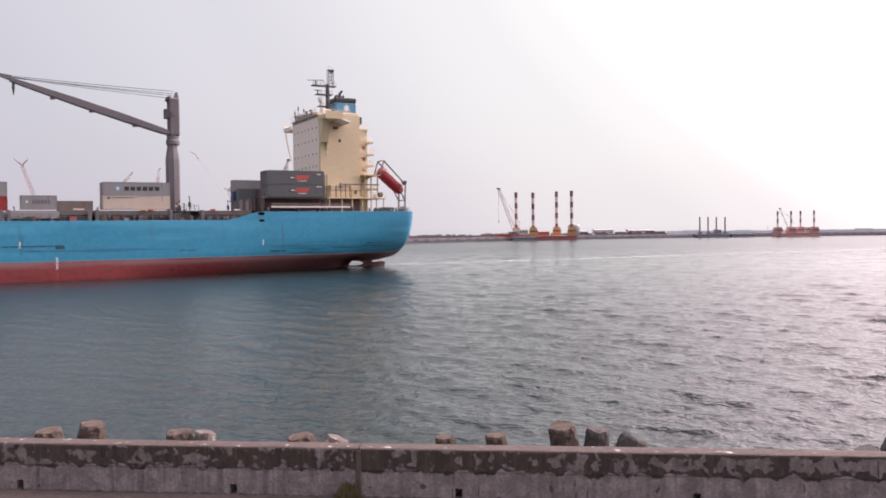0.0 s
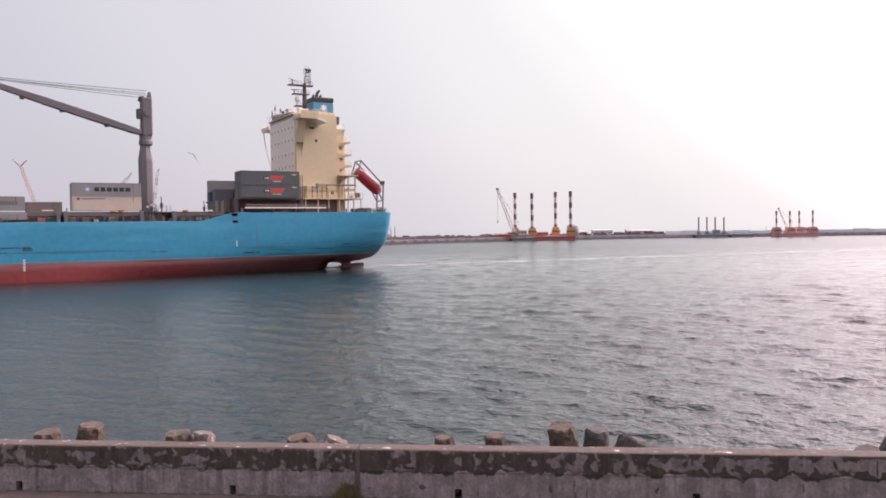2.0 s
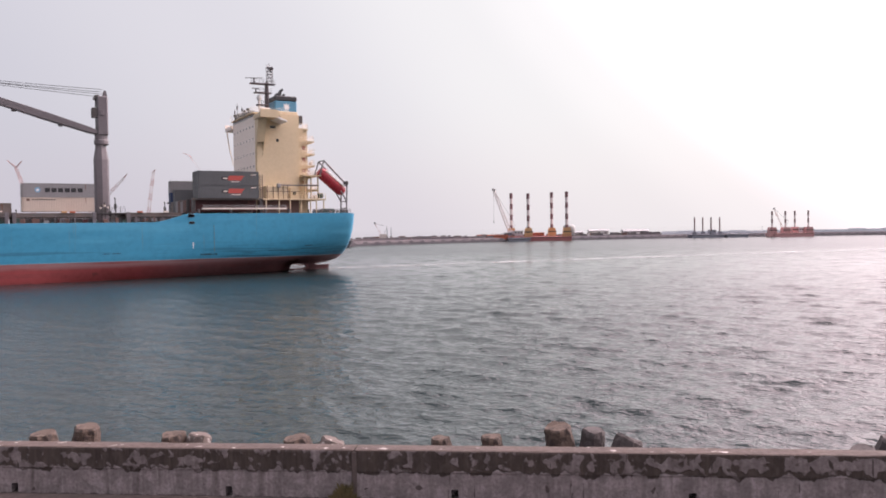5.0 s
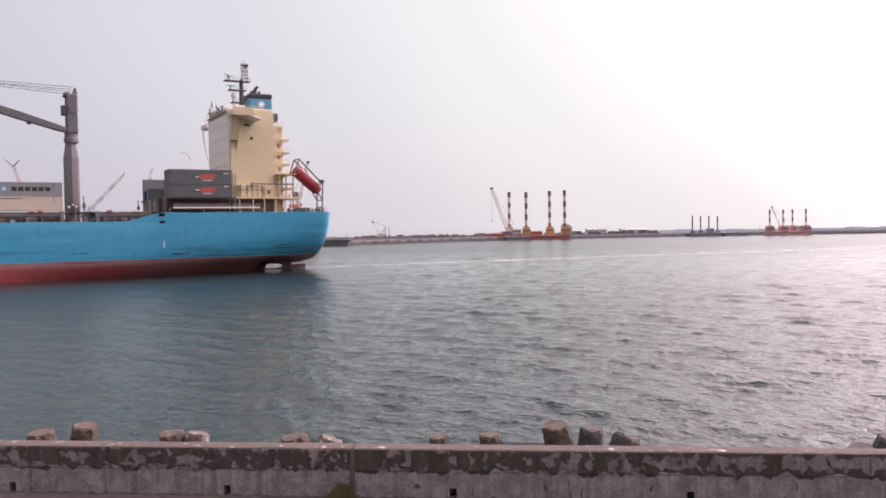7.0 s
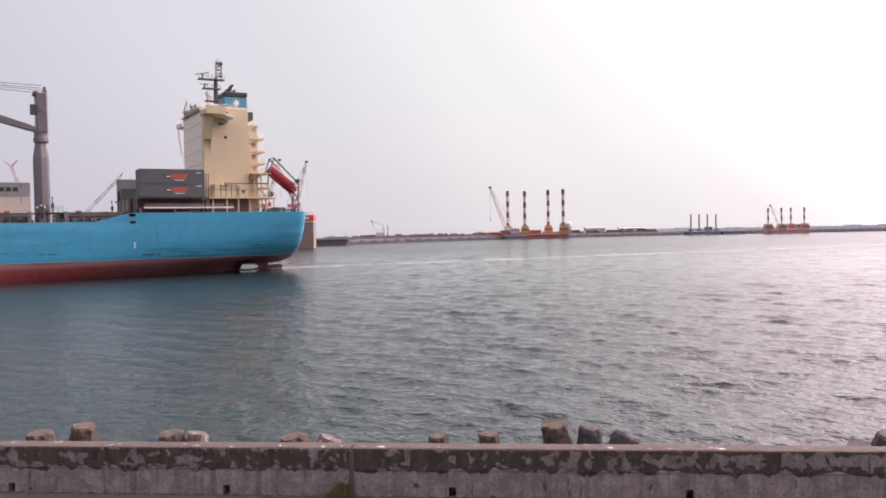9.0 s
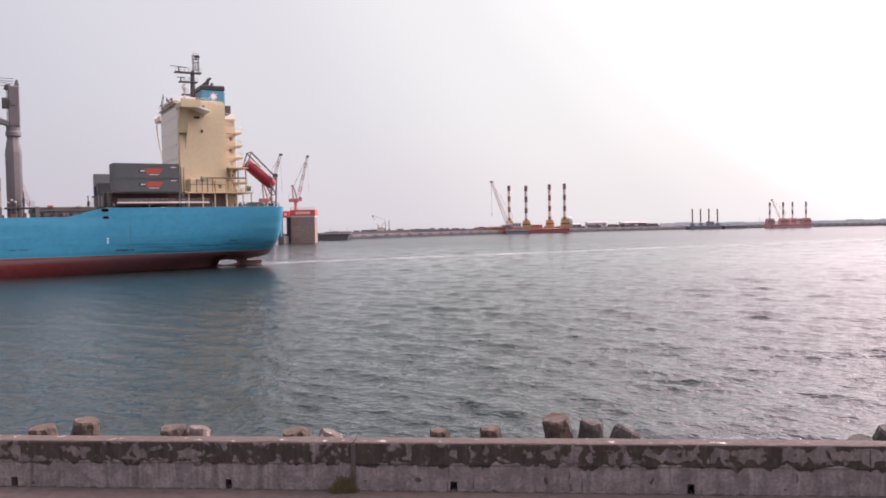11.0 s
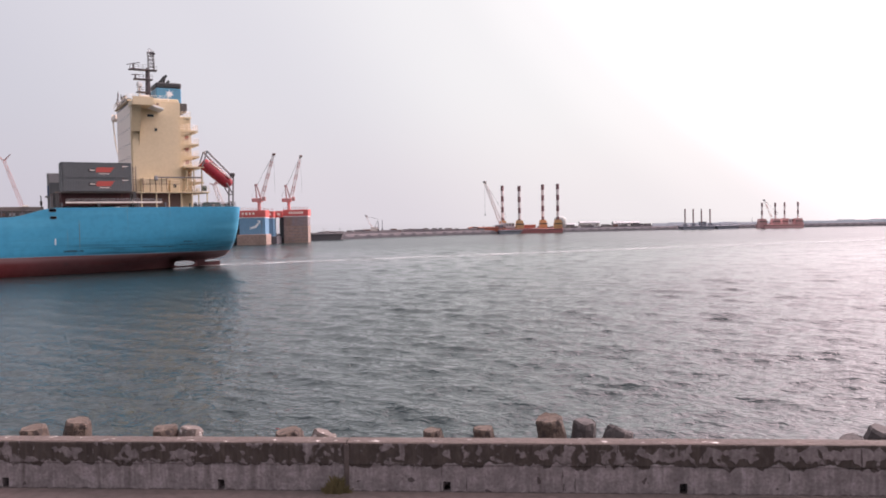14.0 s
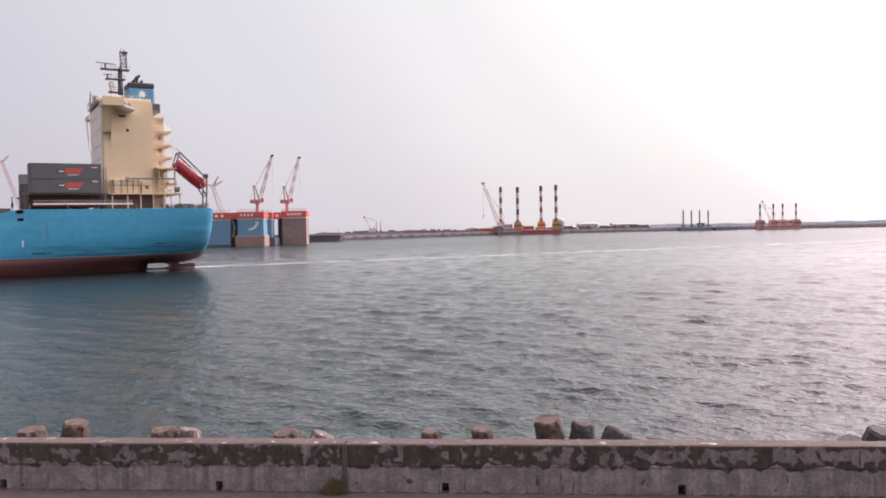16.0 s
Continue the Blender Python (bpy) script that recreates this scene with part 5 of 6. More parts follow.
def deck_gear():
    # aft mooring deck
    rnd = random.Random(2)
    for x, y in ((-15.6, -1.6), (-16.8, -3.2), (-14.4, -1.4), (-17.9, -6.5), (-16.2, -9.0), (-18.4, -10.5)):
        bm = bmesh.new()
        tube(bm, (x, y - 0.9, 12.95), (x, y + 0.9, 12.95), 0.36, 10)
        for k in (-0.95, -0.3, 0.95):
            tube(bm, (x, y + k - 0.05, 12.95), (x, y + k + 0.05, 12.95), 0.55, 10)
        box(bm, x - 0.7, x + 0.7, y - 1.3, y + 1.3, 12.15, 12.55)
        part("mooring_winch", bm, WINCH_GREEN, ship, "dark green mooring winch")
    for x in (-19.2, -18.4, -13.2):
        bm = bmesh.new()
        for k in (0, 0.6):
            tube(bm, (x + k, 0.2, 12.15), (x + k, 0.2, 13.2), 0.16, 8)
        part("bollard", bm, STEEL_DARK, ship)
    for k in range(14):
        x, y = -11.4 - k * 0.6, -0.4 - rnd.random() * 2.2
        h, w = rnd.uniform(0.55, 1.15), rnd.uniform(0.18, 0.36)
        if k % 3 == 0:
            bm = lathe([(w * 0.6, 12.15), (w * 0.55, 12.15 + h * 0.7), (w, 12.15 + h * 0.8), (w * 0.9, 12.15 + h), (w * 0.3, 12.25 + h)], 9, (x, y, 0))
        else:
            bm = boxes((x - w, x + w, y - w, y + w, 12.15, 12.15 + h), (x - w * 0.5, x + w * 0.7, y - w * 0.4, y + w * 0.4, 12.15 + h, 12.3 + h), bevel=0.05)
        part("deck_fitting", bm, (WINCH_GREEN, STEEL_DARK, WINCH_GREY, BOX_TAUPE)[k % 4], ship)
    # rusty lashing ladder at the after end of the grey stack
    bm = boxes((-1.05, -0.9, -1.0, -0.85, 15.6, 20.4), (-0.55, -0.4, -1.0, -0.85, 15.6, 20.4), bevel=0.02)
    for k in range(9):
        tube(bm, (-0.97, -0.92, 15.9 + k * 0.5), (-0.48, -0.92, 15.9 + k * 0.5), 0.04, 5)
    part("lashing_ladder", bm, BOX_TAUPE, ship, "rusty lashing ladder")
    part("stern_rail", railing((-19.9, -26.5, 12.4), (-19.9, -0.6, 12.4), 0.95, 1.6), CRANE_GREY, ship)
    part("stern_rail", railing((-19.8, 0.5, 12.4), (-11.5, 1.1, 12.4), 0.95, 1.6), CRANE_GREY, ship)
    # stowed gangway ladder on the port side
    gang = part("gangway", boxes((-5.3, 11.7, 0.75, 0.83, 13.3, 13.6), (-5.3, 11.7, 1.35, 1.43, 13.3, 13.6), (-5.3, 11.7, 0.8, 1.38, 13.36, 13.42)), SHIP_WHITE, ship, "white stowed gangway ladder")
    for k in range(18):
        x = -5.0 + k * 0.96
        bm = bmesh.new()
        tube(bm, (x, 1.4, 13.6), (x, 1.4, 14.1), 0.035, 4)
        part("gangway_post", bm, BOX_SILVER, gang)
    bm = bmesh.new()
    tube(bm, (-5.3, 1.4, 14.08), (11.7, 1.4, 14.08), 0.05, 5)
    tube(bm, (-5.3, 1.4, 13.85), (11.7, 1.4, 13.85), 0.04, 5)
    part("gangway_rail", bm, BOX_SILVER, gang)
    for x in (-6.0, 12.3, -1.0, 6.0):
        part("gangway_bracket", boxes((x - 0.15, x + 0.15, 0.0, 1.2, 12.15, 13.35)), CRANE_GREY, ship)
    # container posts and lashing frames by the after bay
    for x in (13.0, -0.6):
        for y in (-0.9, -5.8):
            part("bay_post", boxes((x - 0.3, x + 0.3, y - 0.35, y + 0.35, 10.0 if x > 13.4 else 12.15, 15.55), bevel=0.04), STEEL_DARK, ship)
    for y in (-0.6, -13.0, -26.0):
        part("lashing_beam", boxes((-0.4, 13.3, y - 0.2, y + 0.2, 15.22, 15.55)), DECK_GREY, ship)
    # hatch covers and coamings along the cargo deck
    for k in range(9):
        x0 = 16.4 + k * 14.2
        if k == 1:
            x0, x1 = 31.2, 44.2
        x0, x1 = (15.4, 25.4) if k == 0 else (31.0 + (k - 1) * 14.4, 44.6 + (k - 1) * 14.4)
        if x1 > 128:
            break
        part("hatch_coaming", boxes((x0, x1, -26.0, -1.7, 10.0, 11.9)), STEEL_DARK, ship)
        part("hatch_cover", boxes((x0 - 0.2, x1 + 0.2, -26.3, -1.4, 11.9, 12.75), bevel=0.05), DECK_GREY, ship, "dark steel hatch cover")
        n = int((x1 - x0) / 1.6)
        for i in range(n + 1):
            x = x0 + (x1 - x0) * i / n
            part("hatch_stay", boxes((x - 0.09, x + 0.09, -1.7, -1.0, 10.0, 11.85)), CRANE_GREY if i % 3 else BOX_BROWN, ship)
        for x in ((x0 + 0.2, x1 - 0.2) if k else (x1 - 0.2,)):
            part("deck_post", boxes((x - 0.32, x + 0.32, -0.9, -0.2, 10.0, 12.85), bevel=0.04), CRANE_GREY, ship)
        part("walkway_rail", railing((x0, 0.3, 11.2), (x1, 0.3, 11.2), 0.9, 2.4, 0.035, 2), CRANE_GREY, ship)
    for k in range(22):
        x = 21.5 + rnd.random() * 42
        z = 10.0
        s = rnd.uniform(0.2, 0.5)
        part("deck_fitting", boxes((x - s, x + s, -0.9, -0.4, 10.6, 11.3 + rnd.random() * 0.5), bevel=0.05), rnd.choice([BOX_BROWN, CRANE_GREY, BOX_SILVER, BOX_BROWN, WINCH_GREEN, BOX_MAROON]), ship)
    # ventilators and lashing gear near the crane
    for x, y, h in ((29.6, -2.4, 14.2), (29.0, -3.0, 14.6), (28.2, -2.6, 14.0), (27.3, -2.0, 15.4), (44.0, -2.4, 13.2), (57.9, -2.6, 13.3), (14.2, -24.0, 15.4)):
        bm = bmesh.new()
        tube(bm, (x, y, 10.0), (x, y, h), 0.1, 6)
        tube(bm, (x, y, h), (x + 0.12, y, h + 0.2), 0.16, 6)
        box(bm, x - 0.22, x + 0.22, y - 0.3, y + 0.3, h - 1.9, h - 1.0)
        part("ventilator", bm, STEEL_DARK, ship)
    # platform at the crane's foot, pale hatch side further forward
    part("crane_platform", boxes((25.6, 30.4, -9.0, -1.6, 12.5, 12.75), bevel=0.04), STEEL_DARK, ship)
    part("railing", railing((25.6, -1.7, 12.75), (28.0, -1.7, 12.75), 1.1, 0.8), STEEL_DARK, ship)
    for x, z in ((29.9, 13.5), (29.2, 13.9), (28.6, 13.6)):
        part("deck_lamp", lathe([(0.12, 0.0), (0.22, 0.15), (0.2, 0.3)], 8, (x, -1.9, z)), SHIP_WHITE, ship)
        part("lamp_post", boxes((x - 0.05, x + 0.05, -1.95, -1.85, 12.7, z)), STEEL_DARK, ship)
    part("hatch_side", boxes((50.7, 63.5, -1.5, -1.2, 11.3, 12.6), bevel=0.04), BOX_SILVER, ship)
    for k in range(7):
        x = 15.6 + k * 1.6
        part("cell_guide", boxes((x - 0.5, x + 0.5, -1.3, -1.1, 11.1, 11.6)), (BOX_SILVER, BOX_BROWN, CRANE_GREY)[k % 3], ship)
    for k, (x, mt) in enumerate(((18.2, SHIP_WHITE), (23.0, BARGE_ORANGE), (34.8, BARGE_ORANGE), (36.2, JACK_YELLOW), (47.0, WINCH_GREEN), (48.4, BARGE_RED), (41.0, BOX_BROWN))):
        part("lashing_bin", boxes((x - 0.5, x + 0.5, -1.4, -0.9, 12.75, 13.05) if k < 4 else (x - 0.6, x + 0.6, -1.2, -0.7, 10.7, 11.7), bevel=0.05), mt, ship)


deck_gear()


# Deck crane: a thing of its own, standing on the ship.
def deck_crane():
    root = empty("deck_crane", "grey ship's deck crane with long box jib and wire ropes", "crane")
    cx, cy = 28.15, -12.6
    ped = lathe([(1.42, 10.0), (1.42, 23.6), (1.05, 26.0), (1.02, 26.8)], 8, (cx + 0.22, cy, 0))
    part("pedestal", ped, CRANE_GREY, root, "round grey pedestal")
    part("slew_ring", lathe([(1.2, 26.5), (1.36, 26.7), (1.36, 27.4), (1.22, 27.6), (1.22, 28.4), (1.3, 28.5)], 20, (cx + 0.1, cy, 0)), CRANE_GREY, root)
    house = part("machinery_house", boxes((cx - 1.15, cx + 0.85, cy - 1.3, cy + 1.3, 28.4, 36.2), bevel=0.2), CRANE_GREY, root)
    part("head_sheave", prism([(cx - 1.2, 36.0), (cx - 0.2, 36.0), (cx - 0.55, 37.4), (cx - 0.95, 37.4)], "y", cy - 0.5, cy + 0.5), CRANE_GREY, root)
    part("head_sheave", prism([(cx + 0.2, 35.2), (cx + 1.5, 35.6), (cx + 1.2, 36.4), (cx + 0.4, 36.5)], "y", cy - 0.6, cy + 0.6), STEEL_DARK, root)
    part("operator_cab", boxes((cx + 0.8, cx + 1.9, cy + 0.2, cy + 1.3, 31.8, 33.8), bevel=0.12), STEEL_DARK, root, "small dark operator's cab")
    part("vent_box", boxes((cx - 0.4, cx + 0.4, cy + 1.3, cy + 1.5, 32.4, 33.5), bevel=0.04), CRANE_GREY, house)
    bm = bmesh.new()
    for k in range(10):
        z = 29.0 + k * 0.7
        tube(bm, (cx + 1.0, cy + 0.4, z), (cx + 1.0, cy - 0.4, z), 0.04, 4)
    tube(bm, (cx + 1.02, cy + 0.4, 28.6), (cx + 1.02, cy + 0.4, 36), 0.05, 4)
    tube(bm, (cx + 1.02, cy - 0.4, 28.6), (cx + 1.02, cy - 0.4, 36), 0.05, 4)
    part("ladder", bm, STEEL_DARK, root)
    # jib: tapered box girder from the heel to the head
    heel, head = Vector((cx + 0.9, cy, 29.0)), Vector((57.9, cy, 37.85))
    d = (head - heel).normalized()
    up = Vector((-d.z, 0, d.x))
    bm = bmesh.new()
    rings = []
    for f, h, w in ((0.0, 0.36, 1.2), (0.05, 0.52, 1.2), (0.30, 0.70, 1.05), (0.6, 0.68, 0.9), (0.9, 0.48, 0.7), (1.0, 0.36, 0.6)):
        c = heel.lerp(head, f)
        rings.append([bm.verts.new(c + up * (h * a) + Vector((0, w * b, 0))) for a, b in ((1, 1), (1, -1), (-1, -1), (-1, 1))])
    for a, b in zip(rings, rings[1:]):
        for i in range(4):
            j = (i + 1) % 4
            bm.faces.new((a[i], a[j], b[j], b[i]))
    bm.faces.new(rings[0])
    bm.faces.new(rings[-1][::-1])
    bmesh.ops.recalc_face_normals(bm, faces=bm.faces[:])
    bmesh.ops.bevel(bm, geom=bm.edges[:], offset=0.06, segments=1, affect="EDGES")
    jib = part("jib", bm, CRANE_GREY, root, "long grey box-girder jib")
    part("jib_tip", prism([(57.5, 37.5), (60.8, 38.7), (60.8, 39.0), (57.4, 38.6)], "y", cy - 0.3, cy + 0.3), CRANE_GREY, jib)
    for f in (0.22, 0.5, 0.74):
        c = heel.lerp(head, f) - up * 0.78
        part("jib_lug", boxes((c.x - 0.4, c.x + 0.4, cy - 0.5, cy + 0.5, c.z - 0.25, c.z + 0.2), bevel=0.05), CRANE_GREY, jib)
    # hook block hanging at the jib head
    bm = bmesh.new()
    tube(bm, (57.3, cy, 37.6), (57.3, cy, 36.2), 0.22, 6, r2=0.30)
    tube(bm, (57.3, cy, 36.2), (57.3, cy, 34.9), 0.28, 6, r2=0.08)
    part("hook_block", bm, STEEL_DARK, root)
    # luffing and hoisting wires with a little sag
    for za, zb, y in ((37.6, 38.45, 0.35), (37.2, 38.3, -0.35), (36.7, 38.3, 0.1), (36.2, 38.15, 0.2)):
        a, b = Vector((cx - 0.2 if za > 36.5 else cx + 1.0, cy + y, za)), Vector((57.4, cy + y, zb))
        bm = bmesh.new()
        pts = [a.lerp(b, i / 12) - Vector((0, 0, 0.12 * math.sin(math.pi * i / 12))) for i in range(13)]
        for p0, p1 in zip(pts, pts[1:]):
            tube(bm, p0, p1, 0.055, 5, caps=False)
        part("wire_rope", bm, CABLE, root)
    return aboard(root)


deck_crane()


# Containers
def container(length, mt, label, x, y, z, logo=None, height=2.54):
    """A freight container: corner posts, rails, corrugated sides and ends, roof; origin at its after port bottom corner."""
    root = empty("freight_container", label, "container", "containers on the ship's deck")
    w = 2.44
    bm = bmesh.new()
    for px in (0.0, length - 0.16):
        for py in (-w, -0.16):
            box(bm, px, px + 0.16, py, py + 0.16, 0, height)
    for py in (-w, -0.12):
        box(bm, 0.16, length - 0.16, py, py + 0.12, 0, 0.17)
        box(bm, 0.16, length - 0.16, py, py + 0.12, height - 0.12, height)
    for px in (0.0, length - 0.12):
        box(bm, px, px + 0.12, -w + 0.16, -0.16, 0, 0.17)
        box(bm, px, px + 0.12, -w + 0.16, -0.16, height - 0.13, height)
    part("frame", bm, mt, root)

    def corrugated(along, length_, fixed, out):
        bm = bmesh.new()
        pitch, d = 0.278, 0.016
        n = int(length_ / pitch)
        pts = []
        for i in range(n):
            a = 0.16 + i * (length_ / n)
            for f, dep in ((0.0, 0.0), (0.25, 0.0), (0.5, d), (0.75, d)):
                pts.append((a + f * length_ / n, dep))
        lo, hi = [], []
        for a, dep in pts:
            o = fixed - out * dep
            for lst, zz in ((lo, 0.15), (hi, height - 0.1)):
                lst.append(bm.verts.new((a, o, zz) if along == "x" else (o, -a, zz)))
        for i in range(len(pts) - 1):
            bm.faces.new((lo[i], lo[i + 1], hi[i + 1], hi[i]))
        bmesh.ops.recalc_face_normals(bm, faces=bm.faces[:])
        return bm
    part("side_panel", corrugated("x", length - 0.32, -0.025, 1), mt, root)
    part("side_panel", corrugated("x", length - 0.32, -w + 0.025, -1), mt, root)
    part("end_panel", corrugated("y", w - 0.32, length - 0.03, 1), mt, root)
    part("door", boxes((0.02, 0.07, -w + 0.16, -w / 2 - 0.01, 0.17, height - 0.13)), mt, root)
    part("door", boxes((0.02, 0.07, -w / 2 + 0.01, -0.16, 0.17, height - 0.13)), mt, root)
    for y_ in (-w + 0.5, -w / 2 - 0.3, -w / 2 + 0.3, -0.5):
        bm = bmesh.new()
        tube(bm, (-0.01, y_, 0.2), (-0.01, y_, height - 0.2), 0.025, 5)
        part("lock_rod", bm, CRANE_GREY, root)
    part("roof", boxes((0.1, length - 0.1, -w + 0.1, -0.1, height - 0.05, height - 0.02)), mt, root)
    for i, (name, col, x0, x1, z0, z1) in enumerate(logo or ()):
        part(name, boxes((x0, x1, -0.026, -0.014 + 0.002 * min(i, 6), z0, z1)), col, root)
    return aboard(root, pose(x, y, z))


def letters(x0, x1, z0, z1, n, col):
    """Plain painted bars on a container's side."""
    out = []
    for k in range(n):
        a = x0 + (x1 - x0) * k / n
        out.append(("marking", col, a, a + (x1 - x0) / n * 0.78, z0, z1))
    return out


RED_LOGO = [("emblem", LOGO_RED, 3.3, 6.2, 1.35, 1.75), ("emblem", LOGO_RED, 3.0, 6.0, 1.75, 1.9), ("emblem", LOGO_RED, 3.6, 6.25, 0.95, 1.35), ("marking", SHIP_WHITE, 3.9, 5.7, 0.62, 0.74),
            ("marking", PAINT_BLACK, 6.3, 7.6, 1.02, 1.6), ("marking", SHIP_WHITE, 6.4, 7.3, 1.26, 1.44), ("marking", SHIP_WHITE, 0.6, 1.6, 2.05, 2.18)]
GREY_BOX = "dark grey steel freight container with plain red emblem, stacked aft"
for z in (15.57, 18.16):
    tall = 2.54 if z < 18 else 2.80
    container(12.19, BOX_GREY, GREY_BOX, 0.0, 0.0, z, RED_LOGO, tall)
    container(12.19, BOX_GREY, "dark grey steel freight container in the after stack", 0.0, -2.52, z, None, tall)
container(12.19, BOX_MAROON, "dark maroon freight container in shade under the grey stack", 0.0, -2.52, 12.95)
container(12.19, BOX_MAROON, "dark maroon freight container in shade under the grey stack", 0.0, -5.04, 12.95)
container(12.19, BOX_SILVER, "grey freight container on the starboard after stack", 0.6, -24.5, 17.75)
container(12.19, BOX_BLUE, "dark blue freight container on the starboard after stack", 0.6, -24.5, 15.16)
for y, z, mt, words in ((-24.5, 12.57, BOX_GREY, "dark grey freight container at the foot of the starboard stack"), (-22.0, 12.95, BOX_TAUPE, "weathered taupe freight container amid the after stack"),
                        (-19.5, 12.95, BOX_GREY, "dark grey freight container amid the after stack"), (-17.0, 12.95, BOX_SILVER, "grey freight container low in the after stack"),
                        (-9.4, 12.95, BOX_BROWN, "rusty brown freight container amid the after stack"), (-19.5, 15.54, BOX_GREY, "dark grey freight container amid the after stack")):
    container(12.19, mt, words, 0.6, y, z)
container(6.06, BOX_BROWN, "short rusty brown freight container amid the after stack", 2.6, -17.0, 15.57)
container(12.19, BOX_BROWN, "rusty brown freight container amid the after stack", 0.6, -14.4, 12.95)
container(12.19, BOX_SILVER, "grey freight container low in the after stack", 0.6, -11.9, 12.95)
SILVER_LOGO = [("emblem", LOGO_BLUE, 9.1, 10.0, 1.05, 1.6), ("emblem", LOGO_BLUE, 9.27, 9.83, 0.87, 1.78), ("emblem", PAINT_WHITE, 9.35, 9.75, 1.1, 1.5)] + letters(2.0, 8.6, 0.92, 1.68, 6, PAINT_BLACK)
container(12.19, BOX_SILVER, "silver-grey freight container with dark markings and light blue emblem", 30.9, -2.4, 15.66, SILVER_LOGO)
container(12.19, BOX_CREAM, "cream freight container under a silver-grey one", 30.9, -2.4, 13.07,
          letters(6.6, 10.6, 2.05, 2.2, 9, PAINT_BLACK) + [("emblem", BOX_BROWN, 10.9, 11.4, 1.9, 2.3)])
for z in (13.07, 15.66):
    container(12.19, BOX_SILVER, "grey freight container in the second row of the stack", 30.9, -4.92, z)
container(6.06, BOX_SILVER, "short grey freight container with faint grey markings", 50.9, -2.4, 13.0,
          [("emblem", PAINT_WHITE, 4.8, 5.1, 1.2, 1.6)] + letters(1.2, 4.2, 1.0, 1.7, 6, CRANE_GREY))
container(6.06, BOX_TAUPE, "dark weathered short freight container set low", 44.75, -3.2, 12.05, [("marking", SHIP_WHITE, 1.5, 3.4, 0.9, 1.1)])
container(6.06, BOX_SILVER, "grey freight container on top of a red one", 58.95, -2.4, 15.4)
container(6.06, BOX_RED, "bright red freight container on the cargo deck", 58.95, -2.4, 12.81)


# Free-fall lifeboat on its ramp
def lifeboat():
    root = empty("lifeboat", "red enclosed free-fall lifeboat hung on a grey ramp at the stern", "lifeboat")
    y = -4.2
    a, b = Vector((-14.5, y, 21.75)), Vector((-20.3, y, 17.0))
    d = (b - a).normalized()
    up = Vector((d.z, 0, -d.x))
    if up.z < 0:
        up = -up
    bm = bmesh.new()
    rings = []
    for f, h, w in ((0.0, 1.05, 0.8), (0.03, 1.2, 1.0), (0.25, 1.3, 1.2), (0.6, 1.34, 1.25), (0.84, 1.3, 1.1), (0.94, 1.05, 0.85), (0.985, 0.65, 0.5), (1.0, 0.3, 0.25)):
        c = a.lerp(b, f)
        rings.append([bm.verts.new(c + up * (h * math.cos(t) * (0.9 if math.cos(t) > 0 else 1.0)) + Vector((0, w * math.sin(t), 0))) for t in [2 * math.pi * k / 12 for k in range(12)]])
    for p, q in zip(rings, rings[1:]):
        for i in range(12):
            j = (i + 1) % 12
            bm.faces.new((p[i], p[j], q[j], q[i]))
    bm.faces.new(rings[0])
    bm.faces.new(rings[-1][::-1])
    bmesh.ops.recalc_face_normals(bm, faces=bm.faces[:])
    part("hull", bm, BOAT_RED, root, "red moulded hull", smooth=True)
    # white tube along the upper side paints the canopy's highlight
    bm = bmesh.new()
    for k in range(8):
        p, q = (a.lerp(b, 0.12 + 0.09 * (k + j)) + up * 0.80 + Vector((0, 0.98, 0)) for j in (0, 1))
        tube(bm, p, q, 0.13, 6, caps=False)
    part("canopy_highlight", bm, SHIP_WHITE, root, "pale strip for the highlight along the canopy")
    c = a.lerp(b, 0.16) + up * 0.85
    part("wheelhouse", boxes((c.x - 0.45, c.x + 0.5, y - 0.5, y + 0.5, c.z - 0.4, c.z + 0.4), bevel=0.12), BOAT_RED, root)
    bm = bmesh.new()
    for s in (-1, 1):
        tube(bm, a.lerp(b, 0.03) + Vector((0, s * 0.98, 0)), a.lerp(b, 0.84) + Vector((0, s * 1.0, 0)), 0.09, 5)
    part("rubbing_strake", bm, BOX_MAROON, root)
    return aboard(root)


def boat_ramp():
    root = empty("lifeboat_ramp", "grey steel launching ramp and frame at the stern", "davit")
    for y in (-5.8, -2.6):
        bm = bmesh.new()
        tube(bm, (-15.1, y, 23.85), (-20.35, y, 18.6), 0.19, 6)
        tube(bm, (-15.1, y, 23.85), (-14.1, y, 20.75), 0.15, 6)
        tube(bm, (-20.35, y, 18.7), (-20.1, y, 12.2), 0.17, 6)
        tube(bm, (-18.9, y, 17.4), (-20.2, y, 15.1), 0.15, 6)
        part("side_frame", bm, CRANE_GREY, root)
    for p in ((-15.1, 23.85), (-20.35, 18.6), (-20.2, 15.1), (-20.15, 13.6)):
        bm = bmesh.new()
        tube(bm, (p[0], -5.8, p[1]), (p[0], -2.6, p[1]), 0.12, 5)
        part("cross_bar", bm, CRANE_GREY, root)
    part("winch_box", boxes((-20.6, -19.7, -3.2, -2.3, 18.75, 19.5), bevel=0.1), STEEL_DARK, root)
    return aboard(root)


lifeboat()
boat_ramp()


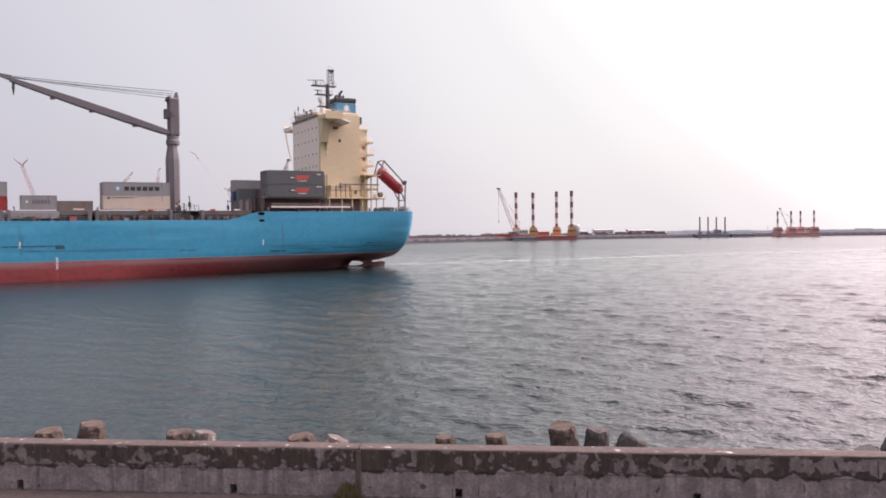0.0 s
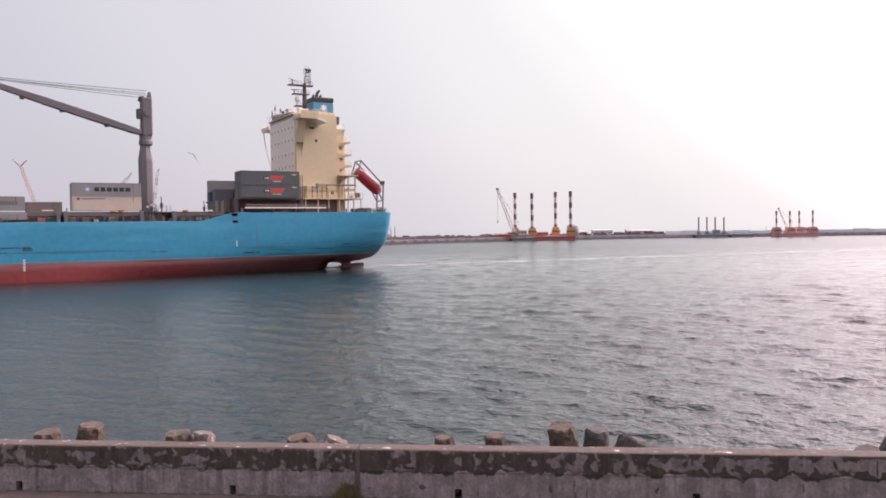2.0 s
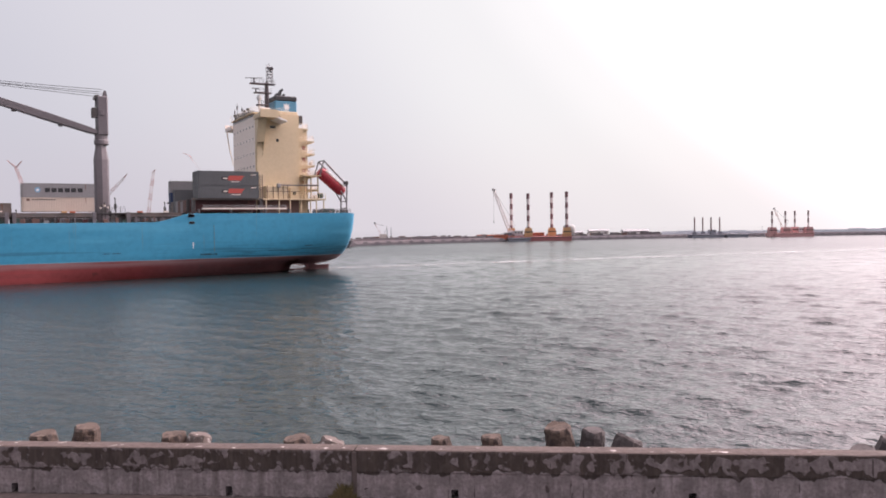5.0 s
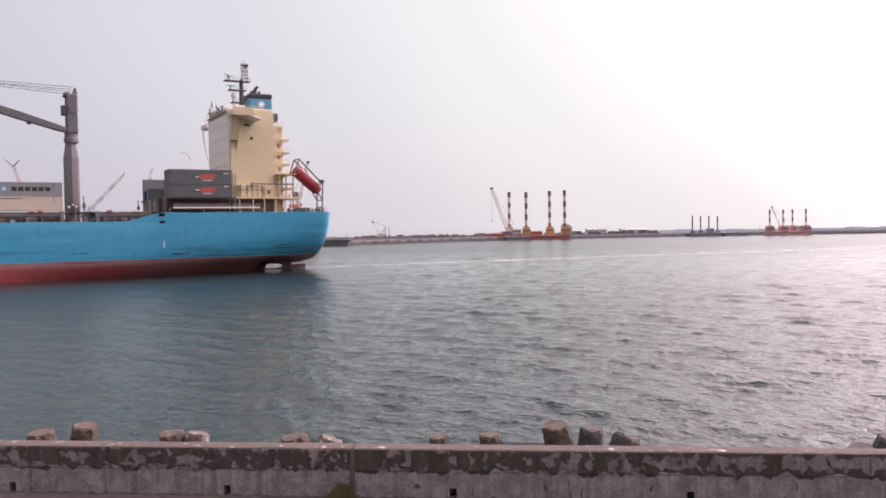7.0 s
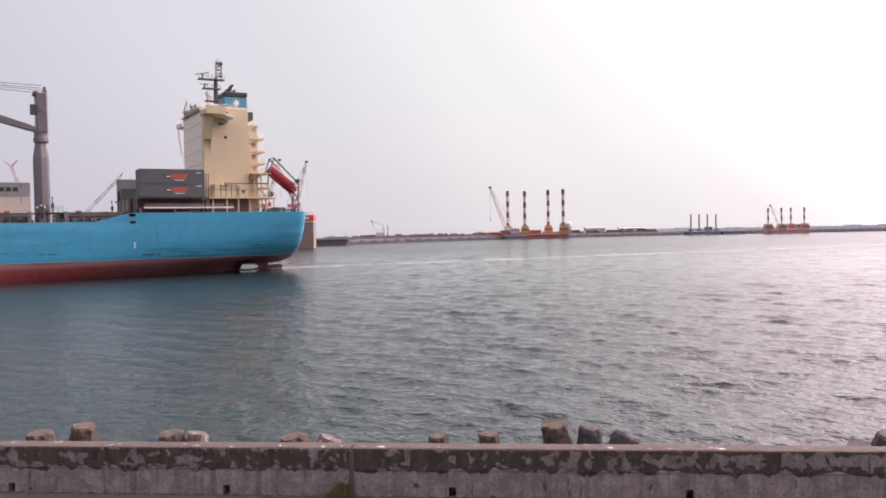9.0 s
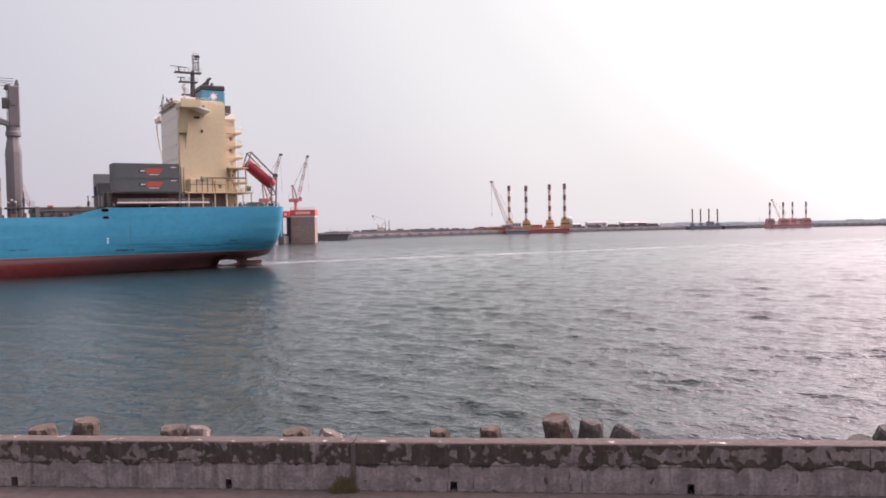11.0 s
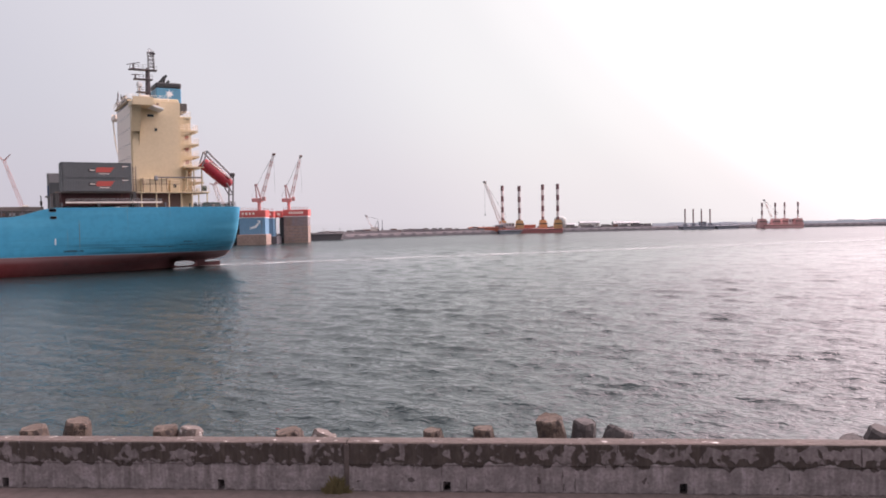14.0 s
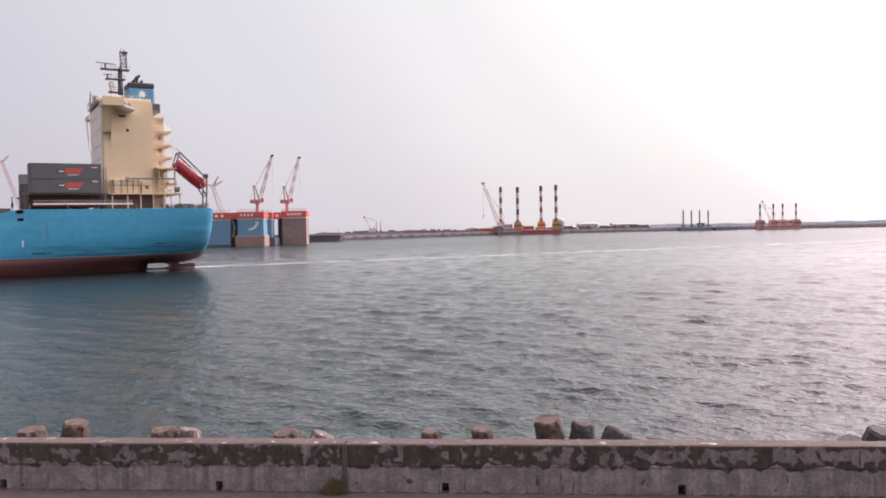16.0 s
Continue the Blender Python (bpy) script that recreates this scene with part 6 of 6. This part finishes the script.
def wake():
    """Thin foam streak along the line the ship has come, from the far right up to the stern."""
    c = radians(24.5235)
    m = pose(-60.4, 173.5, 0.0, 0, 0, math.degrees(c))
    bm = bmesh.new()
    xs = np.arange(0, 420, 2.0)
    rows = []
    for x in xs:
        w = 7.5
        rows.append([bm.verts.new((x, w * k, 0.10 + (0.08 if k == 0 else 0.0))) for k in (-1, -0.4, 0, 0.4, 1)])
    for a, b in zip(rows, rows[1:]):
        for j in range(4):
            bm.faces.new((a[j], b[j], b[j + 1], a[j + 1]))
    ob = part("wake", bm, FOAM)
    ob.matrix_world = m
    return tagged(ob, "pale streak of foam left on the water by the ship", "wake", kind="stuff")


wake()


# ---- far vessels and cranes ----
def striped_leg(x, y, z0, z1, r, band, root, dark=LEG_DARK, pale=LEG_WHITE):
    """A jacking leg: stacked painted tube lengths, dark at the top."""
    leg = None
    z, k = z1, 0
    while z > z0:
        lo = max(z - band, z0)
        bm = bmesh.new()
        tube(bm, (x, y, lo), (x, y, z), r * (1.06 if k == 0 else 1.0), 10)
        mt = dark if k % 2 == 0 else pale
        if leg is None:
            leg = part("leg", bm, mt, root, "striped jacking leg")
        else:
            part("leg_band", bm, mt, leg)
        z, k = lo, k + 1


def jack_barge(x0, x1, y, width, hull_mt, house_mt, legs, top, leg_r, band, house_w, house_h, hull_h, label, houses=(0, 1, 2, 3)):
    root = empty("jack_up_barge", label, "barge", "jack-up barges along the far wharf")
    bm = bmesh.new()
    prism([(x0, hull_h), (x1, hull_h), (x1 - 0.6, -0.6), (x0 + 1.2, -0.6)], "y", y, y + width, bm)
    bmesh.ops.bevel(bm, geom=bm.edges[:], offset=0.15, segments=1, affect="EDGES")
    part("pontoon", bm, hull_mt, root)
    part("rubbing_strip", boxes((x0 + 0.1, x1 - 0.1, y - 0.12, y, hull_h - 0.7, hull_h - 0.4)), STEEL_DARK, root)
    part("deck_rail", railing((x0 + 0.3, y + 0.2, hull_h), (x1 - 0.3, y + 0.2, hull_h), 1.1, 2.0, 0.05), hull_mt, root)
    for k, (lx, ly) in enumerate(legs):
        striped_leg(lx, ly, -4.0, top[k], leg_r, band, root)
        if k in houses:
            hw = house_w
            bm = bmesh.new()
            prism([(lx - hw * 1.1, hull_h - 1.0 if ly > y + 6 else 0.2), (lx + hw * 1.1, hull_h - 1.0 if ly > y + 6 else 0.2), (lx + hw, house_h * 0.72), (lx + hw * 0.8, house_h), (lx - hw * 0.8, house_h), (lx - hw, house_h * 0.72)], "y", ly - hw, ly + hw, bm)
            jh = part("jack_house", bm, house_mt, root)
            part("jack_beam", boxes((lx - hw * 1.15, lx + hw * 1.15, ly - hw * 1.1, ly - hw, house_h * 0.66, house_h * 0.74)), STEEL_DARK, jh)
            for s in (-0.5, 0.5):
                part("jack_rib", boxes((lx + s * hw - 0.12, lx + s * hw + 0.12, ly - hw * 1.06, ly - hw, hull_h, house_h * 0.68)), house_mt, jh)
    return root


def crawler_crane(x, y, z, tip, name_label, boom_mts, root=None, w=1.1, bays=14, line_to=None, r=0.09):
    """Tracked lattice-boom crane: tracks, cab, boom, backstay and hoist line."""
    root = root or empty("crawler_crane", name_label, "crane", "cranes around the harbour")
    for s in (-1.6, 1.6):
        part("track", boxes((x - 2.6, x + 2.6, y + s - 0.45, y + s + 0.45, z, z + 1.0), bevel=0.2), STEEL_DARK, root)
    part("cab", boxes((x - 2.4, x + 1.8, y - 1.6, y + 1.6, z + 1.1, z + 3.4), bevel=0.15), boom_mts[0], root)
    bm = bmesh.new()
    foot = Vector((x + (0.8 if tip[0] > x else -0.8), y, z + 1.8))
    lattice(bm, foot, tip, w, w * 0.6, bays, r, 0, 1)
    part("boom", bm, list(boom_mts), root, "lattice boom")
    hd = Vector(tip)
    part("boom_head", boxes((hd.x - w * 0.5, hd.x + w * 0.6, y - 0.5, y + 0.5, hd.z - 0.4, hd.z + 0.5), bevel=0.08), CABLE, root)
    back = Vector((x - (2.2 if tip[0] > x else -2.2), y, z + 7.5))
    part("backstay", tubes([(back, tip), (back, (x, y, z + 3.2)), (back, foot)], 0.07, 4), CABLE, root)
    if line_to:
        bm = bmesh.new()
        tube(bm, tip, (tip[0], tip[1], line_to), 0.06, 4)
        tube(bm, (tip[0], tip[1], line_to), (tip[0], tip[1], line_to - 1.2), 0.35, 6, r2=0.15)
        part("hoist_line", bm, CABLE, root)
    return root


jack_barge(43.0, 82.6, 503.0, 22.0, BARGE_RED, JACK_YELLOW,
           [(46.9, 521.0), (56.0, 506.0), (72.6, 521.0), (79.8, 506.0)], (30.3, 29.4, 30.6, 30.3), 0.95, 3.4, 2.3, 8.1, 2.7,
           "red jack-up barge with four tall striped legs and yellow jack houses")
crawler_crane(46.2, 512.0, 3.2, Vector((35.2, 512.0, 32.4)), "white crawler crane on the jack-up barge's deck", (CRANE_WHITE, LEG_WHITE), line_to=12.5, w=1.9, r=0.19)


def deck_cabin(x0, x1, y0, y1, z0, z1, mt, label):
    root = empty("deck_cabin", label, "cabin", "cabins on the barges")
    part("body", boxes((x0, x1, y0, y1, z0, z1), bevel=0.1), mt, root)
    n = max(1, int((x1 - x0) / 1.6))
    for k in range(n):
        x = x0 + (k + 0.5) * (x1 - x0) / n
        part("window", boxes((x - 0.4, x + 0.4, y0 - 0.04, y0, z0 + (z1 - z0) * 0.5, z0 + (z1 - z0) * 0.8)), GLASS_DARK, root)
    part("roof", boxes((x0 - 0.25, x1 + 0.25, y0 - 0.25, y1 + 0.25, z1, z1 + 0.18)), mt, root)
    return root


deck_cabin(47.5, 53.0, 508, 513, 3.2, 6.4, SHED_WHITE, "white two-window cabin on the jack-up barge")
deck_cabin(41.0, 46.0, 507, 511, 3.2, 5.2, BARGE_GREY, "grey machinery cabin on the jack-up barge")


def storage_tank(x, y, r, h):
    root = empty("storage_tank", "pale round storage tank on the wharf behind the barge", "tank")
    part("shell", lathe([(r, 2.4), (r, h - 1.6), (r * 0.9, h - 0.8), (r * 0.6, h - 0.2), (r * 0.15, h)], 24, (x, y, 0)), TANK_GREY, root, smooth=True)
    for z in (4.4, 6.4):
        part("hoop", lathe([(r + 0.08, z), (r + 0.08, z + 0.18)], 24, (x, y, 0)), FAR_CONCRETE, root)
    part("stair", tubes([((x - r - 0.3, y - 0.5, 2.4), (x - r * 0.3, y - r - 0.2, h - 1.8))], 0.15, 5), FAR_CONCRETE, root)


storage_tank(85.6, 534.0, 3.9, 10.0)
deck_cabin(60.0, 67.0, 514, 520, 3.2, 5.0, BARGE_ORANGE, "orange deck store on the jack-up barge")
jack_barge(217.0, 243.6, 528.0, 14.0, BARGE_PINK, BARGE_PINK,
           [(217.2, 531.0), (225.9, 531.0), (234.2, 536.0), (240.8, 531.0)], (16.8, 16.7, 16.8, 16.9), 0.55, 2.6, 2.3, 6.3, 2.4,
           "hazy pale red jack-up barge with four legs at the far wharf")
crawler_crane(227.2, 535.0, 2.4, Vector((220.2, 535.0, 18.4)), "small pale crawler crane on the hazy red barge", (CRANE_WHITE, CRANE_PINK), w=0.9, bays=10, r=0.06)
deck_cabin(235.6, 239.0, 533, 537, 2.4, 5.8, SHED_WHITE, "white cabin on the hazy red barge")
jack_barge(165.4, 187.2, 533.0, 10.0, BARGE_GREY, BARGE_GREY,
           [(168.0, 535.0), (175.0, 540.0), (178.8, 535.0), (186.2, 540.0)], (13.6, 13.5, 13.4, 13.3), 0.42, 9.0, 1.1, 4.2, 2.2,
           "dark grey jack-up barge with four thin legs")
deck_cabin(178.5, 182.5, 536, 540, 2.2, 4.9, BARGE_GREY, "grey cabin on the grey jack-up barge")


def flat_barge(x0, x1, y, w, h, mt, label):
    root = empty("flat_barge", label, "barge", "flat barges along the far wharf")
    bm = prism([(x0, h), (x1, h), (x1 - 1.5, -0.6), (x0 + 1.5, -0.6)], "y", y, y + w)
    bmesh.ops.bevel(bm, geom=bm.edges[:], offset=0.15, segments=1, affect="EDGES")
    part("hull", bm, mt, root)
    part("fender_strip", boxes((x0 + 0.2, x1 - 0.2, y - 0.15, y, h - 0.9, h - 0.55)), STEEL_DARK, root)
    for k in range(int((x1 - x0) / 6)):
        x = x0 + 3 + k * 6
        part("bollard", boxes((x - 0.3, x + 0.3, y + 0.4, y + 1.0, h, h + 0.7), bevel=0.05), STEEL_DARK, root)
    return root


flat_barge(24.6, 43.5, 506.0, 10.0, 4.2, BARGE_ORANGE, "orange flat barge moored at the far wharf")
flat_barge(42.0, 57.0, 497.5, 4.5, 2.2, BARGE_GREY, "small blue-grey flat barge alongside the jack-up barge")
flat_barge(187.5, 203.0, 532.0, 8.0, 2.3, BARGE_GREY, "low grey flat barge at the far wharf")
flat_barge(-62.0, -43.0, 410.0, 8.0, 3.3, FAR_DARK, "long dark low barge beside the floating dock")


def shed(x0, x1, y0, y1, h, label, mt=SHED_WHITE, roof=SHED_ROOF):
    root = empty("harbour_shed", label, "shed", "sheds on the far land")
    part("wall", boxes((x0, x1, y0, y1, 2.5, h)), mt, root)
    ym = (y0 + y1) / 2
    part("roof", prism([(y0 - 0.6, h), (y1 + 0.6, h), (ym, h + (y1 - y0) * 0.12)], "x", x0 - 0.6, x1 + 0.6), roof, root)
    n = max(2, int((x1 - x0) / 7))
    for k in range(n):
        x = x0 + (k + 0.5) * (x1 - x0) / n
        part("door", boxes((x - 1.5, x + 1.5, y0 - 0.08, y0, 2.5, 2.5 + (h - 2.5) * 0.6)), FAR_DARK, root)
    return root


for x0, x1, y0, y1, h, mt in ((104, 117, 560, 568, 5.4, SHED_WHITE), (88, 97, 545, 552, 4.6, FAR_CONCRETE), (129, 146, 566, 576, 4.8, FAR_CONCRETE)):
    shed(x0, x1, y0, y1, h, "low pale harbour shed on the far land", mt)


def clutter():
    """Small stored goods, posts and vehicles along the far wharf, too far to tell apart."""
    bm = bmesh.new()
    rnd = random.Random(12)
    for k in range(300):
        x = rnd.uniform(-60, 330)
        y = shore_at(x) + rnd.uniform(8.5, 26)
        s, h = rnd.uniform(0.4, 2.2), rnd.uniform(0.4, 2.0 if x < 150 else 1.3)
        box(bm, x - s, x + s, y - s, y + s, 2.4, 2.6 + h, None, rnd.randrange(5))
    for k in range(9):
        x = rnd.uniform(-60, 300)
        y = shore_at(x) + rnd.uniform(10, 30)
        tube(bm, (x, y, 2.4), (x, y, rnd.uniform(5, 7)), 0.09, 4, mi=4)
    tagged(part("stored_goods", bm, [FAR_CONCRETE, FAR_CONCRETE, BOX_BROWN, SHED_WHITE, FAR_DARK]), "heaps of stored materials and posts along the far wharf", "stored goods", kind="stuff")


clutter()
for x, top in ((-28.6, 8.9), (-26.4, 9.8)):
    root = empty("mooring_pile", "thin dark upright pile standing at the far wharf", "pile", "piles at the far wharf")
    bm = bmesh.new()
    tube(bm, (x, 464, 2.2), (x, 464, top), 0.24, 8, r2=0.2)
    part("shaft", bm, BARGE_GREY, root)
    part("collar", lathe([(0.5, 0), (0.5, 0.6)], 8, (x, 464, 4.0)), STEEL_DARK, root)
crawler_crane(-31.0, 470.0, 2.5, Vector((-36.0, 470.0, 12.2)), "small pale crane on the far wharf", (CRANE_WHITE, CRANE_PINK), w=0.7, bays=8, r=0.05)


# Floating dock with blue wing walls
def floating_dock():
    root = empty("floating_dock", "blue floating dock with red top band and stained brown base", "floating dock")

    def block(x0, x1, y0, y1, z0, z1, body_mt, base=None, base_mt=DOCK_BROWN, marks=()):
        wing = part("wing_wall", boxes((x0, x1, y0, y1, z0, z1 - 3.2), bevel=0.1), body_mt, root)
        part("red_band", boxes((x0 - 0.25, x1 + 0.25, y0 - 0.25, y1 + 0.2, z1 - 2.85, z1), bevel=0.08), DOCK_RED, wing)
        part("white_line", boxes((x0 - 0.1, x1 + 0.1, y0 - 0.1, y1, z1 - 3.2, z1 - 2.85)), PAINT_WHITE, wing)
        part("deck_rail", railing((x0, y0 + 0.1, z1), (x1, y0 + 0.1, z1), 1.1, 1.8, 0.05), CRANE_PINK, wing)
        for k in range(max(2, int((x1 - x0) / 3.2))):
            x = x0 + 1.6 + k * 3.2
            part("hull_frame", boxes((x - 0.08, x + 0.08, y0 - 0.05, y0, z0 + 0.3, z1 - 3.3)), body_mt, wing)
        if base:
            b = part("pontoon", boxes((x0 - 0.8, x1 + 0.6, y0 - 1.6, y1 + 1, -1.5, base), bevel=0.12), base_mt, root)
            for k in range(4):
                z = 0.5 + k * (base - 0.5) / 4
                part("pontoon_strake", boxes((x0 - 0.7, x1 + 0.5, y0 - 1.68, y0 - 1.6, z, z + 0.12)), base_mt, b)
        for a, b_ in marks:
            part("marking", boxes((a, b_, y0 - 0.27, y0 - 0.25, z1 - 1.9, z1 - 0.9)), SHIP_WHITE, wing)
        return wing
    block(-118.0, -82.9, 346.0, 354.0, 0.6, 14.3, DOCK_BLUE, 0.9, FAR_DARK, ((-89.0, -87.8), (-86.6, -85.4), (-99, -97.8), (-96, -94.8)))
    w2 = block(-79.7, -68.8, 346.0, 354.0, 3.6, 14.5, DOCK_BLUE, 4.4, DOCK_BROWN, ((-78.5, -77.7), (-77.0, -76.2), (-75.5, -74.7), (-74.0, -73.2)))
    block(-72.5, -68.4, 362.0, 368.0, 1.5, 14.3, DOCK_BLUE, None, DOCK_BROWN, ((-70.4, -69.4),))
    block(-64.9, -54.2, 368.0, 376.0, 7.6, 14.9, DOCK_GREY, None, DOCK_BROWN, tuple((-62.6 + k * 0.95, -61.9 + k * 0.95) for k in range(7)))
    side = part("stained_wall", boxes((-64.95, -54.15, 367.9, 376.0, -1.0, 7.6), bevel=0.06), DOCK_BROWN, root, "brown stained lower wall")
    for k in range(5):
        part("wall_strake", boxes((-64.9, -54.2, 367.8, 367.9, 0.9 + k * 1.35, 1.15 + k * 1.35)), DOCK_GREY, side)
    # plain white emblem on the blue wall
    bm = prism([(-75.2, 6.6), (-72.6, 7.2), (-71.0, 9.2), (-70.9, 10.2), (-72.2, 10.4), (-71.9, 9.3), (-73.2, 7.9), (-75.3, 7.3)], "y", 345.96, 346.0)
    part("emblem", bm, PAINT_WHITE, w2, "plain white emblem")
    # inner end walls, black paint standing in for the shade there, and cross pontoon
    part("end_wall", boxes((-81.6, -79.8, 348, 372, 1.0, 13.6)), PAINT_BLACK, root, "dark shaded inner wall")
    part("end_wall", boxes((-66.9, -65.0, 368.5, 384, 0.5, 13.6)), PAINT_BLACK, root)
    part("walkway_band", boxes((-68.1, -65.2, 366.0, 368.0, 11.5, 14.4), bevel=0.08), DOCK_RED, root, "red-painted walkway bridge between the wing walls")
    part("marking", boxes((-67.4, -66.2, 365.97, 366.0, 12.4, 13.5)), SHIP_WHITE, root)
    part("walkway_band", boxes((-83.0, -80.0, 346.2, 348.0, 11.5, 14.3), bevel=0.08), DOCK_RED, root)
    bm = bmesh.new()
    for x, y in ((-81.9, 347.6), (-67.3, 366.6)):
        pts = [Vector((x + 0.9 * math.sin(math.pi * k / 8) - 0.5, y, 11.5 - k * 0.95)) for k in range(9)]
        for p0, p1 in zip(pts, pts[1:]):
            tube(bm, p0, p1, 0.16, 6)
    part("mooring_hose", bm, SHIP_WHITE, root)
    part("cross_pontoon", boxes((-83.0, -66.0, 356, 378, -1.0, 3.2)), FAR_DARK, root)
    return root


floating_dock()


def slewing_crane(x, y, z, tip, label):
    """Red and white pedestal crane with a lattice jib and a tall rear mast."""
    root = empty("dock_crane", label, "crane", "cranes on the floating dock")
    part("pedestal", lathe([(0.9, 0), (0.75, 0.5), (0.7, 3.2), (1.1, 3.6)], 12, (x, y, z)), CRANE_RED, root)
    part("machinery_house", boxes((x - 2.9, x + 1.4, y - 1.3, y + 1.3, z + 3.6, z + 5.2), bevel=0.15), CRANE_RED, root)
    part("operator_cab", boxes((x + 1.6, x + 2.9, y - 1.0, y + 0.4, z + 4.0, z + 5.8), bevel=0.12), CRANE_PINK, root)
    bm = bmesh.new()
    tube(bm, (x - 0.9, y - 0.5, z + 5.2), (x - 1.3, y - 0.3, z + 10.8), 0.36, 6, r2=0.26)
    tube(bm, (x + 0.6, y + 0.5, z + 5.2), (x - 0.9, y + 0.3, z + 10.8), 0.36, 6, r2=0.26)
    box(bm, x - 1.7, x - 0.6, y - 0.6, y + 0.6, z + 10.3, z + 11.2)
    part("rear_mast", bm, CRANE_DULL, root)
    bm = bmesh.new()
    lattice(bm, (x + 1.2, y, z + 5.4), tip, 1.2, 0.7, 14, 0.12, 0, 1)
    part("jib", bm, [CRANE_WHITE, CRANE_DULL], root, "red and white lattice jib")
    tp = Vector(tip)
    part("jib_head", boxes((tp.x - 0.5, tp.x + 0.8, y - 0.5, y + 0.5, tp.z - 0.4, tp.z + 0.4), bevel=0.1), BOX_BROWN, root)
    mt = Vector((x - 0.8, y, z + 11.0))
    part("luffing_wire", tubes([(mt, tip), (mt, (x - 3.2, y, z + 5.7)), (mt + Vector((0, 0, -0.6)), tip)], 0.035, 4), CABLE, root)
    part("hoist_line", tubes([(tip, (tp.x + 0.2, y, z + 7.5))], 0.03, 4), CABLE, root)
    return root


slewing_crane(-72.0, 350.0, 14.5, (-65.4, 350.0, 38.2), "red and white slewing crane on the floating dock")
slewing_crane(-63.2, 372.0, 14.9, (-57.4, 372.0, 39.0), "red and white slewing crane on the floating dock")


def tower_crane(x, y, head, arms, label, mts=(CRANE_WHITE, CRANE_PINK), base_x=None, w=2.2, bays=18, thick=0.12):
    """Crawler crane with a tall luffing boom whose top carries a short jib and a strut."""
    base_x = x if base_x is None else base_x
    root = empty("crawler_crane", label, "crane", "cranes around the harbour")
    for s in (-3, 3):
        part("track", boxes((base_x - 4.5, base_x + 4.5, y + s - 0.8, y + s + 0.8, 2.5, 4.3), bevel=0.3), STEEL_DARK, root)
    part("cab", boxes((base_x - 4.5, base_x + 3.5, y - 2.6, y + 2.6, 4.4, 8.2), bevel=0.2), mts[1], root)
    bm = bmesh.new()
    lattice(bm, (base_x, y, 6.0), head, w, w * 0.6, bays, thick, 0, 1)
    part("boom", bm, list(mts), root)
    for a in arms:
        bm = bmesh.new()
        lattice(bm, head, a, w * 0.32, 0.2, 5, 0.10, 0, 0)
        part("jib", bm, [CRANE_PINK], root)
    return root


HARBOUR_CRANE = "tall hazy red and white lattice crane on the far land"
tower_crane(-306.5, 600, (-306.5, 600, 57.4), [(-312.6, 600, 62.5), (-301.8, 600, 62.2)], HARBOUR_CRANE, base_x=-288.0, w=2.4, mts=(CRANE_PINK, CRANE_PINK))
tower_crane(-228.0, 600, (-228.2, 600, 48.6), [(-225.8, 600, 51.8)], HARBOUR_CRANE, base_x=-270.0)
tower_crane(-208.0, 602, (-207.3, 602, 53.2), [(-206.0, 602, 54.5)], HARBOUR_CRANE, base_x=-214.0)
# boom tubes thinned and left white so that it fades as if in haze
tower_crane(-180.0, 640, (-192.0, 640, 68.0), [(-197.0, 640, 70.0), (-189.5, 640, 63.5)], "tall pale lattice crane on the far land", mts=(CRANE_WHITE, CRANE_WHITE), base_x=-150.0, w=1.0, thick=0.02)
tower_crane(-104.0, 420, (-108.7, 420, 28.9), [(-111.3, 420, 29.8), (-105.8, 420, 34.1), (-103.7, 420, 31.5)], "pale lattice crane with splayed head behind the floating dock", base_x=-101.0, w=2.6, bays=12, mts=(CRANE_WHITE, CRANE_WHITE), thick=0.2)


# ---- everything that moves ----
def motions():
    for ob, m in MOVED:
        walk(ob, [(t, ship_pose(t) @ m) for t in SHIP_T])
    for ob in TURNING:
        walk(ob, [(t / 2, pose(*SCANNER_AT, 0, 0, -28.8 - 144 * (t / 2 - 0.05))) for t in range(33)])
    walk(water, [(0.0, pose(0, 0, 0)), (8.0, pose(-8.2, -2.2, 0)), (16.0, pose(-16.4, -4.4, 0))])


motions()
